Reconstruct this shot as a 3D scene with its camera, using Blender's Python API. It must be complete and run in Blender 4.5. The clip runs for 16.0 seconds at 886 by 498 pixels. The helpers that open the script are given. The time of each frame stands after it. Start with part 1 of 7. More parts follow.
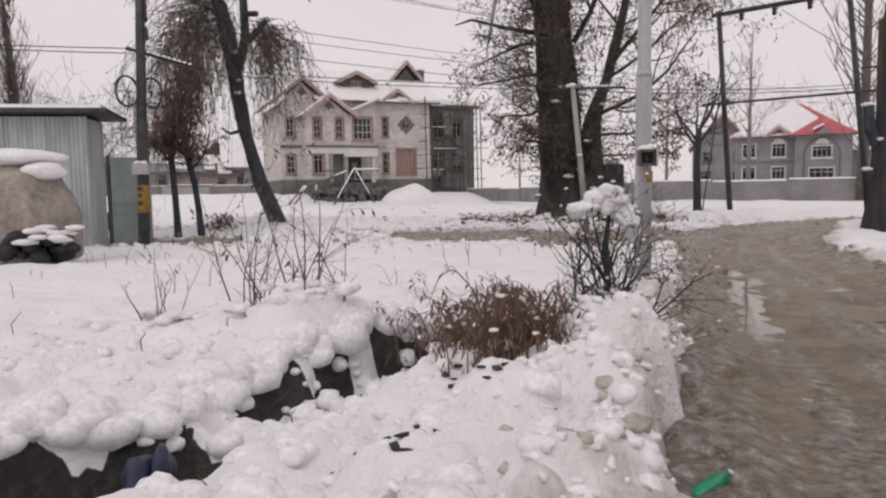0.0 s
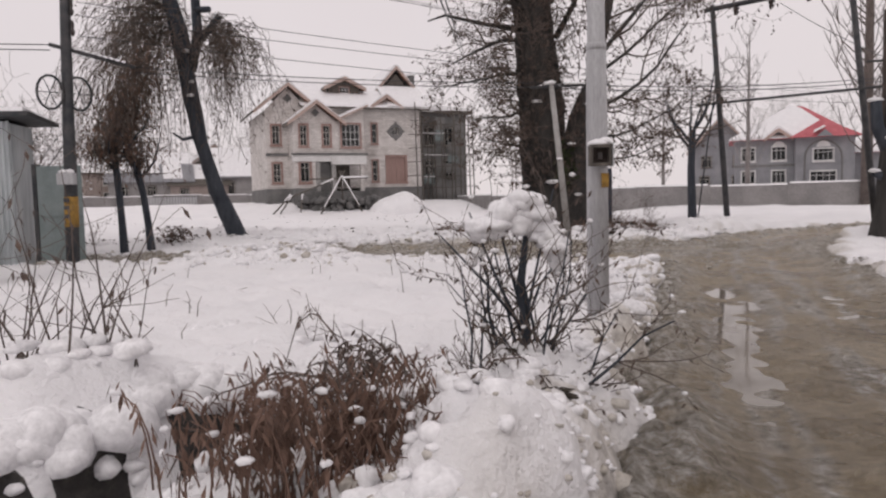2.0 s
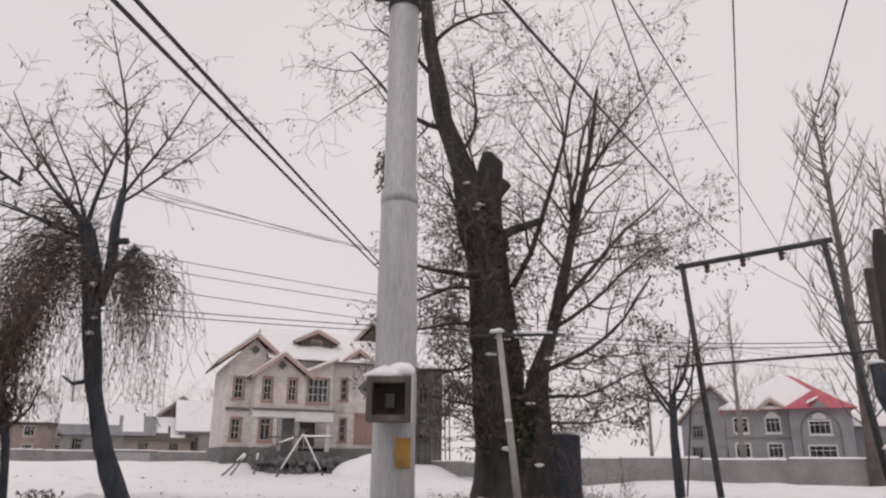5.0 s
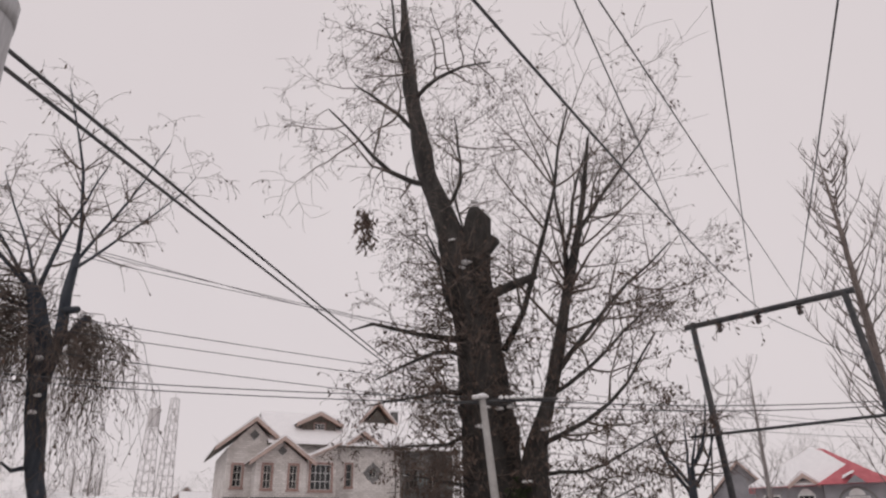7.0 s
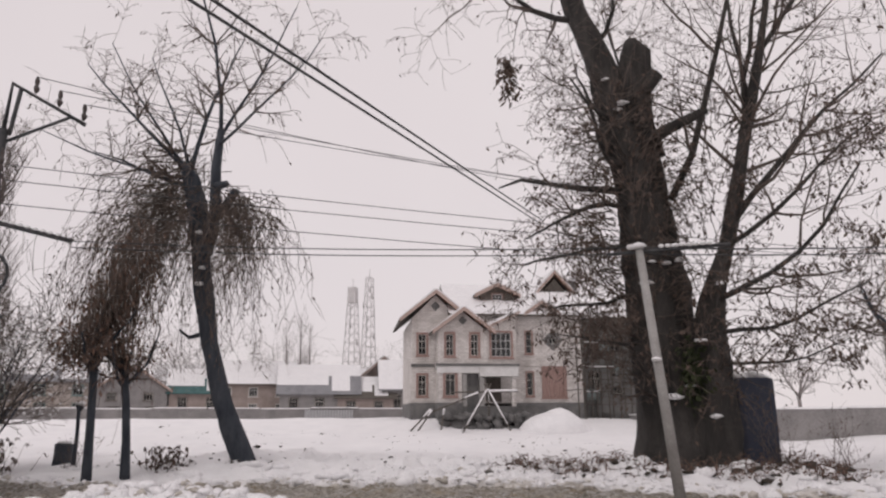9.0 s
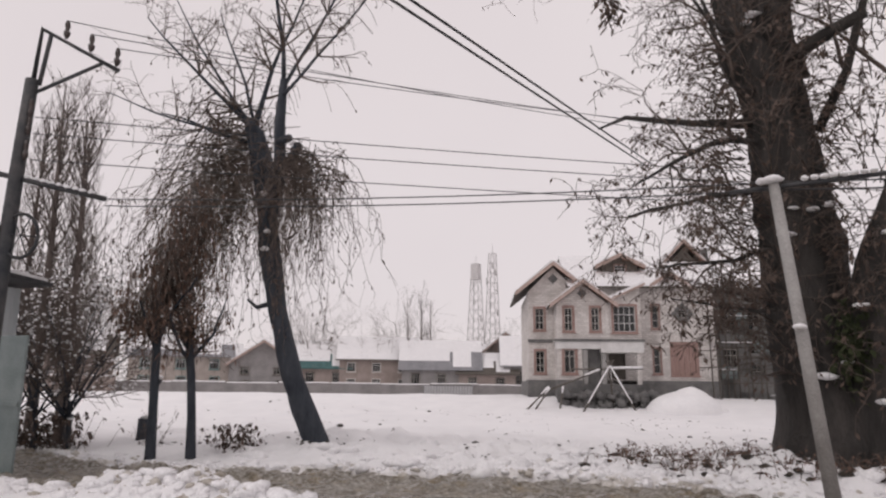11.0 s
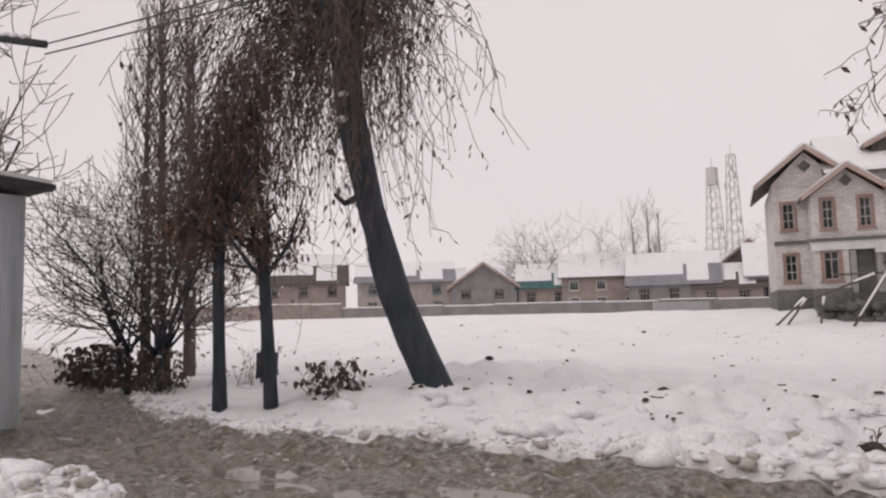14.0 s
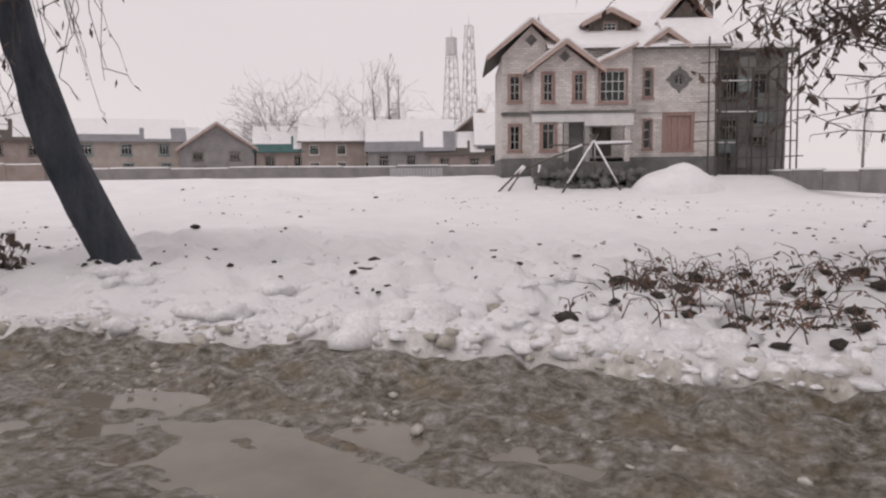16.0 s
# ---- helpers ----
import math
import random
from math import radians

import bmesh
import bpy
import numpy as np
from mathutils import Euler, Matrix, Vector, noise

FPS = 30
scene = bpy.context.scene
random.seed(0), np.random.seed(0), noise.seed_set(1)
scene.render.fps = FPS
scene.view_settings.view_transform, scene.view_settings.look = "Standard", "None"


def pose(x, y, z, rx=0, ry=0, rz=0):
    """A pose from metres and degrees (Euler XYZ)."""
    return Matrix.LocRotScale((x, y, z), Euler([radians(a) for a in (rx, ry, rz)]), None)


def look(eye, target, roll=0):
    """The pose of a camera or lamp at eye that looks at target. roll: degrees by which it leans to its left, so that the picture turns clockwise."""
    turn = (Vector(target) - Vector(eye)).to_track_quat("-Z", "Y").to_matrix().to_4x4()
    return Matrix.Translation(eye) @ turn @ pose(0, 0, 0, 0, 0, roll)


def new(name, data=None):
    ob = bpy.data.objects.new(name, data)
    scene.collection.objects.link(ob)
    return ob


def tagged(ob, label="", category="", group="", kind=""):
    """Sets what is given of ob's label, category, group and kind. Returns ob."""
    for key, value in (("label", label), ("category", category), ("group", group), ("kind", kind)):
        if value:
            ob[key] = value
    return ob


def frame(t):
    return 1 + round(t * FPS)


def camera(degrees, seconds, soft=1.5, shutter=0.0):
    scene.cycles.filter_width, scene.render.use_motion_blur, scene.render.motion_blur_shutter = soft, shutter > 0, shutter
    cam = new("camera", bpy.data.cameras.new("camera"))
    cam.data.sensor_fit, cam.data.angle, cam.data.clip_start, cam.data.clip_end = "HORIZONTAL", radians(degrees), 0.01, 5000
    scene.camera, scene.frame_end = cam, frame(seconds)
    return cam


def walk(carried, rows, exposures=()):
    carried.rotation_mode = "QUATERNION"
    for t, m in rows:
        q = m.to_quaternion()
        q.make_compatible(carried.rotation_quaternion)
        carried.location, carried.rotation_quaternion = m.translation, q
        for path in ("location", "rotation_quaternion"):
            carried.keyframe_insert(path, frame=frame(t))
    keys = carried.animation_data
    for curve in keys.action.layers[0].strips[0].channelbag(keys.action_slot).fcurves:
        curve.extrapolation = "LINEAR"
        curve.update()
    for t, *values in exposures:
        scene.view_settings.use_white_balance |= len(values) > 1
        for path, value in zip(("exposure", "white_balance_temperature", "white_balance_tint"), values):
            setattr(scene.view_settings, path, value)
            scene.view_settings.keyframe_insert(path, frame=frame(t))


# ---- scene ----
cam = camera(63.6, 16.0, soft=2.3)

# The walk: eye, heading, tilt and lean in degrees
PATH = [
    (0.0, -0.03, -0.05, 1.32, 3.31, -4.74, -0.85),
    (0.5, 0.15, 0.49, 1.30, 2.39, -5.05, -0.02),
    (1.0, 0.38, 0.80, 1.28, 2.20, -4.98, -1.30),
    (1.5, 0.60, 1.31, 1.29, 4.04, -4.58, -0.64),
    (2.0, 0.79, 1.88, 1.32, 3.43, -4.14, -1.42),
    (2.5, 1.04, 2.44, 1.35, 5.50, 0.71, -1.45),
    (3.0, 1.19, 2.82, 1.36, 3.43, 4.06, 4.20),
    (3.5, 1.46, 3.53, 1.40, 1.55, 9.89, 3.02),
    (4.0, 1.66, 3.93, 1.41, 4.07, 12.15, 2.65),
    (4.5, 1.84, 4.39, 1.41, 0.68, 12.87, 2.42),
    (5.0, 2.10, 5.03, 1.40, 2.55, 16.54, 0.37),
    (5.2, 2.17, 5.23, 1.39, 2.75, 16.94, 0.67),
    (7.3, 3.05, 7.18, 1.38, 4.53, 23.32, -1.72),
    (7.5, 3.13, 7.36, 1.37, 7.13, 22.62, -3.22),
    (8.0, 3.23, 7.67, 1.34, 11.57, 19.91, 0.56),
    (8.5, 3.38, 8.15, 1.33, 10.70, 16.23, -1.07),
    (8.7, 3.43, 8.34, 1.33, 14.30, 14.13, -1.67),
    (10.8, 3.42, 11.00, 1.39, 27.53, 11.24, 1.83),
    (11.0, 3.36, 11.30, 1.40, 29.13, 11.34, 0.53),
    (11.5, 3.24, 12.17, 1.39, 38.07, 11.15, -0.22),
    (12.0, 2.98, 12.94, 1.39, 42.76, 10.71, -0.35),
    (12.5, 2.74, 13.85, 1.40, 44.52, 9.09, -0.10),
    (13.0, 2.25, 15.07, 1.40, 46.48, 7.85, -0.34),
    (13.5, 1.78, 16.05, 1.40, 46.99, 6.58, -1.25),
    (14.0, 1.44, 16.86, 1.40, 47.65, 5.20, -1.37),
    (14.5, 1.18, 17.54, 1.40, 48.09, 3.21, -1.37),
    (15.0, 1.05, 17.92, 1.39, 43.23, -1.30, -1.43),
    (15.5, 1.05, 18.09, 1.38, 36.12, -4.03, -0.90),
    (16.0, 1.09, 18.06, 1.37, 27.57, -5.95, -0.66),
]
walk(cam, [(t, pose(x, y, z, 90 + tilt, 0, turn) @ pose(0, 0, 0, 0, 0, lean)) for t, x, y, z, turn, tilt, lean in PATH],
     [(0.0, 0.1), (4.5, 0.1), (5.2, 0.08), (7.5, -0.02), (8.0, 0.02), (8.6, 0.08), (11.0, 0.1), (12.5, 0.12), (13.5, 0.12), (15.5, 0.17), (16.0, 0.11)])

# ---- world and light: a closed winter overcast ----
world = bpy.data.worlds.new("overcast")
scene.world = world
world.use_nodes = True
wn, wl = world.node_tree.nodes, world.node_tree.links
sky = wn.new("ShaderNodeTexSky")
sky.sky_type, sky.sun_disc, sky.sun_elevation, sky.sun_rotation = "NISHITA", False, radians(28), radians(150)
back = wn["Background"]
cloud = wn.new("ShaderNodeTexNoise")
cloud.inputs["Scale"].default_value, cloud.inputs["Detail"].default_value = 1.6, 4
ramp = wn.new("ShaderNodeValToRGB")
ramp.color_ramp.elements[0].position, ramp.color_ramp.elements[0].color = 0.3, (0.705, 0.635, 0.648, 1)
ramp.color_ramp.elements[1].position, ramp.color_ramp.elements[1].color = 0.75, (0.765, 0.695, 0.703, 1)
dim = wn.new("ShaderNodeVectorMath")
dim.operation = "SCALE"
dim.inputs["Scale"].default_value = 0.06
mix = wn.new("ShaderNodeMix")
mix.data_type = "RGBA"
mix.inputs["Factor"].default_value = 0.94
wl.new(sky.outputs[0], dim.inputs[0])
wl.new(cloud.outputs["Fac"], ramp.inputs[0])
wl.new(dim.outputs[0], mix.inputs["A"])
wl.new(ramp.outputs[0], mix.inputs["B"])
wl.new(mix.outputs["Result"], back.inputs["Color"])
back.inputs["Strength"].default_value = 1.0
sun = new("sun", bpy.data.lights.new("sun", "SUN"))
sun.data.energy, sun.data.angle, sun.data.color = 0.6, radians(40), (1.0, 0.96, 0.93)
sun.matrix_world = look((0, 0, 30), (8, 22, 0))

# ---- materials ----


def material(name, rough=0.8, metal=0.0):
    m = bpy.data.materials.new(name)
    m.use_nodes = True
    b = m.node_tree.nodes["Principled BSDF"]
    b.inputs["Roughness"].default_value, b.inputs["Metallic"].default_value = rough, metal
    return m, m.node_tree.nodes, m.node_tree.links, b


def noise_node(n, l, scale, detail=6.0, vec=None, rough=0.6):
    tex = n.new("ShaderNodeTexNoise")
    tex.inputs["Scale"].default_value, tex.inputs["Detail"].default_value = scale, detail
    tex.inputs["Roughness"].default_value = rough
    if vec is None:
        vec = n.new("ShaderNodeTexCoord").outputs["Object"]
    l.new(vec, tex.inputs["Vector"])
    return tex.outputs["Fac"]


def ramp_node(n, l, fac, stops):
    r = n.new("ShaderNodeValToRGB")
    while len(r.color_ramp.elements) < len(stops):
        r.color_ramp.elements.new(0.5)
    for e, (at, c) in zip(r.color_ramp.elements, stops):
        e.position, e.color = at, (*c, 1) if len(c) == 3 else c
    l.new(fac, r.inputs[0])
    return r.outputs[0]


def blend(n, l, fac, a, b, kind="MIX"):
    m = n.new("ShaderNodeMix")
    m.data_type, m.blend_type = "RGBA", kind
    for socket, value in (("Factor", fac), ("A", a), ("B", b)):
        if isinstance(value, (int, float)):
            m.inputs[socket].default_value = value
        elif isinstance(value, tuple):
            m.inputs[socket].default_value = (*value, 1)
        else:
            l.new(value, m.inputs[socket])
    return m.outputs["Result"]


def bump(n, l, b, height, strength=0.4, distance=0.02):
    k = n.new("ShaderNodeBump")
    k.inputs["Strength"].default_value, k.inputs["Distance"].default_value = strength, distance
    l.new(height, k.inputs["Height"])
    l.new(k.outputs[0], b.inputs["Normal"])


def surface(name, dark, light, scale=6.0, rough=0.8, metal=0.0, relief=0.3, depth=0.01, fine=40.0, stretch=None, spread=(0.3, 0.7)):
    """A worn surface: two tones at a large and a small scale, with relief."""
    m, n, l, b = material(name, rough, metal)
    vec = n.new("ShaderNodeTexCoord").outputs["Object"]
    if stretch:
        mp = n.new("ShaderNodeMapping")
        mp.inputs["Scale"].default_value = stretch
        l.new(vec, mp.inputs["Vector"])
        vec = mp.outputs[0]
    big, small = noise_node(n, l, scale, 5, vec), noise_node(n, l, fine, 4, vec)
    tone = ramp_node(n, l, big, [(spread[0], dark), (spread[1], light)])
    grain = ramp_node(n, l, small, [(0.25, (0.72, 0.72, 0.72)), (0.75, (1.12, 1.12, 1.12))])
    l.new(blend(n, l, 1.0, tone, grain, "MULTIPLY"), b.inputs["Base Color"])
    if relief:
        bump(n, l, b, small, relief, depth)
    return m


def ground_material():
    m, n, l, b = material("snow_ground", 0.75)
    geo = n.new("ShaderNodeNewGeometry")
    pos = geo.outputs["Position"]
    fresh = ramp_node(n, l, noise_node(n, l, 0.7, 6, pos), [(0.3, (0.80, 0.795, 0.81)), (0.7, (0.88, 0.87, 0.88))])
    dirt = n.new("ShaderNodeAttribute")
    dirt.attribute_name = "dirt"
    slush = ramp_node(n, l, noise_node(n, l, 7.0, 8, pos), [(0.35, (0.17, 0.14, 0.10)), (0.52, (0.42, 0.38, 0.32)), (0.7, (0.72, 0.69, 0.66))])
    snow = blend(n, l, dirt.outputs["Fac"], fresh, slush)
    soil = ramp_node(n, l, noise_node(n, l, 14.0, 8, pos), [(0.3, (0.016, 0.015, 0.015)), (0.55, (0.04, 0.036, 0.033)), (0.75, (0.085, 0.075, 0.066))])
    where = n.new("ShaderNodeAttribute")
    where.attribute_name = "earth"
    open_soil = n.new("ShaderNodeMath")
    open_soil.operation = "MULTIPLY_ADD"
    open_soil.inputs[1].default_value = 0.5
    l.new(noise_node(n, l, 9.0, 6, pos), open_soil.inputs[0])
    l.new(where.outputs["Fac"], open_soil.inputs[2])
    edge = ramp_node(n, l, open_soil.outputs[0], [(0.70, (0, 0, 0)), (0.76, (1, 1, 1))])
    l.new(blend(n, l, edge, snow, soil), b.inputs["Base Color"])
    rise = n.new("ShaderNodeMath")
    rise.operation = "MULTIPLY_ADD"
    rise.inputs[1].default_value = 0.3
    l.new(noise_node(n, l, 26.0, 6, pos), rise.inputs[0])
    l.new(noise_node(n, l, 5.0, 5, pos), rise.inputs[2])
    bump(n, l, b, rise.outputs[0], 0.75, 0.11)
    return m


def road_material():
    m, n, l, b = material("wet_mud", 0.5)
    pos = n.new("ShaderNodeNewGeometry").outputs["Position"]
    a, c = noise_node(n, l, 0.9, 8, pos), noise_node(n, l, 11.0, 9, pos, 0.7)
    mud = ramp_node(n, l, a, [(0.3, (0.2, 0.152, 0.095)), (0.5, (0.36, 0.285, 0.178)), (0.68, (0.52, 0.435, 0.3))])
    slush = n.new("ShaderNodeAttribute")
    slush.attribute_name = "slush"
    ice = ramp_node(n, l, c, [(0.34, (0.2, 0.17, 0.12)), (0.5, (0.44, 0.40, 0.34)), (0.66, (0.72, 0.70, 0.68))])
    patch = n.new("ShaderNodeMath")
    patch.operation = "MULTIPLY"
    spots = ramp_node(n, l, noise_node(n, l, 2.6, 8, pos, 0.7), [(0.33, (0, 0, 0)), (0.48, (1, 1, 1))])
    l.new(slush.outputs["Fac"], patch.inputs[0])
    l.new(spots, patch.inputs[1])
    tone = blend(n, l, patch.outputs[0], mud, ice)
    grain = ramp_node(n, l, c, [(0.3, (0.6, 0.6, 0.6)), (0.7, (1.15, 1.15, 1.15))])
    l.new(blend(n, l, 1.0, tone, grain, "MULTIPLY"), b.inputs["Base Color"])
    l.new(ramp_node(n, l, a, [(0.35, (0.14,) * 3), (0.65, (0.42,) * 3)]), b.inputs["Roughness"])
    bump(n, l, b, c, 1.0, 0.16)
    return m


def brick_material():
    m, n, l, b = material("whitewashed_brick", 0.85)
    vec = n.new("ShaderNodeTexCoord").outputs["Object"]
    sp = n.new("ShaderNodeSeparateXYZ")
    l.new(vec, sp.inputs[0])
    s = n.new("ShaderNodeMath")
    l.new(sp.outputs["X"], s.inputs[0])
    l.new(sp.outputs["Y"], s.inputs[1])
    cb = n.new("ShaderNodeCombineXYZ")
    l.new(s.outputs[0], cb.inputs["X"])
    l.new(sp.outputs["Z"], cb.inputs["Y"])
    br = n.new("ShaderNodeTexBrick")
    l.new(cb.outputs[0], br.inputs["Vector"])
    for key, value in (("Color1", (0.54, 0.515, 0.50, 1)), ("Color2", (0.72, 0.695, 0.68, 1)), ("Mortar", (0.42, 0.40, 0.385, 1)),
                       ("Scale", 1.0), ("Mortar Size", 0.02), ("Brick Width", 0.46), ("Row Height", 0.16), ("Bias", 0.1)):
        br.inputs[key].default_value = value
    stain = ramp_node(n, l, noise_node(n, l, 0.8, 8, vec), [(0.3, (0.72, 0.70, 0.68)), (0.65, (1.05, 1.04, 1.03))])
    l.new(blend(n, l, 1.0, br.outputs["Color"], stain, "MULTIPLY"), b.inputs["Base Color"])
    bump(n, l, b, br.outputs["Fac"], -0.5, 0.02)
    return m


def tin_material():
    m, n, l, b = material("galvanised_tin", 0.5, 0.15)
    vec = n.new("ShaderNodeTexCoord").outputs["Object"]
    mp = n.new("ShaderNodeMapping")
    mp.inputs["Scale"].default_value = (3, 3, 0.35)
    l.new(vec, mp.inputs["Vector"])
    tone = ramp_node(n, l, noise_node(n, l, 1.6, 8, mp.outputs[0]), [(0.3, (0.32, 0.35, 0.36)), (0.6, (0.54, 0.575, 0.59)), (0.8, (0.45, 0.42, 0.39))])
    l.new(tone, b.inputs["Base Color"])
    bump(n, l, b, noise_node(n, l, 30, 3, vec), 0.1, 0.01)
    return m


def water_material():
    m, n, l, b = material("muddy_water", 0.04)
    pos = n.new("ShaderNodeNewGeometry").outputs["Position"]
    l.new(ramp_node(n, l, noise_node(n, l, 1.5, 4, pos), [(0.3, (0.16, 0.14, 0.115)), (0.7, (0.23, 0.205, 0.17))]), b.inputs["Base Color"])
    b.inputs["IOR"].default_value = 1.33
    bump(n, l, b, noise_node(n, l, 6, 2, pos), 0.06, 0.01)
    return m


def glass_material():
    m, n, l, b = material("dark_glass", 0.06)
    b.inputs["Base Color"].default_value = (0.02, 0.022, 0.025, 1)
    b.inputs["Transmission Weight"].default_value = 0.35
    return m


GROUND, ROAD, BRICK, TIN, WATER, GLASS = ground_material(), road_material(), brick_material(), tin_material(), water_material(), glass_material()
SNOW = surface("snow", (0.80, 0.795, 0.81), (0.88, 0.87, 0.88), 2.0, 0.7, relief=0.3, depth=0.02, fine=25)
DIRTY = surface("dirty_snow", (0.32, 0.285, 0.235), (0.66, 0.63, 0.59), 5.0, 0.7, relief=0.5, depth=0.02, fine=30)
SOIL = surface("dark_soil", (0.0192, 0.0176, 0.016), (0.088, 0.072, 0.056), 9.0, 0.9, relief=0.6, depth=0.03, fine=40)
BARK = surface("willow_bark", (0.0232, 0.0302, 0.0418), (0.0651, 0.0721, 0.0863), 3.0, 0.9, relief=0.8, depth=0.03, fine=26, stretch=(2, 2, 0.5))
BARK_BIG = surface("walnut_bark", (0.023, 0.022, 0.0209), (0.0734, 0.0647, 0.0595), 1.6, 0.9, relief=1.0, depth=0.06, fine=14, stretch=(2, 2, 0.4))
TWIG = surface("twigs", (0.0715, 0.0559, 0.0481), (0.169, 0.133, 0.114), 3.0, 0.9, relief=0)
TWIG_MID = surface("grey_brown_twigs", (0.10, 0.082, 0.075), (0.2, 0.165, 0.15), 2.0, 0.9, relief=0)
# Distance haze put into the colour: a paler twig copy.
TWIG_HAZE = surface("haze_pale_twigs", (0.2, 0.18, 0.175), (0.33, 0.3, 0.29), 1.0, 0.9, relief=0)
LEAF = surface("dry_leaves", (0.063, 0.0462, 0.0392), (0.154, 0.109, 0.0868), 5.0, 0.9, relief=0)
RUST_LEAF = surface("rust_leaves", (0.103, 0.0598, 0.0437), (0.23, 0.144, 0.109), 7.0, 0.9, relief=0)
MOSS = surface("moss", (0.02, 0.03, 0.012), (0.06, 0.07, 0.03), 9.0, 0.95, relief=0.6, depth=0.02)
STEEL = surface("grey_pole_paint", (0.34, 0.34, 0.35), (0.50, 0.50, 0.51), 3.0, 0.5, 0.2, relief=0.15, depth=0.004, stretch=(3, 3, 0.4))
IRON = surface("dark_iron", (0.0234, 0.0286, 0.0351), (0.0845, 0.0806, 0.0806), 4.0, 0.6, 0.3, relief=0.3, depth=0.006)
RUSTY = surface("rusty_iron", (0.03, 0.024, 0.021), (0.085, 0.06, 0.05), 4.0, 0.75, 0.1, relief=0.4, depth=0.006)
YELLOW = surface("faded_yellow_paint", (0.18, 0.10, 0.02), (0.45, 0.26, 0.05), 8.0, 0.7, relief=0.2)
CONCRETE = surface("concrete", (0.26, 0.25, 0.24), (0.42, 0.41, 0.40), 2.0, 0.85, relief=0.3)
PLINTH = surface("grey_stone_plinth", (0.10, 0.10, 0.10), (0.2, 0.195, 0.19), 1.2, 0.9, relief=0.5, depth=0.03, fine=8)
RENDERED = surface("grey_render", (0.13, 0.13, 0.125), (0.22, 0.215, 0.21), 0.8, 0.9, relief=0.2)
WHITE = surface("white_plaster", (0.58, 0.57, 0.56), (0.76, 0.75, 0.74), 1.0, 0.85, relief=0.2)
WOOD = surface("reddish_window_wood", (0.25, 0.155, 0.135), (0.38, 0.26, 0.23), 3.0, 0.7, relief=0.2, stretch=(3, 3, 0.6))
DARKWOOD = surface("weathered_wood", (0.06, 0.0516, 0.0456), (0.156, 0.138, 0.12), 3.0, 0.85, relief=0.4, stretch=(4, 4, 0.6))
ORANGE = surface("orange_soffit", (0.27, 0.12, 0.07), (0.42, 0.20, 0.13), 2.0, 0.75, relief=0.1)
SASH = surface("cream_sash", (0.45, 0.42, 0.38), (0.62, 0.59, 0.55), 5.0, 0.6, relief=0.1)
RED = surface("red_roof_sheet", (0.42, 0.085, 0.105), (0.56, 0.15, 0.17), 1.2, 0.5, relief=0.2)
GREEN = surface("green_roof_sheet", (0.025, 0.085, 0.085), (0.06, 0.15, 0.15), 1.2, 0.5, relief=0.2)
BUFF = surface("buff_plaster", (0.30, 0.26, 0.235), (0.44, 0.39, 0.355), 0.8, 0.9, relief=0.2)
MUDWALL = surface("village_brick", (0.24, 0.195, 0.175), (0.37, 0.31, 0.285), 0.8, 0.9, relief=0.3)
GREYWALL = surface("boundary_wall_blocks", (0.20, 0.19, 0.19), (0.31, 0.295, 0.29), 0.7, 0.9, relief=0.4, depth=0.02, fine=9)
TARP = surface("faded_tarpaulin", (0.2, 0.175, 0.15), (0.38, 0.34, 0.29), 2.0, 0.7, relief=0.5, depth=0.03, fine=8)
BLACK = surface("black_rubber", (0.012, 0.012, 0.013), (0.03, 0.03, 0.032), 6.0, 0.7, relief=0.3)
GATE = surface("grey_green_sheet", (0.156, 0.195, 0.195), (0.247, 0.286, 0.286), 2.0, 0.5, 0.1, relief=0.1)
LATTICE = surface("pale_tower_steel", (0.48, 0.465, 0.465), (0.62, 0.6, 0.6), 0.6, 0.6, relief=0)
TEAL = surface("teal_grille", (0.06, 0.15, 0.15), (0.12, 0.24, 0.23), 2.0, 0.6, relief=0)
BOTTLE = surface("green_plastic", (0.005, 0.20, 0.10), (0.01, 0.32, 0.17), 3.0, 0.25, relief=0)
CHINA = surface("brown_porcelain", (0.03, 0.022, 0.02), (0.07, 0.05, 0.045), 5.0, 0.3, relief=0)
GREYHOUSE = surface("grey_plaster", (0.20, 0.20, 0.215), (0.30, 0.30, 0.315), 0.7, 0.9, relief=0.2)
FASCIA = surface("pinkish_brown_bargeboard", (0.36, 0.27, 0.235), (0.5, 0.39, 0.35), 2.0, 0.8, relief=0.2)

# ---- building helpers ----


def raw(name, verts, faces, mat, parent=None, label="", smooth=False):
    me = bpy.data.meshes.new(name)
    me.from_pydata(verts, [], faces)
    me.materials.append(mat)
    if smooth:
        me.shade_smooth()
    ob = new(name, me)
    if parent:
        ob.parent = parent
    return tagged(ob, label)


def part(name, bm, mat, parent=None, label="", smooth=False):
    me = bpy.data.meshes.new(name)
    bmesh.ops.recalc_face_normals(bm, faces=bm.faces)
    bm.to_mesh(me)
    bm.free()
    me.materials.append(mat)
    if smooth:
        me.shade_smooth()
    ob = new(name, me)
    if parent:
        ob.parent = parent
    return tagged(ob, label)


def thing(name, m, label, category, group="", kind=""):
    ob = new(name)
    ob.matrix_world = m
    ob.empty_display_size = 0.2
    return tagged(ob, label, category, group, kind)


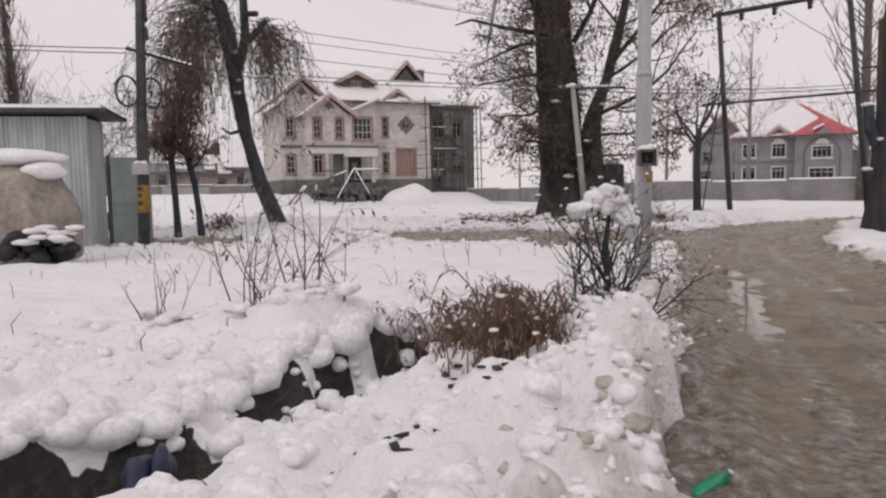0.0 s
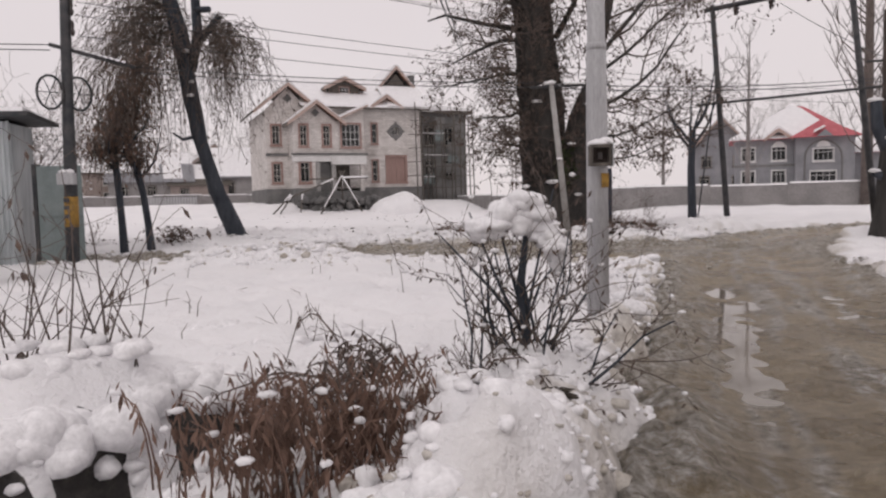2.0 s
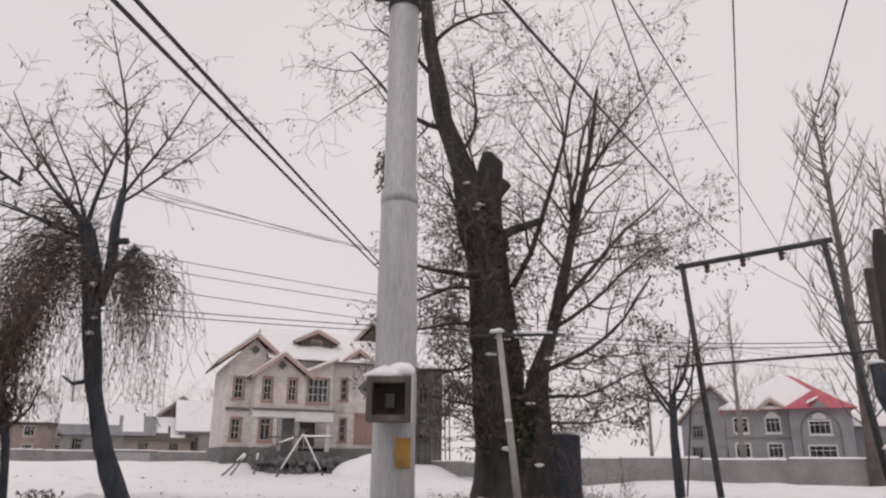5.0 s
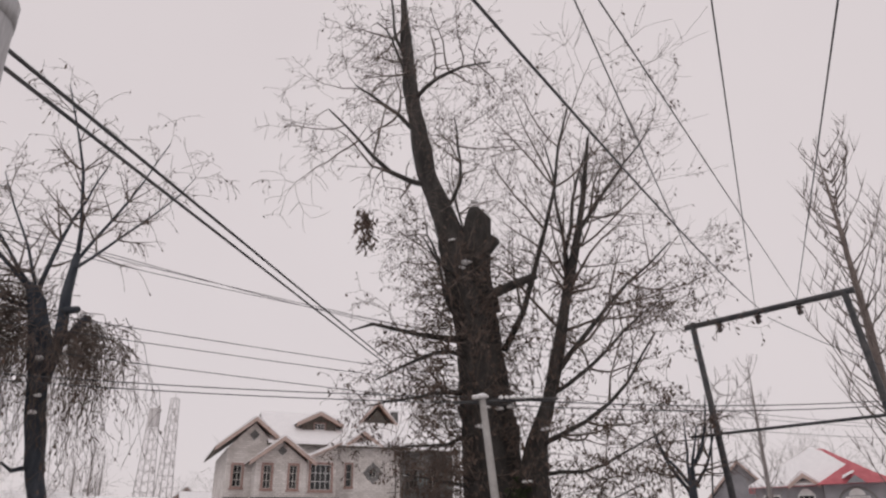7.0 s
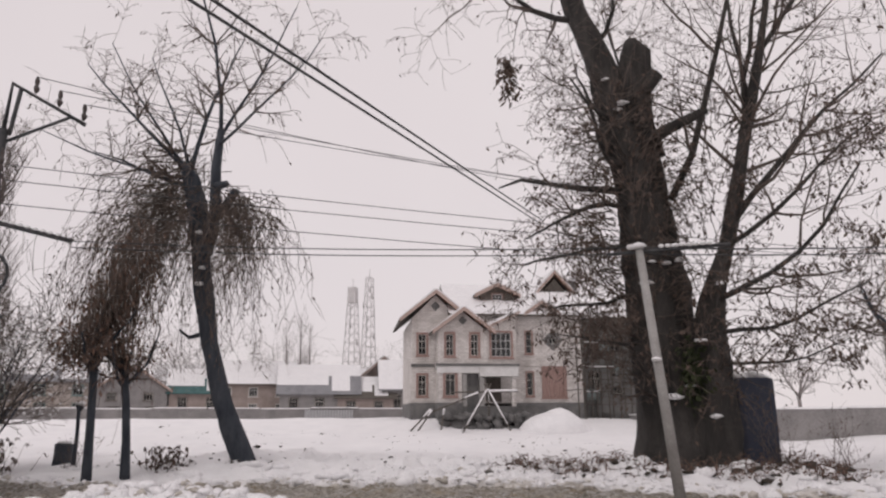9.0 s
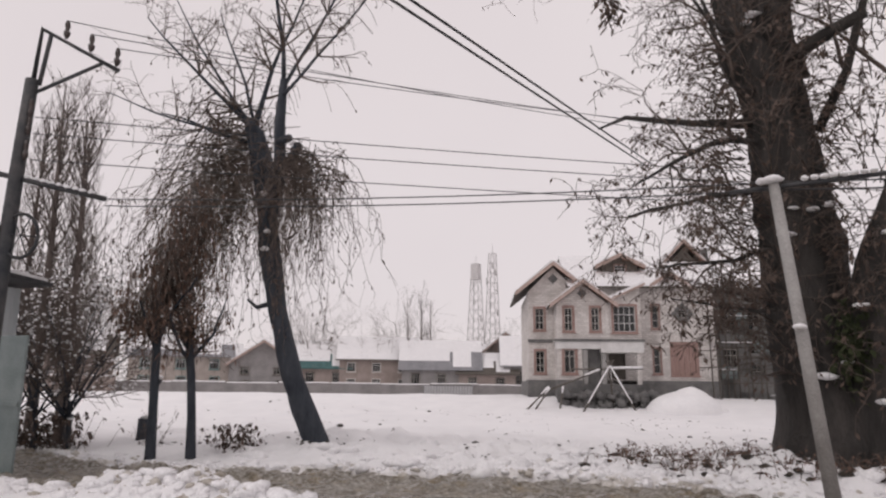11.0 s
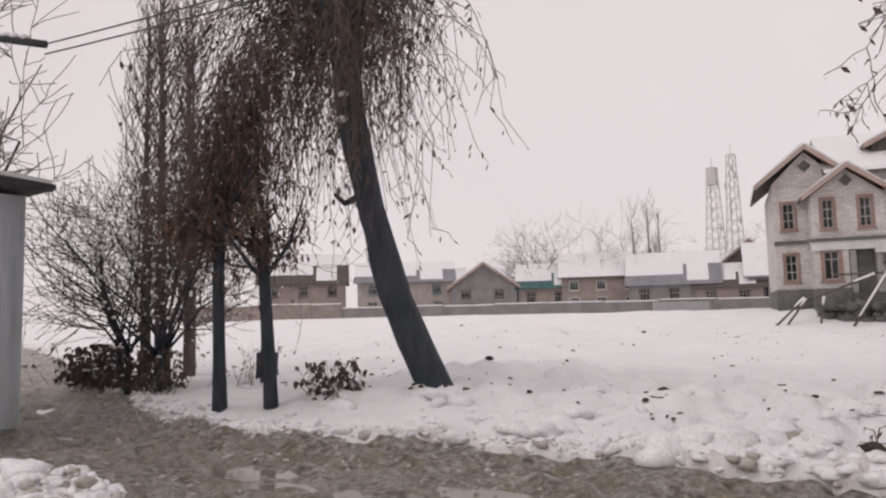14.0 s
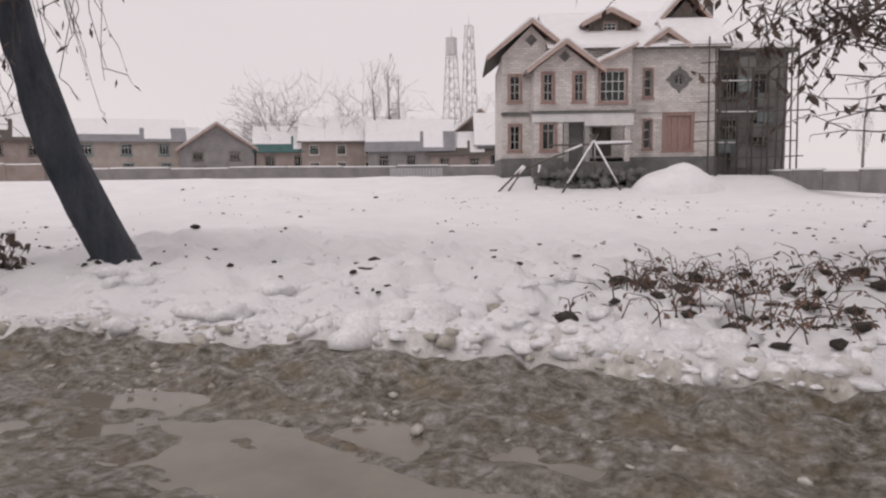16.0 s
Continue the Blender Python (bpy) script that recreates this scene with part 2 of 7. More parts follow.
def add_box(bm, x0, x1, y0, y1, z0, z1):
    v = [bm.verts.new(c) for c in ((x0, y0, z0), (x1, y0, z0), (x1, y1, z0), (x0, y1, z0), (x0, y0, z1), (x1, y0, z1), (x1, y1, z1), (x0, y1, z1))]
    for f in ((0, 3, 2, 1), (4, 5, 6, 7), (0, 1, 5, 4), (1, 2, 6, 5), (2, 3, 7, 6), (3, 0, 4, 7)):
        bm.faces.new([v[i] for i in f])


def box(*c, bevel=0.0):
    bm = bmesh.new()
    add_box(bm, *c)
    if bevel:
        bmesh.ops.bevel(bm, geom=list(bm.edges), offset=bevel, segments=2, affect="EDGES", profile=0.6)
    return bm


def prism(outline, axis, a, b):
    """An outline of (across, z) swept from a to b along axis 'x' or 'y'."""
    bm = bmesh.new()
    ends = []
    for s in (a, b):
        ends.append([bm.verts.new((s, p, q) if axis == "x" else (p, s, q)) for p, q in outline])
    n = len(outline)
    for i in range(n):
        bm.faces.new((ends[0][i], ends[0][(i + 1) % n], ends[1][(i + 1) % n], ends[1][i]))
    bm.faces.new(ends[0])
    bm.faces.new(ends[1][::-1])
    return bm


def tubes(lines, sides=5):
    """Verts and faces of tapered tubes: each line is a list of (point, radius)."""
    verts, faces = [], []
    for line in lines:
        k = sides if line[0][1] > 0.02 else 3
        start = len(verts)
        for i, (p, r) in enumerate(line):
            p = Vector(p)
            d = (Vector(line[min(i + 1, len(line) - 1)][0]) - Vector(line[max(i - 1, 0)][0])).normalized()
            a = d.cross(Vector((0.31, 0.87, 0.38))).normalized()
            b = d.cross(a)
            for j in range(k):
                t = 2 * math.pi * j / k
                verts.append(tuple(p + (a * math.cos(t) + b * math.sin(t)) * r))
        for i in range(len(line) - 1):
            for j in range(k):
                q, w = start + i * k + j, start + i * k + (j + 1) % k
                faces.append((q, w, w + k, q + k))
        faces.append(tuple(range(start, start + k))[::-1])
        faces.append(tuple(range(len(verts) - k, len(verts))))
    return verts, faces


def tube_part(name, lines, mat, parent=None, label="", sides=6, smooth=True):
    return raw(name, *tubes(lines, sides), mat, parent, label, smooth)


def gnarled(name, line, mat, parent=None, label="", sides=22, seed=1, rough=0.16, step=0.28):
    """A thick trunk: burls, furrows and a flared foot along a bent line."""
    dense = []
    for (p, r), (q, e) in zip(line, line[1:]):
        p, q = Vector(p), Vector(q)
        n = max(1, int((q - p).length / step))
        dense += [(p.lerp(q, i / n), r + (e - r) * i / n) for i in range(n)]
    dense.append((Vector(line[-1][0]), line[-1][1]))
    verts, faces = [], []
    for i, (p, r) in enumerate(dense):
        for j in range(sides):
            t = 2 * math.pi * j / sides
            c, d = math.cos(t), math.sin(t)
            burl = noise.noise(Vector((c * 1.2 + seed * 7.3, d * 1.2, p.z * 0.55)))
            furrow = abs(noise.noise(Vector((c * 3.4, d * 3.4 + seed * 3.1, p.z * 0.5))))
            knot = max(0.0, noise.noise(Vector((c * 1.8, d * 1.8, p.z * 1.5 + seed))) - 0.25)
            k = r * (1 + rough * (1.5 * burl - 1.3 * furrow + 1.9 * knot))
            verts.append((p.x + c * k, p.y + d * k, p.z))
    for i in range(len(dense) - 1):
        for j in range(sides):
            a, b = i * sides + j, i * sides + (j + 1) % sides
            faces.append((a, b, b + sides, a + sides))
    faces += [tuple(range(sides))[::-1], tuple(range(len(verts) - sides, len(verts)))]
    return raw(name, verts, faces, mat, parent, label, True)


def rod(a, b, r, r2=None):
    return [(a, r), (b, r if r2 is None else r2)]


def ball(level):
    bm = bmesh.new()
    bmesh.ops.create_icosphere(bm, subdivisions=level, radius=1.0)
    bm.verts.index_update()
    v = np.array([tuple(q.co) for q in bm.verts])
    f = np.array([[q.index for q in face.verts] for face in bm.faces])
    bm.free()
    return v, f


BALLS = {k: ball(k) for k in (1, 2, 3)}


def lumps(name, spots, mat, parent=None, label="", seed=3, rough=0.25, flat=0.8, level=2):
    """Many uneven rounded clods: spots of (x, y, z, radius) or (x, y, z, rx, ry, rz)."""
    v, f = BALLS[level]
    r = np.random.RandomState(seed)
    s = np.array([q if len(q) == 6 else (q[0], q[1], q[2], q[3], q[3], q[3] * flat) for q in spots], float)
    bulge = np.zeros((len(s), len(v)))
    for k in (1.7, 3.1, 5.3):
        way = r.normal(size=(len(s), 3))
        way /= np.linalg.norm(way, axis=1)[:, None]
        bulge += np.sin(k * (way @ v.T) * 1.6 + r.uniform(0, 6.28, (len(s), 1))) / k
    p = v[None] * (1 + rough * bulge)[..., None] * s[:, None, 3:] + s[:, None, :3]
    faces = (f[None] + (np.arange(len(s)) * len(v))[:, None, None]).reshape(-1, 3)
    ob = raw(name, p.reshape(-1, 3).tolist(), faces.tolist(), mat, parent, label, True)
    return tagged(ob, kind="stuff") if parent else ob


def leaves(name, spots, mat, parent=None, label="", seed=5, length=0.07, width=0.03, droop=1.0):
    """Small bent leaves hanging at the spots."""
    rng = random.Random(seed)
    verts, faces = [], []
    for p in spots:
        t = rng.random() * 6.28
        k = 0.6 + 0.8 * rng.random()
        d = Vector((math.cos(t) * 0.6, math.sin(t) * 0.6, -droop * (0.4 + rng.random()))).normalized() * length * k
        s = d.cross(Vector((math.sin(t), math.cos(t), 0.7))).normalized() * width * k * 0.5
        o = Vector(p)
        n = len(verts)
        verts += [tuple(o), tuple(o + d * 0.5 + s), tuple(o + d + s * 0.2), tuple(o + d * 0.55 - s + Vector((0, 0, 0.3 * width)))]
        faces += [(n, n + 1, n + 2), (n, n + 2, n + 3)]
    return tagged(raw(name, verts, faces, mat, parent, label), kind="stuff" if parent else "")


# ---- noise on the plan ----


def hash2(i, j, seed):
    h = np.sin(i * 127.1 + j * 311.7 + seed * 74.7) * 43758.5453
    return h - np.floor(h)


def value_noise(x, y, size, seed):
    x, y = x / size, y / size
    i, j = np.floor(x), np.floor(y)
    u, v = x - i, y - j
    u, v = u * u * (3 - 2 * u), v * v * (3 - 2 * v)
    a = hash2(i, j, seed) * (1 - u) + hash2(i + 1, j, seed) * u
    b = hash2(i, j + 1, seed) * (1 - u) + hash2(i + 1, j + 1, seed) * u
    return (a * (1 - v) + b * v) * 2 - 1


def puffs(x, y, cell, seed, fill=0.8):
    """Rounded snow heads: 0 between them, 1 at the top of the largest."""
    gx, gy = np.floor(x / cell), np.floor(y / cell)
    best = np.zeros_like(x)
    for a in (-1, 0, 1):
        for b in (-1, 0, 1):
            i, j = gx + a, gy + b
            cx, cy = (i + hash2(i, j, seed)) * cell, (j + hash2(i, j, seed + 9)) * cell
            r = cell * (0.35 + 0.55 * hash2(i, j, seed + 17))
            d2 = ((x - cx) ** 2 + (y - cy) ** 2) / (r * r)
            on = hash2(i, j, seed + 29) < fill
            best = np.maximum(best, np.where((d2 < 1) & on, np.sqrt(np.maximum(0, 1 - d2)) * r / (0.9 * cell), 0))
    return best


def smooth_step(a, b, x):
    t = np.clip((x - a) / (b - a), 0, 1)
    return t * t * (3 - 2 * t)


def line_distance(x, y, pts):
    """Distance to a polyline, and the signed side (positive: left of its way)."""
    best, side = np.full(np.shape(x), 1e9), np.zeros(np.shape(x))
    for (ax, ay), (bx, by) in zip(pts, pts[1:]):
        dx, dy = bx - ax, by - ay
        t = np.clip(((x - ax) * dx + (y - ay) * dy) / (dx * dx + dy * dy), 0, 1)
        d = np.hypot(x - ax - t * dx, y - ay - t * dy)
        s = dx * (y - ay) - dy * (x - ax)
        near = d < best
        best, side = np.where(near, d, best), np.where(near, s, side)
    return best, np.sign(side)


# ---- the plan of the ground ----
LANE = [(-3.5, -14), (-1.2, -5), (1.55, 0), (2.8, 4), (3.75, 8), (4.9, 12), (5.9, 16), (7.2, 20), (9.6, 24), (14.5, 28), (26, 33), (70, 42)]
LANE_HALF = 1.55
CROSS = [(-70, 29), (-30, 23.5), (-20, 21.4), (-13, 20.2), (-9.5, 19.75), (-7, 19.85), (-4.5, 20.5), (-1.7, 21.0), (1.2, 21.1), (4.5, 20.4), (7.5, 20.6)]
DITCH = [(-3.5, 1.2), (-2.3, 2.6), (-1.6, 3.5), (-1.1, 4.55), (-0.6, 5.4), (0.1, 6.1), (0.7, 7.2)]


def road_depth(x, y):
    """Metres inside the muddy road (negative outside)."""
    lane = line_distance(x, y, LANE)[0]
    cross = line_distance(x, y, CROSS)[0]
    wob = 0.16 * value_noise(x, y, 0.9, 4) + 0.08 * value_noise(x, y, 0.33, 6)
    corner = 2.3 - np.hypot(x - 3.6, y - 18.6)
    half = 1.25 + 0.55 * smooth_step(-8, -3, x)
    return np.maximum(np.maximum(LANE_HALF - lane, half - cross), corner) + wob


def house_depth(x, y):
    return (x + 18.3) * -0.4384 + (y - 64.2) * 0.8988


def pockets(x, y):
    """Where the ditch's far bank is undercut down to bare earth."""
    out = np.zeros_like(x)
    for px, py, pr in ((-2.2, 3.05, 0.3), (-1.85, 3.6, 0.28), (-1.45, 4.65, 0.36), (-1.0, 5.1, 0.26), (-0.75, 5.75, 0.34), (-0.2, 6.05, 0.26), (0.2, 5.85, 0.22)):
        out = np.maximum(out, smooth_step(pr + 0.2, pr - 0.15, np.hypot(x - px, y - py) + 0.16 * value_noise(x, y, 0.3, 49) + 0.08 * value_noise(x, y, 0.13, 50)))
    return out


def mound_zone(x, y):
    return 0.6 * smooth_step(9, 7, y) * smooth_step(-0.5, 0.2, x)


def height(x, y):
    r = road_depth(x, y)
    z = 0.03 * value_noise(x, y, 5, 1) + 0.05 * value_noise(x, y, 1.7, 2)
    far = smooth_step(12, 22, np.hypot(x - 1, y - 6))
    z = z + 0.05 * puffs(x, y, 0.75, 11, 0.6) * (1 - 0.4 * far)
    rough = smooth_step(2.6, 0.4, -r) * smooth_step(40, 20, y)
    field = smooth_step(23, 25.5, y)
    z = z + rough * (0.10 * puffs(x, y, 0.42, 21, 0.75) + 0.06 * puffs(x, y, 0.19, 23, 0.7)) * (1 - 0.45 * field)
    bank = smooth_step(22.8, 24, y) * smooth_step(33, 26.5, y) * smooth_step(13, 8, np.abs(x)) * smooth_step(-0.1, -0.5, r)
    z = z + bank * (0.15 * puffs(x, y, 0.8, 93, 0.6) + 0.14 * puffs(x, y, 0.4, 94, 0.55) + 0.07 * puffs(x, y, 0.22, 96, 0.5) - 0.13 * puffs(x, y, 0.36, 95, 0.3))
    heap = smooth_step(0.1, -0.5, r) * smooth_step(-1.9, -0.7, r) * (1 - field) * (0.25 + 0.75 * smooth_step(14, 10, y))
    z = z - 0.15 * smooth_step(11, 17, y) * smooth_step(23.5, 22, y)
    z = z + heap * (0.10 + 0.10 * value_noise(x, y, 1.3, 8))
    # a taller ploughed heap beside the junction
    z = z + 0.42 * np.exp(-(((x + 4.3) / 1.9) ** 2 + ((y - 18.2) / 0.65) ** 2)) * (0.8 + 0.3 * value_noise(x, y, 0.5, 31))
    z = z + 0.26 * np.exp(-(((x - 1.0) / 0.45) ** 2 + ((y - 4.3) / 0.85) ** 2)) * (1 + 0.2 * value_noise(x, y, 0.35, 33))
    # the ditch: pockets of undercut bank on its far side, snow bridges between
    d, s = line_distance(x, y, DITCH)
    lip = 0.10 * value_noise(x, y, 0.45, 41) + 0.06 * value_noise(x, y, 0.17, 42)
    pocket = pockets(x, y)
    deep = 0.2 + 0.36 * pocket
    cut = np.where(s > 0, smooth_step(0.52 + lip, 0.28 + lip - 0.06 * (1 - pocket), d), smooth_step(0.62, 0.1, d + lip * 0.6))
    z = z - deep * cut + cut * (0.20 * puffs(x, y, 0.36, 45, 0.85) + 0.08 * puffs(x, y, 0.17, 46, 0.7))
    brim = np.where(s > 0, smooth_step(1.5, 0.7, d) * smooth_step(0.3, 0.55, d - lip), 0)
    z = z + brim * (0.05 + 0.13 * puffs(x, y, 0.45, 47, 0.9))
    z = z + 0.27 * np.exp(-(((x + 1.95) / 0.9) ** 2 + ((y - 5.8) / 0.8) ** 2))
    open_field = smooth_step(13, 8, np.hypot(x + 2, y - 5)) * np.where(s > 0, smooth_step(0.4, 1.0, d), 0)
    z = z + (open_field + mound_zone(x, y)) * 0.03 * puffs(x, y, 0.19, 70, 0.6)
    z = z + open_field * (0.10 * puffs(x, y, 0.85, 67, 0.55) + 0.05 * puffs(x, y, 0.38, 68, 0.5) - 0.05 * puffs(x, y, 0.33, 69, 0.22))
    mound = np.where(s < 0, smooth_step(0.3, 0.7, d), 0) * smooth_step(9.5, 7, y) * smooth_step(-0.1, -0.4, r)
    z = z + mound * (0.15 * puffs(x, y, 0.5, 34, 0.8) + 0.08 * puffs(x, y, 0.24, 35, 0.8) + 0.045 * puffs(x, y, 0.12, 36, 0.7) + 0.05 * value_noise(x, y, 0.16, 38))
    near = smooth_step(6.5, 3.5, np.hypot(x + 1.8, y - 2.2)) * np.where(s > 0, smooth_step(0.4, 0.8, d), 0)
    z = z + near * (0.16 * puffs(x, y, 0.5, 63, 0.8) - 0.07 * puffs(x, y, 0.3, 65, 0.3))
    # the road bed lies lower, with the road's own sheet over it
    z = np.where(r > -0.02, np.minimum(z, 0) * 0 - 0.30, z * smooth_step(-0.02, -0.22 - 0.4 * field, r) + (-0.20) * (1 - smooth_step(-0.02, -0.22 - 0.4 * field, r)))
    # the field beyond the cross road, with a rutted bank, rising to the house
    z = z + field * (0.10 * value_noise(x, y, 3.1, 51) + (0.16 * puffs(x, y, 1.2, 53, 0.5) + 0.07 * puffs(x, y, 0.5, 54, 0.5)) * smooth_step(50, 27, y)) * smooth_step(-0.3, -1.0, r)
    rise = smooth_step(-8, 1.0, house_depth(x, y)) * smooth_step(12, -4, x)
    z = z + 1.15 * rise
    bank = np.exp(-((x + 22) / 9) ** 2 - ((y - 41) / 3.5) ** 2)
    z = z + 0.75 * bank * (1 + 0.25 * value_noise(x, y, 1.6, 57))
    right = smooth_step(8, 14, x) * smooth_step(33, 46, y)
    return z + 0.3 * right


def axis_lines(stops):
    out = []
    for a, b, step in stops:
        out += list(np.arange(a, b, step))
    return np.array(out)


def growing(a, limit, step, rate=1.25):
    out = []
    while abs(a) < limit:
        a += step
        step *= rate
        out.append(a)
    return out


def sheet(xs, ys, z_of, keep=None):
    gx, gy = np.meshgrid(xs, ys)
    z = z_of(gx, gy)
    n, m = len(xs), len(ys)
    idx = np.arange(n * m).reshape(m, n)
    f = np.stack([idx[:-1, :-1], idx[:-1, 1:], idx[1:, 1:], idx[1:, :-1]], -1).reshape(-1, 4)
    if keep is not None:
        ok = keep(gx, gy).ravel()
        f = f[ok[f].any(1)]
        used = np.unique(f)
        remap = np.full(n * m, -1)
        remap[used] = np.arange(len(used))
        f = remap[f]
    else:
        used = np.arange(n * m)
    v = np.stack([gx.ravel(), gy.ravel(), z.ravel()], -1)[used]
    return v, f


def attribute(me, name, values):
    a = me.attributes.new(name, "FLOAT", "POINT")
    a.data.foreach_set("value", np.ascontiguousarray(values, dtype=np.float32))


def build_ground():
    xs = np.concatenate([np.array(growing(-24, 900, -0.6, 1.3))[::-1], axis_lines([(-24, -8, 0.3), (-8, -4, 0.12), (-4, 4.5, 0.045), (4.5, 6.5, 0.09), (6.5, 14, 0.15), (14, 24, 0.4)]), growing(23.9, 900, 0.6, 1.3)])
    ys = np.concatenate([np.array(growing(0.6, 60, -0.4, 1.35))[::-1], axis_lines([(0.7, 9, 0.045), (9, 16, 0.1), (16, 23, 0.12), (23, 28, 0.07), (28, 33, 0.16), (33, 45, 0.3), (45, 100, 0.9)]), growing(99.5, 1600, 1.2, 1.25)])
    v, f = sheet(xs, ys, height)
    me = bpy.data.meshes.new("ground")
    me.from_pydata(v.tolist(), [], f.tolist())
    me.materials.append(GROUND)
    me.shade_smooth()
    r = road_depth(v[:, 0], v[:, 1])
    near = smooth_step(-0.5, 0.1, r + 0.3 * value_noise(v[:, 0], v[:, 1], 0.6, 61))
    attribute(me, "dirt", np.clip(near * 0.85, 0, 1))
    d, s = line_distance(v[:, 0], v[:, 1], DITCH)
    e = 0.03
    close = np.flatnonzero(d < 1.0)
    x, y = v[close, 0], v[close, 1]
    steep = np.hypot(height(x + e, y) - height(x - e, y), height(x, y + e) - height(x, y - e)) / (2 * e)
    earth = np.zeros(len(v))
    earth[close] = smooth_step(0.8, 1.3, steep) * smooth_step(0.35, 0.6, pockets(x, y)) * smooth_step(1.0, 0.8, d[close])
    attribute(me, "earth", earth)
    tagged(new("ground", me), "deep uneven fresh snow over fields, banks and a ditch", "snow ground", kind="structure")


def road_height(x, y):
    r = road_depth(x, y)
    lane_d, lane_s = line_distance(x, y, LANE)
    off = lane_d * lane_s
    rut = -0.05 * np.exp(-((off - 0.8) / 0.38) ** 2) - 0.03 * np.exp(-((off + 0.55) / 0.3) ** 2)
    cd, cs = line_distance(x, y, CROSS)
    coff = cd * cs
    crut = -0.035 * np.exp(-((coff + 0.1) / 0.35) ** 2) - 0.03 * np.exp(-((coff + 1.1) / 0.3) ** 2)
    in_cross = smooth_step(2.2, 1.2, cd)
    hollow = in_cross * smooth_step(1.15, 0.6, cd) * smooth_step(-9, -4, x)
    z = -0.16 + rut * (1 - in_cross) + crut * in_cross - 0.022 * hollow
    z = z + 0.028 * value_noise(x, y, 1.9, 71) + 0.022 * value_noise(x, y, 0.7, 73) + 0.016 * value_noise(x, y, 0.24, 75) + in_cross * ((1 - 0.45 * hollow) * (0.055 * puffs(x, y, 0.26, 78, 0.45) + 0.04 * puffs(x, y, 0.14, 81, 0.5)) + 0.028 * value_noise(x * 0.45, y, 0.22, 76) + (1 - 0.35 * hollow) * (0.06 * np.maximum(0, value_noise(x * 0.16, y + 0.25 * x, 0.2, 91)) + 0.022 * value_noise(x * 0.35, y + 0.2 * x, 0.1, 92)))
    z = z - 0.05 * np.exp(-(((x + 2.3) / 1.4) ** 2) - ((y - 21.3) / 0.36) ** 2) - 0.05 * np.exp(-(((x + 0.6) / 1.0) ** 2) - ((y - 20.7) / 0.4) ** 2)
    z = z + (1 - in_cross) * (0.02 * puffs(x, y, 0.22, 77, 0.5) + 0.03 * np.maximum(0, value_noise(x + 0.3 * y, y * 0.18, 0.16, 82)) + 0.02)
    edge = smooth_step(0.75, -0.05, r)
    z = z + edge * (0.04 + 0.09 * puffs(x, y, 0.27, 79, 0.75) + 0.05 * puffs(x, y, 0.15, 80, 0.7))
    return np.where(r < -0.05, z - 0.35 * smooth_step(-0.05, -0.3, r), z)


def build_road():
    xs = np.concatenate([axis_lines([(-46, -14, 0.4), (-14, -5, 0.12), (-5, 7, 0.065), (7, 16, 0.14), (16, 60, 0.7)])])
    ys = np.concatenate([axis_lines([(-12, 0, 0.3), (0, 24, 0.065), (24, 34, 0.16), (34, 42, 0.5)])])
    v, f = sheet(xs, ys, road_height, lambda x, y: road_depth(x, y) > -0.12)
    me = bpy.data.meshes.new("road")
    me.from_pydata(v.tolist(), [], f.tolist())
    me.materials.append(ROAD)
    me.shade_smooth()
    r = road_depth(v[:, 0], v[:, 1])
    cd = line_distance(v[:, 0], v[:, 1], CROSS)[0]
    lane, side = line_distance(v[:, 0], v[:, 1], LANE)
    cross_d, cross_s = line_distance(v[:, 0], v[:, 1], CROSS)
    across = np.where(cross_d < 2.2, value_noise(cross_d * cross_s * 4.5, v[:, 0] * 0.5, 1.0, 87) + 0.6 * value_noise(cross_d * cross_s * 11, v[:, 0] * 1.0, 1.0, 89), -1)
    streak = np.maximum(across, value_noise(lane * side * 5.0, v[:, 1] * 0.55, 1.0, 83) + 0.6 * value_noise(lane * side * 13.0, v[:, 1] * 1.1, 1.0, 85))
    attribute(me, "slush", np.clip(0.15 + 0.95 * smooth_step(0.12, 0.5, streak) + smooth_step(0.7, 0.0, r) * 0.85 + 0.62 * smooth_step(2.2, 1.0, cd), 0, 1))
    road = tagged(new("road", me), "wet brown mud road with tyre ruts and slush", "road", kind="structure")
    xs = axis_lines([(-20, -6, 0.35), (-6, 8, 0.2), (8, 20, 0.5)])
    ys = axis_lines([(-8, 25, 0.2), (25, 31, 0.5)])
    v, f = sheet(xs, ys, lambda x, y: np.full(x.shape, -0.184), lambda x, y: road_depth(x, y) > 0.12)
    me = bpy.data.meshes.new("water")
    me.from_pydata(v.tolist(), [], f.tolist())
    me.materials.append(WATER)
    tagged(new("water", me), "shallow muddy puddles standing in the ruts", "puddle", kind="structure")


build_ground()
build_road()


def ground_z(x, y):
    return float(height(np.array([float(x)]), np.array([float(y)]))[0])


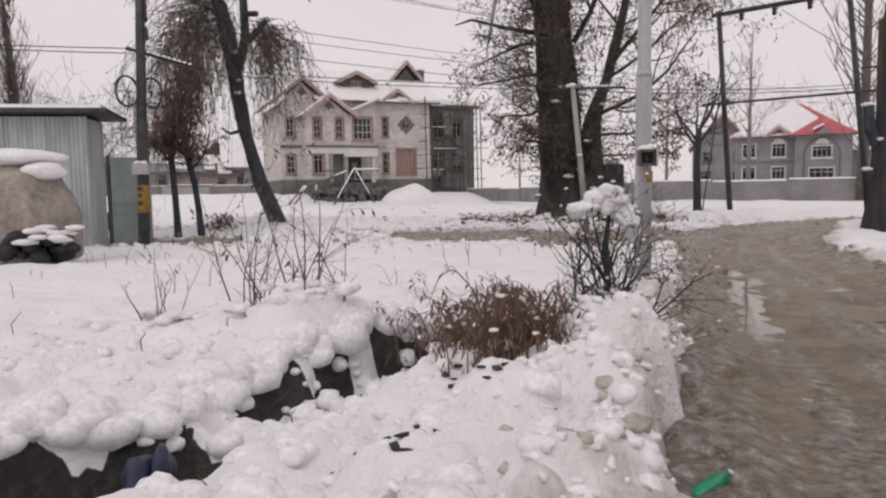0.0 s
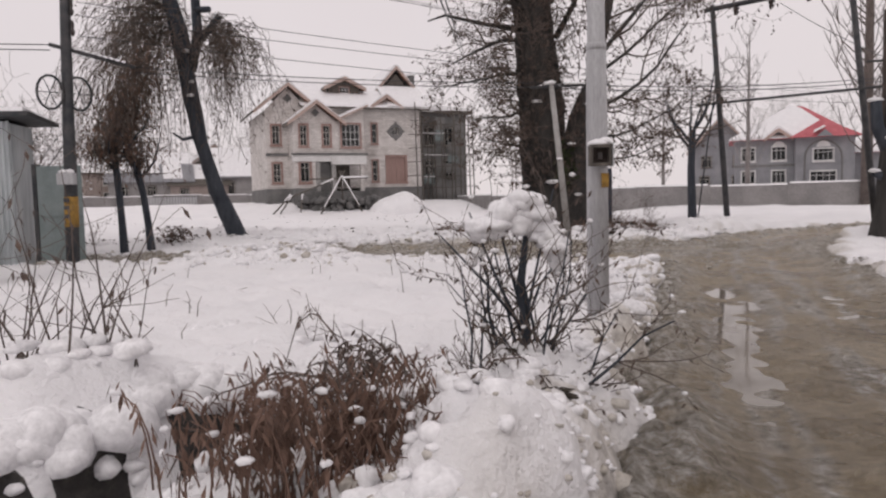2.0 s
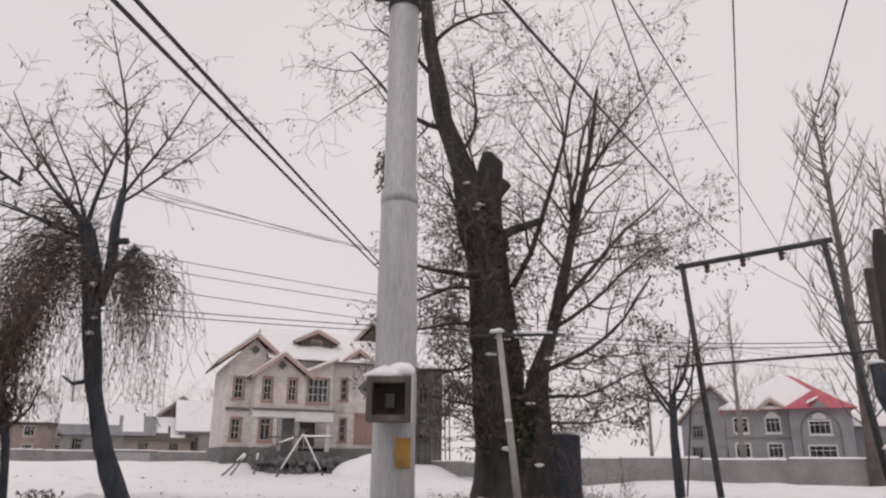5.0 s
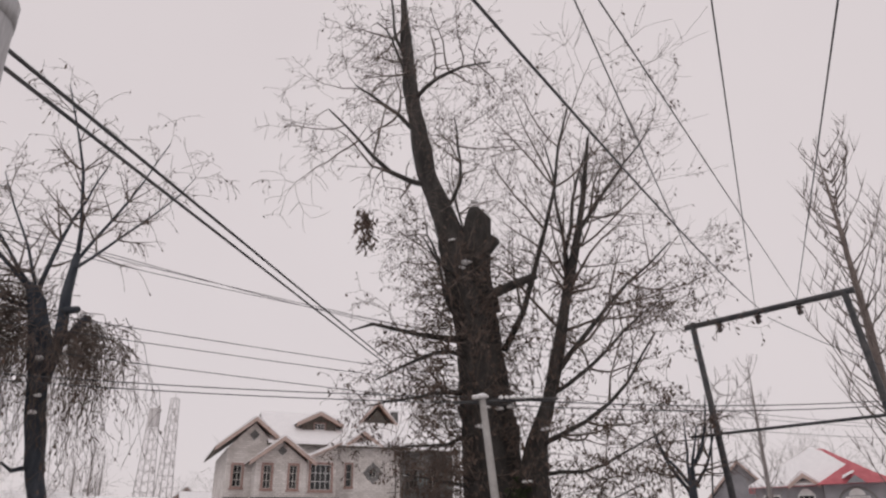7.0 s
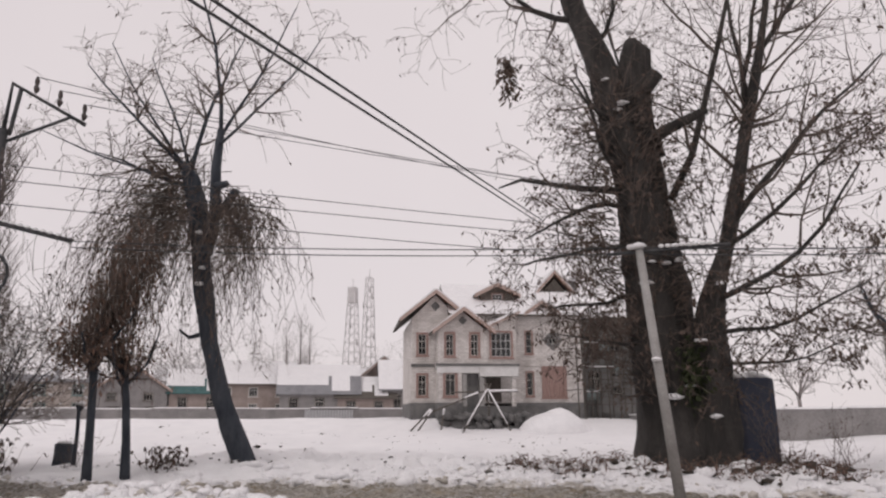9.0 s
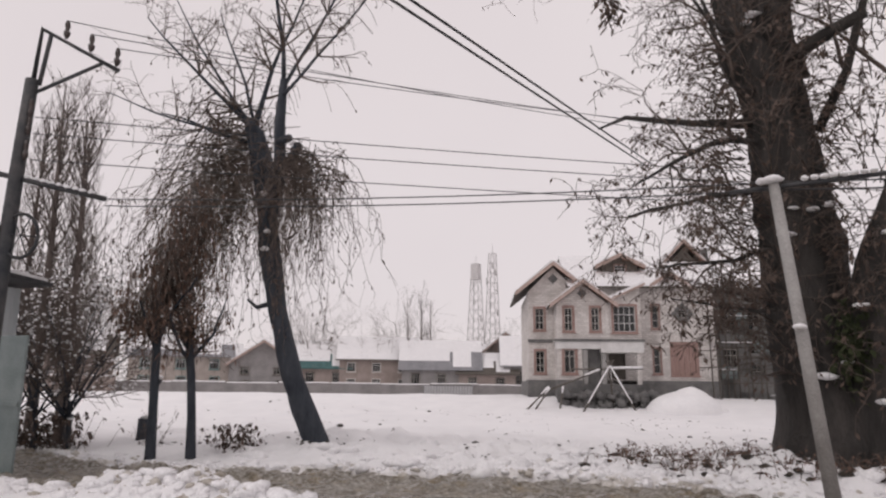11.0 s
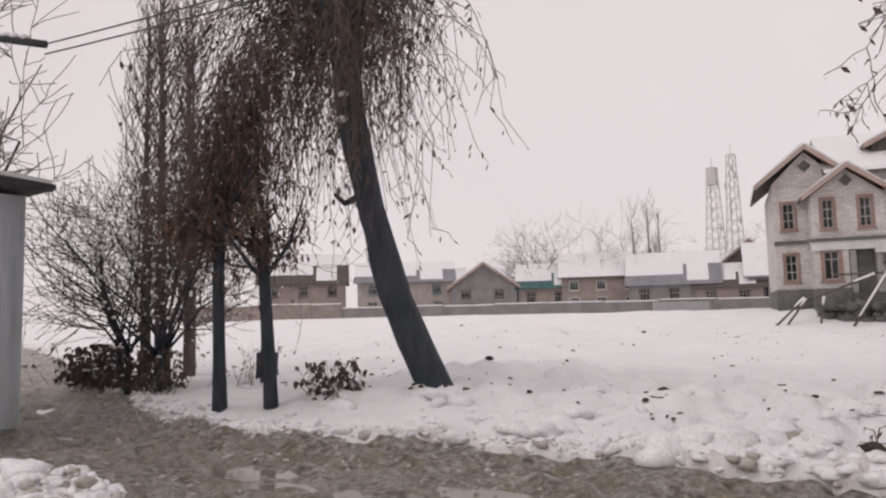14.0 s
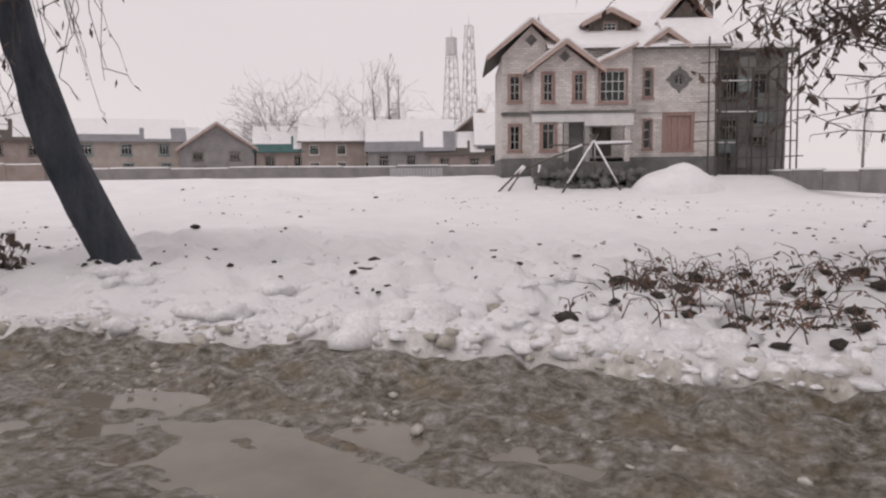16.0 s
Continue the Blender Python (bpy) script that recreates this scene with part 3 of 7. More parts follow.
# clods of ploughed snow along the road's edges
def edge_clods():
    r = np.random.RandomState(12)
    n = 40000
    x = np.where(np.arange(n) < n * 0.55, r.uniform(-3, 5, n), r.uniform(-13, 8, n))
    y = np.where(np.arange(n) < n * 0.55, r.uniform(0.8, 16, n), r.uniform(15, 25, n))
    depth = road_depth(x, y)
    ok = (depth > -0.95) & (depth < 0.25) & (r.rand(n) > np.abs(depth + 0.22) * 1.0)
    pick = r.permutation(np.flatnonzero(ok))[:6500]
    hx, hy = r.normal(-3.9, 1.5, 900), r.normal(18.25, 0.5, 900)
    x, y = np.append(x[pick], hx), np.append(y[pick], hy)
    depth = np.append(depth[pick], np.full(900, -0.3))
    fx, fy = r.uniform(-12, 6, 16000), r.uniform(15, 25, 16000)
    fd = road_depth(fx, fy)
    rim = np.flatnonzero((fd > -0.4) & (fd < 0.3) | (fd > 0.3) & (fd < 1.2) & (r.rand(16000) < 0.35))[:4600]
    x, y, depth = np.append(x, fx[rim]), np.append(y, fy[rim]), np.append(depth, fd[rim])
    fine = np.append(np.ones(len(x) - len(rim)), np.full(len(rim), 0.75))
    z = np.where(depth < -0.05, height(x, y), -0.15)
    small = np.where(y < 9, 0.62, 1.0) * fine
    size = small * r.choice([0.015, 0.02, 0.03, 0.04, 0.06, 0.085], len(x), p=[0.2, 0.26, 0.22, 0.17, 0.1, 0.05]) * r.uniform(0.7, 1.4, len(x)) * np.where(depth > -0.05, 0.65, 1)
    # soft humps thrown up on the bank beyond the road
    bx, by = r.uniform(-9, 9, 9000), r.uniform(20.5, 29, 9000)
    bd = road_depth(bx, by)
    bank = np.flatnonzero((bd < -0.25) & (bd > -2.6) & (r.rand(9000) < 0.62) & (by > 21.5 + 0.08 * bx))[:260]
    bx, by, bd = bx[bank], by[bank], bd[bank]
    bs = r.choice([0.05, 0.09, 0.15, 0.24], len(bx), p=[0.55, 0.3, 0.12, 0.03]) * r.uniform(0.8, 1.4, len(bx))
    humps = np.stack([bx, by, height(bx, by) - bs * 0.05, bs * r.uniform(0.9, 1.6, len(bx)), bs * r.uniform(0.8, 1.3, len(bx)), bs * r.uniform(0.4, 0.65, len(bx))], -1)
    tx, ty = np.append(r.uniform(-6, 7, 130), r.normal(2.2, 1.3, 150)), np.append(r.uniform(24, 31, 130), r.normal(25.2, 0.7, 150))
    tx, ty = tx[road_depth(tx, ty) < -0.5], ty[road_depth(tx, ty) < -0.5]
    ts = r.uniform(0.012, 0.05, len(tx))
    tufts = np.stack([tx, ty, height(tx, ty), ts * r.uniform(0.8, 2.6, len(tx)), ts, ts * 0.6], -1)
    tagged(lumps("earth_clods", tufts.tolist(), SOIL, seed=5, rough=0.7, level=1), "dark bits of earth poking through the snow", "earth clods", kind="stuff")
    dirty = r.rand(len(x)) < 0.2 + 1.3 * np.maximum(0, depth + 0.35)
    spots = np.stack([x, y, z - size * 0.05, size * r.uniform(0.8, 1.5, len(x)), size * r.uniform(0.8, 1.5, len(x)), size * 0.75], -1)
    tagged(lumps("snow_clods", spots[~dirty].tolist() + humps.tolist(), SNOW, seed=1, rough=0.6, level=2), "rounded clods of ploughed snow lining the road", "snow clods", kind="stuff")
    tagged(lumps("slush_clods", spots[dirty].tolist(), DIRTY, seed=2, rough=0.45, level=1), "dirty half-melted clods of slush at the road edge", "slush", kind="stuff")


edge_clods()


def ditch_heads():
    """Rounded snow cushions that overhang the undercut bank and lie in the ditch."""
    r = np.random.RandomState(19)
    n = 4200
    x, y = r.uniform(-3.2, 0.6, n), r.uniform(1.6, 6.8, n)
    d, s = line_distance(x, y, DITCH)
    lip = 0.10 * value_noise(x, y, 0.45, 41) + 0.06 * value_noise(x, y, 0.17, 42)
    top = (s > 0) & (np.abs(d - 0.56 - lip) < 0.09)
    bed = (d < 0.45) & (r.rand(n) < 0.3)
    pick = np.flatnonzero(top | bed)[:640]
    size = np.where(top[pick], r.uniform(0.04, 0.14, len(pick)), r.uniform(0.02, 0.08, len(pick)))
    z = height(x[pick], y[pick])
    spots = np.stack([x[pick], y[pick], z - size * 0.25, size * r.uniform(1.0, 1.6, len(pick)), size * r.uniform(1.0, 1.4, len(pick)), size * 0.95], -1)
    tagged(lumps("snow_heads", spots.tolist(), SNOW, seed=7, rough=0.3, level=2), "soft heads of snow overhanging the ditch bank", "snow clumps", kind="stuff")

    n = 5200
    x, y = r.uniform(-4.6, 1.3, n), r.uniform(1.2, 9.0, n)
    d, s = line_distance(x, y, DITCH)
    thick = value_noise(x, y, 0.9, 97) + 0.5 * value_noise(x, y, 0.4, 98)
    ok = (d > 0.25) & (road_depth(x, y) < -0.25) & (thick > np.where(s < 0, -0.25, 0.15)) & (r.rand(n) < np.where(y < 6, 0.9, 0.4))
    pick = np.flatnonzero(ok)[:1000]
    size = r.choice([0.02, 0.035, 0.055, 0.075], len(pick), p=[0.3, 0.35, 0.25, 0.1]) * r.uniform(0.8, 1.3, len(pick))
    z = height(x[pick], y[pick])
    spots = np.stack([x[pick], y[pick], z - size * 0.3, size * r.uniform(0.9, 1.5, len(pick)), size * r.uniform(0.9, 1.4, len(pick)), size * r.uniform(0.7, 0.95, len(pick))], -1)
    tagged(lumps("snow_knobs", spots.tolist(), SNOW, seed=17, rough=0.3, level=2), "uneven knobs of snow on the trampled bank", "snow clumps", kind="stuff")
    # dark soil specks that stand for shaded hollows and stubble between the knobs
    n = 900
    x, y = r.uniform(-1.0, 1.2, n), r.uniform(2.6, 6.6, n)
    d, s = line_distance(x, y, DITCH)
    ok = (road_depth(x, y) < -0.3) & (value_noise(x, y, 0.5, 99) > 0.1) & (s < 0) & (d < 1.5)
    pick = np.flatnonzero(ok)[:130]
    size = r.uniform(0.008, 0.026, len(pick))
    spots = np.stack([x[pick], y[pick], height(x[pick], y[pick]) + 0.005, size * r.uniform(1.0, 2.4, len(pick)), size * r.uniform(0.8, 1.4, len(pick)), size * 0.6], -1)
    tagged(lumps("hollow_shade_specks", spots.tolist(), SOIL, seed=18, rough=0.7, level=1), "dark soil specks standing in for shade in hollows of the bank", "earth clods", kind="stuff")


ditch_heads()

# ---- the unfinished two-storey house ----


def wall_mesh(u0, u1, z0, z1, v0, v1, holes=()):
    """A wall along u, as thick as v0 to v1, with openings (u0, u1, z0, z1) right through it."""
    us = sorted({u0, u1, *(h[0] for h in holes), *(h[1] for h in holes)})
    zs = sorted({z0, z1, *(h[2] for h in holes), *(h[3] for h in holes)})
    solid = {}
    for i, (a, b) in enumerate(zip(us, us[1:])):
        for j, (c, d) in enumerate(zip(zs, zs[1:])):
            solid[i, j] = not any(h[0] <= a and b <= h[1] and h[2] <= c and d <= h[3] for h in holes)
    bm = bmesh.new()
    made = {}

    def at(i, j, v):
        if (i, j, v) not in made:
            made[i, j, v] = bm.verts.new((us[i], v, zs[j]))
        return made[i, j, v]

    for (i, j), full in solid.items():
        if not full:
            continue
        for v in (v0, v1):
            bm.faces.new((at(i, j, v), at(i + 1, j, v), at(i + 1, j + 1, v), at(i, j + 1, v)))
        for di, dj, p, q in ((-1, 0, (i, j), (i, j + 1)), (1, 0, (i + 1, j), (i + 1, j + 1)), (0, -1, (i, j), (i + 1, j)), (0, 1, (i, j + 1), (i + 1, j + 1))):
            if not solid.get((i + di, j + dj)):
                bm.faces.new((at(*p, v0), at(*q, v0), at(*q, v1), at(*p, v1)))
    return bm


def window(parent, u0, u1, z0, z1, v, bars=(1, 2), surround=0.17, wood=None, sash=None, boarded=False):
    wood, sash = wood or WOOD, sash or SASH
    bm = wall_mesh(u0 - surround, u1 + surround, z0 - surround * 0.6, z1 + surround, v - 0.06, v + 0.10, [(u0, u1, z0, z1)])
    add_box(bm, u0 - surround - 0.07, u1 + surround + 0.07, v - 0.13, v + 0.05, z0 - surround * 0.6 - 0.11, z0 - surround * 0.6 - 0.003)
    win = part("window", bm, wood, parent)
    if boarded:
        for i in range(4):
            w = (u1 - u0) / 4
            part("board", box(u0 + i * w + 0.01, u0 + (i + 1) * w - 0.01, v + 0.08, v + 0.11, z0, z1), wood, win)
        return win
    t = 0.055
    bm = bmesh.new()
    for a, b, c, d in ((u0, u0 + t, z0, z1), (u1 - t, u1, z0, z1), (u0 + t, u1 - t, z0, z0 + t), (u0 + t, u1 - t, z1 - t, z1)):
        add_box(bm, a, b, v + 0.12, v + 0.17, c, d)
    nu, nz = bars
    for i in range(1, nu + 1):
        a = u0 + (u1 - u0) * i / (nu + 1)
        add_box(bm, a - t * 0.4, a + t * 0.4, v + 0.125, v + 0.165, z0 + t, z1 - t)
    for i in range(1, nz + 1):
        c = z0 + (z1 - z0) * (0.72 if nz == 1 else i / (nz + 1))
        add_box(bm, u0 + t, u1 - t, v + 0.13, v + 0.16, c - t * 0.4, c + t * 0.4)
    part("sash", bm, sash, win)
    part("pane", box(u0 + 0.01, u1 - 0.01, v + 0.14, v + 0.15, z0 + 0.01, z1 - 0.01), GLASS, win)
    return win


def gable_roof(parent, u0, u1, v0, v1, ze, zr, fascia=None, snow=0.12, label="", thick=0.16):
    """Two slopes with the ridge along v, a fascia, and snow lying on both."""
    um = (u0 + u1) / 2
    k = thick
    roof = part("roof", prism([(u0, ze), (um, zr), (u1, ze), (u1, ze - k), (um, zr - k), (u0, ze - k)], "y", v0, v1), fascia or DARKWOOD, parent, label)
    s = snow
    part("roof_snow", prism([(u0 - 0.03, ze + 0.01), (um, zr + 0.012), (u1 + 0.03, ze + 0.01), (u1 - 0.02, ze + s * 0.8), (um + 0.2, zr + s * 0.9), (um, zr + s), (um - 0.2, zr + s * 0.9), (u0 + 0.02, ze + s * 0.8)], "y", v0 + 0.12, v1), SNOW, roof, "thick snow lying on the roof")
    slope = (zr - ze) / (um - u0)
    for a, b in ((u0, um), (um, u1)):
        za, zb = (ze, zr) if a == u0 else (zr, ze)
        part("bargeboard", prism([(a, za - k - 0.14), (b, zb - k - 0.14), (b, zb + 0.03), (a, za + 0.03)], "y", v0 - 0.06, v0 - 0.003), FASCIA, roof)
        part("soffit", prism([(a, za - k - 0.05), (b, zb - k - 0.05), (b, zb - k - 0.004), (a, za - k - 0.004)], "y", v0 + 0.001, v0 + 0.55), ORANGE, roof)
    return roof


def gable_wall(parent, u0, u1, ze, zr, v0, v1, mat):
    return part("gable", prism([(u0, ze), (u1, ze), ((u0 + u1) / 2, zr)], "y", v0, v1), mat, parent)


def ornament(parent, u, z, v, r=0.42):
    out = []
    for i in range(16):
        a = 2 * math.pi * i / 16
        k = r * (1.0 if i % 4 == 0 else 0.72)
        out.append((u + k * math.cos(a), z + k * math.sin(a)))
    return part("ornament", prism(out, "y", v - 0.07, v - 0.003), PLINTH, parent, "grey carved quatrefoil plaque")


def build_house():
    h = thing("house", pose(-18.3, 64.2, 0, 0, 0, 26.0), "unfinished two-storey house of whitewashed brick with snowy gabled roofs", "house")
    B = 0.6
    # left wing
    part("plinth", box(-0.08, 4.4, -0.10, 9.9, B, 2.42), PLINTH, h, "grey stone plinth")
    lower, upper = (0.55, 1.22, 3.0, 4.65), (0.55, 1.22, 6.35, 8.0)
    part("wall", wall_mesh(0, 4.4, 2.42, 9.35, 0, 0.3, [lower, upper]), BRICK, h)
    part("wall", box(0, 0.3, 0.302, 10, 2.42, 9.35), BRICK, h)
    gable_wall(h, 0, 4.0, 9.352, 11.35, 0.02, 0.28, BRICK)
    window(h, *lower, 0.02)
    window(h, *upper, 0.02)
    ornament(h, 2.0, 10.4, 0.0)
    gable_roof(h, -1.05, 5.05, -0.75, 9, 9.25, 11.68, label="steep gable over the left wing")
    part("floor_band", box(-0.06, 1.9, -0.09, -0.003, 5.32, 5.56), PLINTH, h)
    # porch wing, two metres forward
    f = -2.0
    part("plinth", box(1.95, 3.9, f - 0.08, -0.102, B, 2.4), PLINTH, h)
    door = (2.55, 3.35, 2.95, 4.65)
    part("wall", wall_mesh(2.0, 3.9, 2.4, 5.0, f, f + 0.28, [door]), BRICK, h)
    window(h, *door, f + 0.02, bars=(1, 1), surround=0.2)
    part("wall", box(2.0, 2.28, f + 0.282, -0.002, 2.4, 8.1), BRICK, h)
    ua, ub = (2.62, 3.22, 6.1, 7.85), (4.65, 5.25, 6.1, 7.85)
    part("wall", wall_mesh(2.0, 6.0, 5.302, 8.1, f, f + 0.28, [ua, ub]), BRICK, h)
    gable_wall(h, 2.0, 6.0, 8.102, 9.65, f + 0.02, f + 0.26, BRICK)
    window(h, *ua, f + 0.02)
    window(h, *ub, f + 0.02)
    ornament(h, 4.0, 8.95, f, 0.38)
    part("beam", box(1.9, 5.3, f - 0.12, f + 0.4, 4.72, 5.3), WHITE, h, "white plastered porch beam")
    part("beam", box(5.302, 8.5, f - 0.16, f + 0.4, 4.45, 5.3), WHITE, h, "deep white porch beam")
    part("floor_band", box(1.75, 8.6, f - 0.22, f - 0.163, 5.26, 5.46), PLINTH, h)
    part("porch_ceiling", box(1.95, 8.4, f + 0.402, -0.104, 5.0, 5.28), CONCRETE, h)
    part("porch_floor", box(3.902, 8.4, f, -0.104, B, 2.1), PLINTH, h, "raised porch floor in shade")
    for u in (3.95, 5.35, 7.95):
        part("porch_column", box(u, u + 0.35, f + 0.02, f + 0.37, 2.102, 4.44 if u > 5.3 else 4.71, bevel=0.03), CONCRETE if u < 7 else BRICK, h)
    # bay, set at a slant
    arch = [(6.35, 8.0, 6.05, 8.0)]
    part("wall", wall_mesh(6.002, 8.4, 5.302, 8.6, f + 0.12, f + 0.40, arch), BRICK, h)
    window(h, 6.35, 8.0, 6.05, 8.0, f + 0.14, bars=(3, 2), surround=0.16, sash=WHITE)
    part("wall", box(8.12, 8.4, f + 0.402, -0.002, 5.302, 8.6), BRICK, h)
    gable_roof(h, 1.45, 6.6, f - 0.7, 3.2, 8.05, 9.95, label="snowy gable over the porch wing")
    part("gable", prism([(6.0, 8.602), (8.4, 8.602), (8.4, 9.5)], "y", f + 0.14, f + 0.38), BRICK, h)
    lean = part("roof", prism([(6.0, 8.5), (8.75, 9.75), (8.75, 9.6), (6.0, 8.35)], "y", f - 0.3, 3.0), FASCIA, h, "snowy slant roof over the bay window")
    part("roof_snow", prism([(6.0, 8.51), (8.75, 9.76), (8.7, 9.93), (6.0, 8.75)], "y", f - 0.22, 3.0), SNOW, lean)
    # right wing
    part("plinth", box(8.4, 14.7, -0.10, 9.9, B, 2.42), PLINTH, h)
    holes = [(9.7, 10.2, 6.5, 8.3), (9.7, 10.2, 3.0, 4.9), (11.2, 12.9, 2.95, 5.2), (11.75, 12.35, 7.3, 7.95)]
    part("wall", wall_mesh(4.402, 14.6, 2.42, 9.8, 0, 0.3, holes + [(4.6, 5.4, 2.5, 4.6), (6.2, 7.5, 2.5, 4.5)]), BRICK, h)
    window(h, *holes[0], 0.02, bars=(0, 2), surround=0.12)
    window(h, *holes[1], 0.02, bars=(0, 2), surround=0.12)
    window(h, *holes[2], 0.02, boarded=True, surround=0.24)
    window(h, *holes[3], 0.02, bars=(1, 1), surround=0.06, wood=PLINTH)
    ring = []
    for i in range(24):
        a = 2 * math.pi * i / 24
        k = 0.92 if i % 6 == 0 else 0.68
        ring.append((12.05 + k * math.cos(a), 7.62 + k * math.sin(a)))
    bm = bmesh.new()
    outer = [bm.verts.new((p, -0.09, q)) for p, q in ring]
    inner = [bm.verts.new((12.05 + (p - 12.05) * 0.52, -0.09, 7.62 + (q - 7.62) * 0.52)) for p, q in ring]
    o2 = [bm.verts.new((p, -0.003, q)) for p, q in ring]
    for i in range(24):
        j = (i + 1) % 24
        bm.faces.new((outer[i], outer[j], inner[j], inner[i]))
        bm.faces.new((outer[i], outer[j], o2[j], o2[i]))
    part("round_window_surround", bm, PLINTH, h, "dark carved surround of a round window")
    part("entrance_door", box(6.22, 7.48, 0.1, 0.16, 2.5, 4.48), DARKWOOD, h)
    # Boarding coloured as dark as the plinth, so the recess's shade is painted in.
    part("porch_panel", box(3.95, 5.32, f + 0.5, f + 0.55, 2.102, 4.7), PLINTH, h, "porch boarding in dark grey that includes the recess's shade")
    part("entrance_door", box(4.62, 5.38, 0.1, 0.16, 2.5, 4.58), DARKWOOD, h)
    part("floor_band", box(8.7, 14.68, -0.08, -0.003, 5.42, 5.58), BRICK, h)
    part("wall", box(0.302, 14.6, 9.7, 10, 2.42, 9.5), BRICK, h)
    part("floor_slab", box(0.302, 14.6, 0.302, 9.698, 5.2, 5.4), CONCRETE, h)
    part("floor_slab", box(0.302, 14.6, 0.302, 9.698, 2.3, 2.42), CONCRETE, h)
    part("wall", box(14.3, 14.6, 0.302, 9.698, 2.42, 9.8), BRICK, h)
    # main roof with its ridge along the front
    main = part("roof", prism([(-0.6, 9.72), (5.2, 13.0), (10.9, 9.72), (10.9, 9.55), (5.2, 12.83), (-0.6, 9.55)], "x", 3.0, 15.3), DARKWOOD, h, "main roof under snow")
    part("roof_snow", prism([(-0.62, 9.73), (5.2, 13.012), (10.92, 9.73), (10.9, 9.95), (5.5, 13.2), (5.2, 13.22), (4.9, 13.2), (-0.55, 9.95)], "x", 3.05, 15.25), SNOW, main)
    part("gable", prism([(0.0, 9.802), (10.3, 9.802), (5.2, 12.7)], "x", 14.32, 14.58), BRICK, h)
    # tall dark gable behind and a small front gable on the right wing
    part("gable", prism([(10.6, 10.6), (15.6, 10.6), (13.2, 13.5)], "y", 2.8, 3.1), DARKWOOD, h, "dark boarded gable")
    gable_roof(h, 10.2, 16.2, 2.5, 9, 10.9, 14.2, label="tall gable with a broad white bargeboard")
    gable_wall(h, 9.9, 12.3, 9.802, 10.6, 0.04, 0.28, BRICK)
    gable_roof(h, 9.5, 12.7, -0.55, 3, 9.85, 10.95, label="small gable of the right wing")
    part("roof", prism([(-0.6, 9.85), (2.6, 12.0), (2.6, 11.85), (-0.6, 9.7)], "x", 11.2, 15.4), DARKWOOD, h)
    part("roof_snow", prism([(-0.62, 9.86), (2.6, 12.01), (2.6, 12.25), (-0.55, 10.1)], "x", 11.15, 15.4), SNOW, h)
    chimney = part("chimney", box(15.0, 15.6, 4.0, 4.6, 11.2, 13.6, bevel=0.03), PLINTH, h)
    part("chimney_cap", box(14.9, 15.7, 3.9, 4.7, 13.602, 13.75), SNOW, chimney)
    # dormer
    part("dormer_wall", wall_mesh(6.15, 9.1, 10.2, 12.0, 1.6, 1.8, [(7.2, 8.1, 10.9, 11.8)]), DARKWOOD, h, "dark boarded dormer")
    window(h, 7.2, 8.1, 10.9, 11.8, 1.62, bars=(2, 1), surround=0.08, sash=WHITE)
    gable_wall(h, 6.15, 9.1, 12.002, 12.45, 1.62, 1.78, DARKWOOD)
    gable_roof(h, 5.6, 9.65, 1.1, 5, 11.7, 12.7, label="snow-capped dormer roof")
    part("dormer_wall", box(6.15, 6.3, 1.802, 4, 10.2, 12.0), DARKWOOD, h)
    part("dormer_wall", box(8.95, 9.1, 1.802, 4, 10.2, 12.0), DARKWOOD, h)
    # unplastered end block behind the scaffold
    holes = [(15.6, 16.6, 3.2, 5.0), (17.6, 18.6, 3.2, 5.0), (15.6, 16.6, 6.4, 8.2), (17.6, 18.6, 6.4, 8.2)]
    part("wall", wall_mesh(14.602, 20.0, B, 9.6, 1.5, 1.8, holes), RENDERED, h, "bare grey end wall")
    part("wall", box(19.7, 20.0, 1.802, 9.9, B, 9.6), RENDERED, h)
    part("wall", box(14.602, 19.698, 9.6, 9.9, B, 9.6), RENDERED, h)
    for q in holes:
        window(h, *q, 1.52, bars=(1, 1), surround=0.1, wood=DARKWOOD)
    part("roof", box(14.3, 20.5, 0.9, 10.2, 9.602, 9.8), DARKWOOD, h)
    part("roof_snow", prism([(14.4, 9.802), (20.5, 9.802), (20.3, 10.05), (16, 10.3), (14.4, 10.25)], "y", 0.9, 10.2), SNOW, h)
    return h


build_house()


def house_point(u, v, z):
    m = pose(-18.3, 64.2, 0, 0, 0, 26.0)
    return tuple(m @ Vector((u, v, z)))


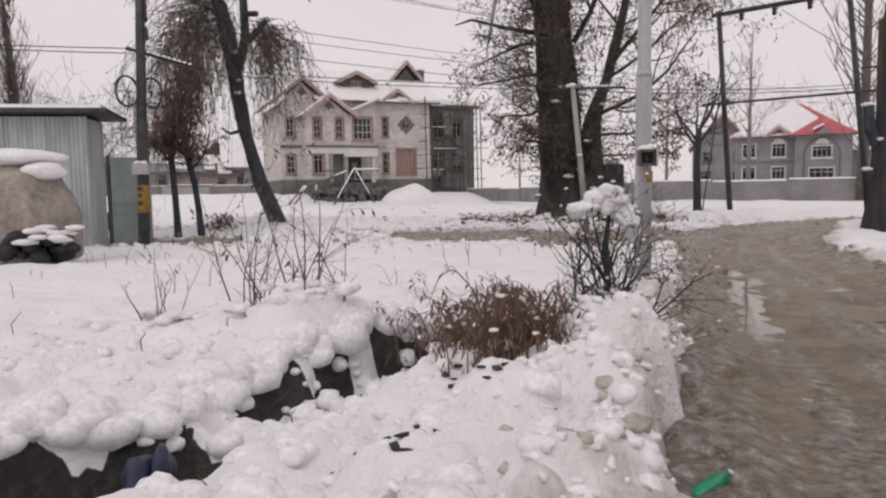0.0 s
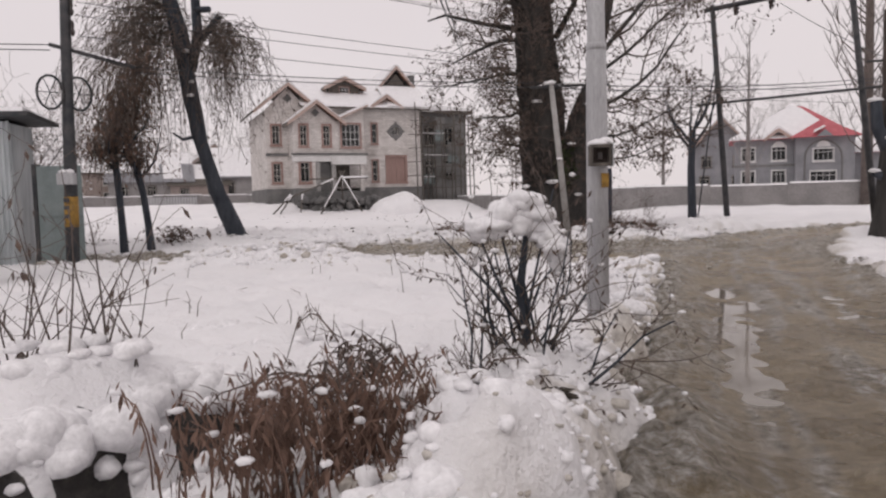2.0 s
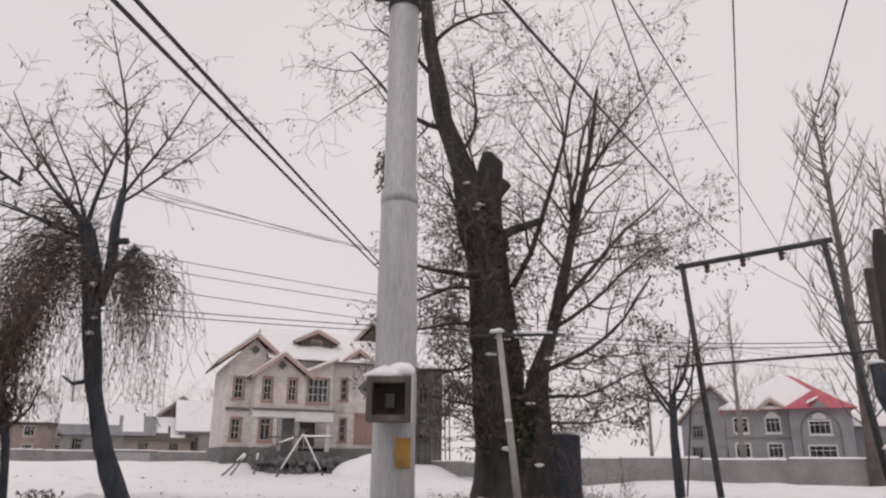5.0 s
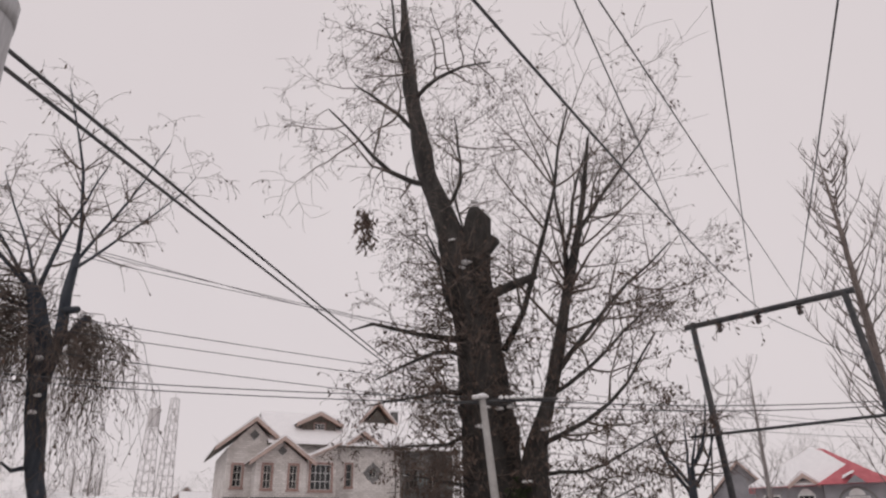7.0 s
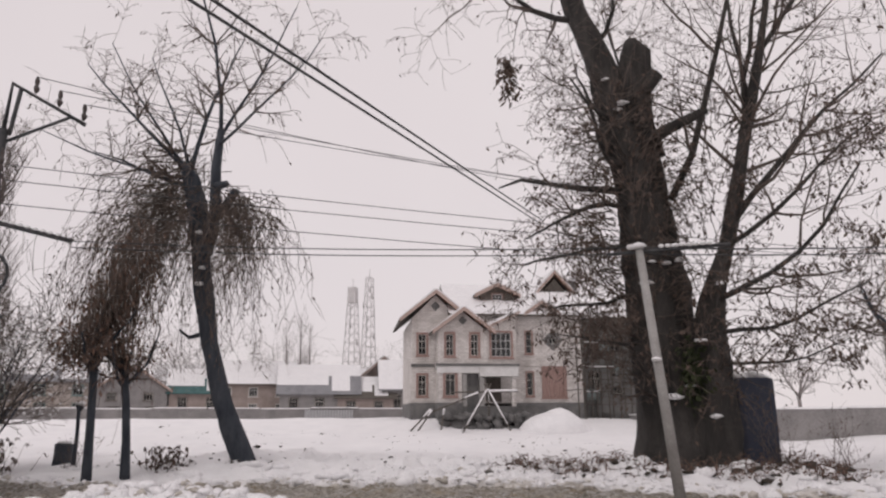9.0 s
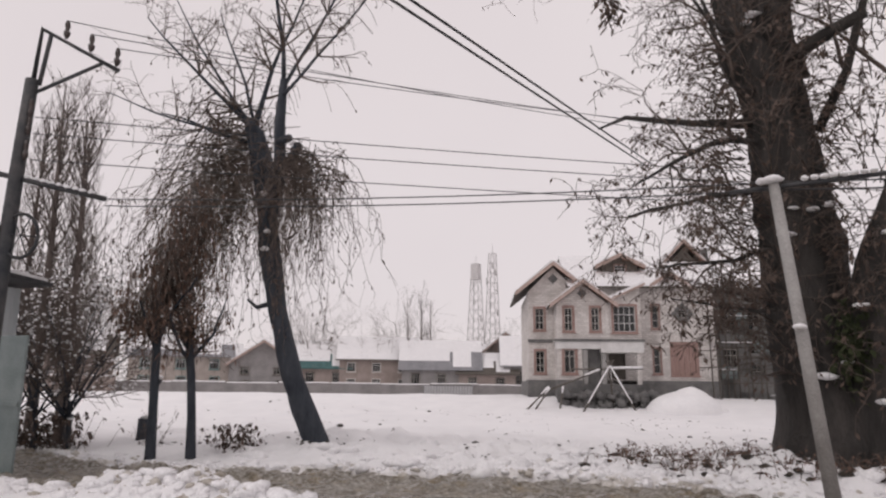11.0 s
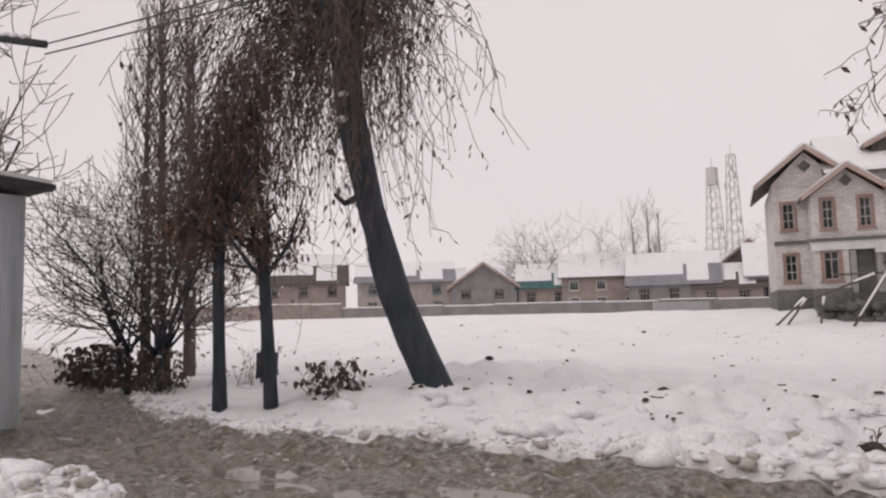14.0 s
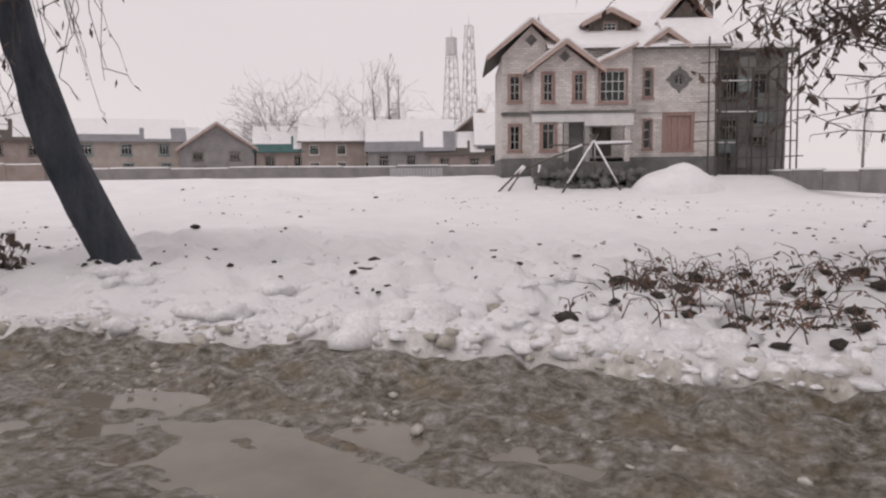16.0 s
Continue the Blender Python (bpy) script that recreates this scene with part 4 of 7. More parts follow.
def build_scaffold():
    rng = random.Random(8)
    s = thing("scaffold", pose(-18.3, 64.2, 0, 0, 0, 26.0), "bamboo pole scaffold against the bare end of the house", "scaffold")
    for i in range(14):
        u = 13.9 + i * 0.5
        v = -0.7 if i < 2 else 0.6 + rng.uniform(-0.3, 0.2)
        tube_part("upright", [rod((u, v, 0.5), (u + rng.uniform(-0.2, 0.2), v, 9.2 + rng.uniform(-1, 1.2)), 0.055)], DARKWOOD, s)
    for k in range(8):
        z = 2.2 + k * 1.05
        a = 13.2 + rng.uniform(0, 1.6)
        tube_part("ledger", [rod((a, 0.5, z), (20.8 + rng.uniform(-1, 0.4), 0.55, z + rng.uniform(-0.25, 0.25)), 0.045)], DARKWOOD, s)
        if k % 2:
            tube_part("plank_snow", [rod((a + 0.8, 0.44, z + 0.09), (a + 2.2 + rng.random() * 2, 0.46, z + 0.1), 0.05, 0.03)], SNOW, s)
    for k in range(7):
        u, z = 14.3 + rng.uniform(0, 4.5), 1.6 + 1.05 * k
        part("hanging_sheet", box(u, u + rng.uniform(0.8, 1.8), 0.9, 0.93, z, z + rng.uniform(0.8, 1.6)), GATE if k % 2 else RENDERED, s, "dark hanging sheet")
    for k in range(4):
        u = 14.5 + k * 1.5
        tube_part("brace", [rod((u, 0.35, 1.2 + k), (u + 1.6, 0.4, 4.5 + k), 0.04)], DARKWOOD, s)
    for k in range(5):
        tube_part("putlog", [rod((12.9 + 0.1 * k, -0.6, 3.4 + 1.3 * k), (14.8, -0.5, 3.5 + 1.3 * k), 0.04)], DARKWOOD, s)


def build_props():
    rig = thing("pole_tripod", pose(*house_point(5.4, -5, 0.0), 0, 0, 26.0), "tripod of lashed timber poles dusted with snow before the porch", "pole frame")
    apex = (0, 0, 3.3)
    for foot in ((1.75, -0.4, 0.0), (-2.1, -0.5, 0.0), (0.35, 1.2, 0.1)):
        tip = tuple(a + (a - b) * 0.14 for a, b in zip(apex, foot))
        tube_part("leg", [rod(foot, tip, 0.075, 0.06)], DARKWOOD, rig)
        lift = lambda p: (p[0], p[1] - 0.02, p[2] + 0.075)
        mid = tuple(a + (b - a) * 0.2 for a, b in zip(foot, apex))
        tube_part("leg_snow", [rod(lift(mid), lift(apex), 0.06, 0.07)], SNOW, rig)
    tube_part("crossbar", [rod((-2.8, 0.05, 3.1), (2.3, 0.0, 3.15), 0.06)], DARKWOOD, rig)
    tube_part("crossbar_snow", [rod((0.1, 0.0, 3.22), (2.3, -0.02, 3.25), 0.09)], SNOW, rig)
    for a, b in (((-0.8, -5.6, 0.0), (1.0, -5, 1.75)), ((0.0, -5.4, 0.2), (1.1, -5, 1.7)), ((1.8, -5, 0.2), (2.1, -4.6, 1.8)), ((1.0, -5, 1.6), (4.6, -5, 3.0))):
        t = thing("timber_prop", pose(*house_point(*a), 0, 0, 0), "slanting timber prop with a snowy top", "timber pole", "props before the porch")
        d = Vector(house_point(*b)) - Vector(house_point(*a))
        tube_part("pole", [rod((0, 0, 0), tuple(d), 0.07, 0.06)], DARKWOOD, t)
        tube_part("pole_snow", [rod(tuple(d * 0.72 + Vector((0, 0, 0.07))), tuple(d * 1.02 + Vector((0, 0, 0.07))), 0.06, 0.09)], SNOW, t)
    rng = random.Random(4)
    spots = [(0, 0, 0.1, 2.7, 1.8, 1.75), (0.5, 0.1, 0.3, 1.7, 1.3, 1.6), (-1.0, -0.1, 0.1, 1.6, 1.3, 1.1), (1.6, 0, 0.1, 1.5, 1.2, 0.8)]
    m = lumps("snow_mound", spots, SNOW, seed=6, rough=0.1, level=3)
    m.matrix_world = pose(*house_point(10.4, -5.2, -0.1), 0, 0, 26)
    tagged(m, "heap of building sand under smooth snow", "snow mound")
    junk = [(rng.uniform(2.2, 8.8), rng.uniform(-4.2, -2.2), 0.3 + 1.1 * rng.random(), rng.uniform(0.12, 0.4)) for i in range(230)]
    j = lumps("rubble", junk, PLINTH, seed=9, rough=0.6, level=1)
    j.matrix_world = pose(-18.3, 64.2, 0, 0, 0, 26)
    tagged(j, "dark building rubble heaped before the porch", "rubble", kind="stuff")


build_scaffold()
build_props()

# ---- trees ----


def bend(rng, d, amount):
    return (d + Vector((rng.gauss(0, amount), rng.gauss(0, amount), rng.gauss(0, amount)))).normalized()


def grow(rng, out, tips, p, d, length, r, level, spec):
    """One branch and those that spring from it. spec: per level (count, share of length, spread), and the pull up or down."""
    steps = 6 if level < 2 else (4 if level < 3 else 3)
    line = [(tuple(p), r)]
    pts = []
    for i in range(steps):
        pull = spec["lift"] if level < spec["droop_from"] else -spec["droop"]
        d = bend(rng, d, spec["wiggle"])
        d = (d + Vector((0, 0, pull))).normalized()
        p = p + d * (length / steps)
        rr = r * (1 - 0.75 * (i + 1) / steps)
        line.append((tuple(p), max(rr, spec["thin"])))
        pts.append((p.copy(), d.copy(), rr))
    out.append((level, line))
    if level >= spec["depth"]:
        tips += [q for q, _, _ in pts]
        return
    n, share, spread = spec["kids"][level]
    for i in range(n):
        k = rng.randint(1 if level else 0, steps - 1)
        q, e, rr = pts[k]
        side = Vector((rng.gauss(0, 1), rng.gauss(0, 1), rng.gauss(0, 0.5)))
        side = (side - e * side.dot(e)).normalized()
        grow(rng, out, tips, q, (e * (1 - spread) + side * spread).normalized(), length * share * rng.uniform(0.7, 1.25), max(rr * 0.65, spec["thin"]), level + 1, spec)


def split_lines(out, cut):
    return [l for k, l in out if k < cut], [l for k, l in out if k >= cut]


def build_big_tree():
    rng = random.Random(21)
    t = thing("old_tree", pose(0, 0, 0), "huge old bare tree with dark twin trunk and lopped limbs", "tree")
    trunk = [((3.0, 27.2, -0.2), 1.12), ((2.95, 27.15, 0.8), 0.98), ((2.85, 27.1, 2.5), 0.86), ((2.7, 27.05, 5.0), 0.8), ((2.5, 27, 7.6), 0.66), ((2.25, 27, 9.0), 0.6), ((1.95, 27, 10.2), 0.42), ((1.5, 27, 11.4), 0.36), ((1.15, 27, 12.5), 0.33), ((0.85, 27, 14.0), 0.3), ((0.6, 27, 15.8), 0.26), ((0.4, 27, 18.0), 0.2), ((0.3, 27.1, 20), 0.1)]
    gnarled("trunk", trunk, BARK_BIG, t, seed=2, rough=0.2)
    right = [((3.75, 26.9, -0.2), 0.74), ((3.8, 26.8, 1.5), 0.62), ((3.85, 26.7, 2.8), 0.52), ((4.0, 26.7, 3.9), 0.32), ((4.45, 26.6, 5.2), 0.2), ((4.9, 26.6, 7.0), 0.17), ((5.4, 26.5, 9.0), 0.14), ((5.9, 26.4, 11.2), 0.09), ((6.2, 26.3, 13.2), 0.04)]
    gnarled("second_trunk", right, BARK_BIG, t, sides=16, seed=5, rough=0.2)
    gnarled("lopped_limb", [((2.5, 27, 8.6), 0.5), ((2.62, 27, 10.2), 0.4), ((2.68, 27, 10.9), 0.42), ((2.6, 27, 11.25), 0.2)], BARK_BIG, t, "broken-off limb", sides=14, seed=9, rough=0.32)
    tube_part("lopped_limb", [[((2.5, 26.8, 8.0), 0.22), ((3.3, 26.5, 8.35), 0.15), ((4.3, 26.1, 8.6), 0.11)]], BARK_BIG, t, "sawn-off limb", sides=7)
    tube_part("lopped_limb", [[((2.3, 27, 9.3), 0.3), ((2.9, 26.9, 9.8), 0.22), ((3.2, 26.9, 10.15), 0.2)]], BARK_BIG, t, "sawn-off limb", sides=7)
    tube_part("dead_branch", [[((2.3, 26.7, 6.9), 0.12), ((0.9, 26.5, 7.1), 0.07), ((-0.4, 26.3, 7.4), 0.05), ((-1.0, 26.2, 7.2), 0.02)]], BARK_BIG, t)
    out, tips = [], []
    up = dict(lift=0.09, droop=0.1, droop_from=9, wiggle=0.13, thin=0.005, depth=3, kids=[(8, 0.42, 0.58), (5, 0.55, 0.6), (5, 0.5, 0.6)])
    for p, d, l, r in (((4.2, 26.6, 4.6), (0.3, -0.1, 1), 8.0, 0.11), ((4.5, 26.6, 5.6), (0.75, -0.2, 0.8), 6.0, 0.09), ((4.9, 26.6, 7.2), (0.5, 0.2, 1), 6.2, 0.09), ((5.2, 26.5, 8.6), (0.15, 0.1, 1), 5.6, 0.08), ((4.0, 26.6, 3.9), (1, -0.3, 0.35), 4.6, 0.08), ((3.3, 26.8, 6.6), (0.45, -0.2, 1), 7.4, 0.1), ((3.2, 26.8, 7.8), (0.2, 0.3, 1), 6.6, 0.08), ((5.6, 26.5, 10), (0.4, -0.1, 1), 4.2, 0.07), ((4.1, 26.5, 3.2), (0.9, -0.5, -0.05), 3.4, 0.06), ((3.9, 26.5, 2.4), (0.9, -0.4, 0.15), 3.0, 0.05), ((4.4, 26.5, 5.2), (0.95, 0.2, 0.3), 4.2, 0.07)):
        grow(rng, out, tips, Vector(p), Vector(d).normalized(), l, r, 0, up)
    left = dict(lift=0.03, droop=0.07, droop_from=2, wiggle=0.2, thin=0.006, depth=3, kids=[(7, 0.6, 0.7), (6, 0.55, 0.65), (5, 0.5, 0.6)])
    for p, d, l, r in (((1.3, 27, 12.1), (-0.9, -0.2, 0.25), 4.4, 0.1), ((0.9, 27, 14.0), (-0.8, 0.2, 0.5), 3.8, 0.09), ((0.7, 27, 15.4), (0.8, -0.2, 0.6), 3.2, 0.09), ((0.5, 27, 17), (-0.7, -0.2, 0.6), 3.0, 0.08), ((0.6, 27, 16), (-0.4, -0.6, 0.6), 2.6, 0.07), ((1.6, 27, 11.2), (0.6, -0.4, 0.9), 3.4, 0.08),
                       ((2.2, 26.4, 7.5), (-0.8, -0.3, 0.5), 2.7, 0.09), ((2.2, 26.4, 6.4), (-0.9, -0.3, 0.1), 2.7, 0.08), ((2.1, 26.4, 5.4), (-0.9, -0.4, 0.2), 2.6, 0.07), ((2.3, 26.3, 4.2), (-0.8, -0.4, 0.0), 2.3, 0.06), ((2.3, 26.4, 8.6), (-0.9, -0.2, 0.7), 2.6, 0.08), ((2.3, 26.2, 3.0), (-0.7, -0.5, -0.1), 2.1, 0.05)):
        grow(rng, out, tips, Vector(p), Vector(d).normalized(), l, r, 0, left)
    big, fine = split_lines(out, 1)
    # short growth sprouting from the trunks
    for i in range(620):
        z = rng.uniform(1.6, 9.6)
        right_side = rng.random() < 0.4
        cx = (3.95 + 0.12 * max(0, z - 4)) if right_side else 2.9 - 0.08 * z
        a = rng.uniform(2.6, 6.0)
        p = Vector((cx + math.cos(a) * 0.55, 26.9 + math.sin(a) * 0.5, z))
        d = Vector((math.cos(a) * (1.3 if not right_side else 0.8), math.sin(a) * 0.6, rng.uniform(-0.2, 0.9))).normalized()
        line = [(tuple(p), 0.014)]
        for s in range(4):
            d = bend(rng, d, 0.25)
            p = p + d * rng.uniform(0.15, 0.5)
            line.append((tuple(p), 0.012 - 0.0025 * s))
            tips.append(p.copy())
            if rng.random() < 0.6:
                q = p + bend(rng, d, 0.8) * rng.uniform(0.2, 0.5)
                fine.append([(tuple(p), 0.007), (tuple(q), 0.004)])
                tips += [q, q.lerp(p, 0.5)]
        fine.append(line)
    for l in big:
        tube_part("limb", [l], BARK_BIG, t, sides=6)
    tube_part("crown", fine, TWIG, t, "fine bare twigs")
    picks = [tuple(q) for q in tips if rng.random() < 0.3 + 0.6 * (q.z < 9)]
    leaves("dry_leaves", picks, LEAF, t, "a few curled dead leaves", length=0.11, width=0.055)
    clump = [(-0.75 + rng.gauss(0, 0.14), 26.6 + rng.gauss(0, 0.14), 11.2 - 1.3 * rng.random()) for i in range(260)]
    leaves("dead_foliage", clump, LEAF, t, "hanging cluster of dead leaves", length=0.2, width=0.09)
    caps = [(2.35, 26.35, 9.2, 0.2), (2.2, 26.4, 9.05, 0.16), (4.55, 26.0, 8.72, 0.1), (4.2, 26.1, 8.68, 0.1), (3.1, 26.3, 4.9, 0.16), (3.4, 26.2, 4.95, 0.18), (2.75, 26.25, 4.95, 0.14), (3.7, 26.1, 3.0, 0.2), (4.25, 26.05, 4.3, 0.16), (2.6, 26.5, 11.25, 0.18), (1.9, 26.5, 10.0, 0.12), (3.9, 26.0, 1.3, 0.18), (3.4, 26.1, 2.0, 0.14), (2.6, 26.25, 4.45, 0.22), (3.05, 26.15, 1.75, 0.22)]
    lumps("fork_snow", [(x, y, z, r * 0.8, r * 0.6, r * 0.28) for x, y, z, r in caps], SNOW, t, "snow lodged in the forks", rough=0.4)
    ivy = [(3.5 + rng.gauss(0, 0.16), 26.1 + rng.gauss(0, 0.1), 2.3 + rng.gauss(0, 0.35)) for i in range(420)]
    leaves("moss_patch", ivy, MOSS, t, "green mossy growth on the trunk", length=0.12, width=0.1)


def build_willow():
    rng = random.Random(33)
    t = thing("leaning_willow", pose(0, 0, 0), "leaning pollarded willow with dark bark and drooping leafy twigs", "tree")
    trunk = [((-7.1, 24.55, -0.15), 0.36), ((-7.22, 24.5, 0.3), 0.31), ((-7.66, 24.1, 1.7), 0.28), ((-8.0, 23.85, 3.2), 0.26), ((-8.18, 23.7, 4.5), 0.25), ((-8.25, 23.6, 5.6), 0.26), ((-8.4, 23.5, 6.6), 0.3), ((-8.6, 23.4, 7.5), 0.24), ((-8.8, 23.3, 7.9), 0.1)]
    gnarled("trunk", trunk, BARK, t, sides=16, seed=12, rough=0.17, step=0.2)
    out, tips = [], []
    tube_part("second_stem", [[((-8.1, 23.6, 5.4), 0.17), ((-7.75, 23.4, 6.4), 0.15), ((-7.75, 23.3, 7.6), 0.13), ((-7.6, 23.2, 8.6), 0.09)]], BARK, t, sides=8)
    tube_part("sawn_stub", [[((-7.8, 23.4, 6.2), 0.13), ((-7.3, 23.2, 6.5), 0.11), ((-6.95, 23.1, 6.85), 0.1)]], BARK, t, "sawn branch stub", sides=8)
    tube_part("sawn_stub", [[((-7.75, 23.3, 7.1), 0.1), ((-7.25, 23.1, 7.05), 0.09)]], BARK, t, "sawn branch stub", sides=8)
    tube_part("sawn_stub", [[((-8.1, 23.8, 3.4), 0.07), ((-8.5, 23.7, 3.3), 0.05), ((-8.8, 23.7, 3.5), 0.03)]], BARK, t, "sawn branch stub", sides=6)
    tall = dict(lift=0.05, droop=0.16, droop_from=2, wiggle=0.08, thin=0.006, depth=2, kids=[(15, 0.26, 0.6), (5, 0.5, 0.6)])
    for p, d, l, r in (((-7.6, 23.2, 8.5), (0.15, -0.1, 1), 4.6, 0.06), ((-7.6, 23.2, 8.4), (0.5, 0.1, 1), 4.2, 0.05), ((-7.6, 23.2, 8.2), (1, -0.2, 0.5), 3.8, 0.045), ((-8.6, 23.4, 7.6), (-0.4, 0.1, 1), 4.6, 0.05), ((-8.6, 23.4, 7.6), (-0.8, -0.2, 0.8), 4.4, 0.05), ((-8.5, 23.4, 7.4), (-1, -0.1, 0.25), 4.6, 0.05), ((-8.6, 23.4, 7.7), (0.05, 0.3, 1), 4.6, 0.07), ((-8.7, 23.4, 7.6), (-0.6, -0.5, 0.9), 3.8, 0.06), ((-8.5, 23.4, 7.2), (-1, -0.5, 0.1), 3.2, 0.06)):
        grow(rng, out, tips, Vector(p), Vector(d).normalized(), l, r, 0, tall)
    big, fine = split_lines(out, 1)
    for l in big:
        tube_part("shoot", [l], BARK, t, sides=5)
    hang = []
    hung = []
    for i in range(500):
        a = rng.random() * 6.28
        k = rng.random()
        if k < 0.7:
            g = rng.random() ** 0.8
            c = Vector((-8.4 - 1.1 * g * g + rng.gauss(0, 0.3), 23.45 + rng.gauss(0, 0.35), 7.35 - 0.7 * g + rng.gauss(0, 0.6)))
            a = rng.gauss(3.3, 0.8)
            reach = rng.uniform(0.3, 2.9)
        else:
            c = Vector((-7.0 + rng.gauss(0, 0.4), 23.15 + rng.gauss(0, 0.3), rng.uniform(6.0, 6.8)))
            reach = rng.uniform(0.2, 1.5) * (1.0 if math.cos(a) > -0.2 else 0.4)
        drop = rng.uniform(0.3, 3.2) * rng.uniform(0.6, 1.2) + 0.5 * min(reach, 2.0)
        bow, rise = rng.uniform(1.3, 2.3), rng.uniform(0.1, 0.9)
        line = [(tuple(c), 0.014)]
        for s in range(1, 7):
            f = s / 6
            q = c + Vector((math.cos(a) * reach * f ** 0.75, math.sin(a) * reach * f ** 0.75, rise * f - (drop + rise) * f ** bow))
            q += Vector((rng.gauss(0, 0.13), rng.gauss(0, 0.13), rng.gauss(0, 0.1)))
            line.append((tuple(q), 0.011 - 0.006 * f))
            if s > 2:
                hung += [tuple(q + Vector((rng.gauss(0, 0.05), rng.gauss(0, 0.05), rng.gauss(0, 0.12)))) for _ in range(3)]
            if s > 1 and rng.random() < 0.5:
                e = q + Vector((rng.gauss(0, 0.2), rng.gauss(0, 0.2), -rng.uniform(0.15, 0.6)))
                hang.append([(tuple(q), 0.007), (tuple(q.lerp(e, 0.5) + Vector((rng.gauss(0, 0.05), rng.gauss(0, 0.05), 0.03))), 0.006), (tuple(e), 0.004)])
                hung += [tuple(e), tuple(q.lerp(e, 0.6))]
        hang.append(line)
    tube_part("crown", fine + hang, TWIG, t, "drooping bare twigs")
    leaves("dry_leaves", [h for h in hung if rng.random() < 0.42] + [tuple(q) for q in tips if rng.random() < 0.35], LEAF, t, "withered narrow leaves", length=0.12, width=0.045)
    lumps("bark_snow", [(-8.05, 23.35, 4.6, 0.1), (-8.0, 23.35, 5.0, 0.08), (-8.1, 23.3, 5.9, 0.1), (-7.1, 23.1, 6.9, 0.08)], SNOW, t, flat=0.6)


def build_clump_tree(base, label, rng, top, lean, clumps):
    t = thing("small_tree", pose(*base), label, "tree", "small trees by the road")
    z = top
    tube_part("trunk", [[((0, 0, -0.2), 0.13), ((0.05 * lean, 0, 0.8), 0.1), ((0.12 * lean, 0, z * 0.6), 0.095), ((0.3 * lean, 0.05, z), 0.1)]], BARK, t, sides=8)
    out, tips = [], []
    spec = dict(lift=0.05, droop=0.12, droop_from=2, wiggle=0.15, thin=0.005, depth=2, kids=[(6, 0.5, 0.65), (5, 0.5, 0.6)])
    for i in range(7):
        a = i * 0.9 + rng.random()
        grow(rng, out, tips, Vector((0.25 * lean, 0.03, z * (0.7 + 0.3 * rng.random()))), Vector((math.cos(a) * 0.6, math.sin(a) * 0.6, 0.9)).normalized(), rng.uniform(1.0, 1.9), 0.05, 0, spec)
    big, fine = split_lines(out, 1)
    for l in big:
        tube_part("limb", [l], BARK, t, sides=5)
    spots = [tuple(q) for q in tips]
    for (cx, cy, cz, sx, sz, n) in clumps:
        for i in range(n):
            p = Vector((cx + rng.gauss(0, sx), cy + rng.gauss(0, sx), cz + rng.gauss(0, sz)))
            fine.append([(tuple(p), 0.01), (tuple(p + Vector((rng.gauss(0, 0.12), rng.gauss(0, 0.12), -0.35 - 0.4 * rng.random()))), 0.005)])
            spots += [tuple(p + Vector((rng.gauss(0, 0.1), rng.gauss(0, 0.1), -0.35 * rng.random()))) for _ in range(3)]
    tube_part("crown", fine, TWIG, t, "thin drooping twigs")
    leaves("dry_leaves", spots, RUST_LEAF, t, "withered reddish-brown leaves", length=0.14, width=0.04, seed=rng.randint(1, 99))
    return t


def poplar(x, y, z, top, label, rng, mat, spread=0.18, n=60, group="poplars", name="poplar"):
    t = thing(name, pose(x, y, z), label, "tree", group)
    tube_part("trunk", [[((0, 0, -0.3), 0.012 * top + 0.05), ((rng.gauss(0, 0.1), 0, top * 0.5), 0.009 * top), ((rng.gauss(0, 0.2), 0, top), 0.01)]], mat, t)
    lines = []
    for i in range(n):
        f = rng.uniform(0.12, 0.95)
        a = rng.random() * 6.28
        l = top * rng.uniform(0.12, 0.28) * (1.1 - f * 0.6)
        p = Vector((0, 0, top * f))
        line = [(tuple(p), 0.0022 * top)]
        for s in range(1, 5):
            k = s / 4
            q = p + Vector((math.cos(a) * l * spread * 2 * k ** 0.7, math.sin(a) * l * spread * 2 * k ** 0.7, l * k)) + Vector((rng.gauss(0, 0.02 * l), rng.gauss(0, 0.02 * l), 0))
            line.append((tuple(q), max(0.0016 * top * (1 - k), 0.004)))
            if s in (2, 3):
                for _ in range(2):
                    b = rng.random() * 6.28
                    lines.append([(tuple(q), 0.001 * top), (tuple(q + Vector((math.cos(b) * l * 0.16, math.sin(b) * l * 0.16, l * 0.3))), 0.004)])
        lines.append(line)
    tube_part("crown", lines, mat, t, "upright bare twigs")
    return t


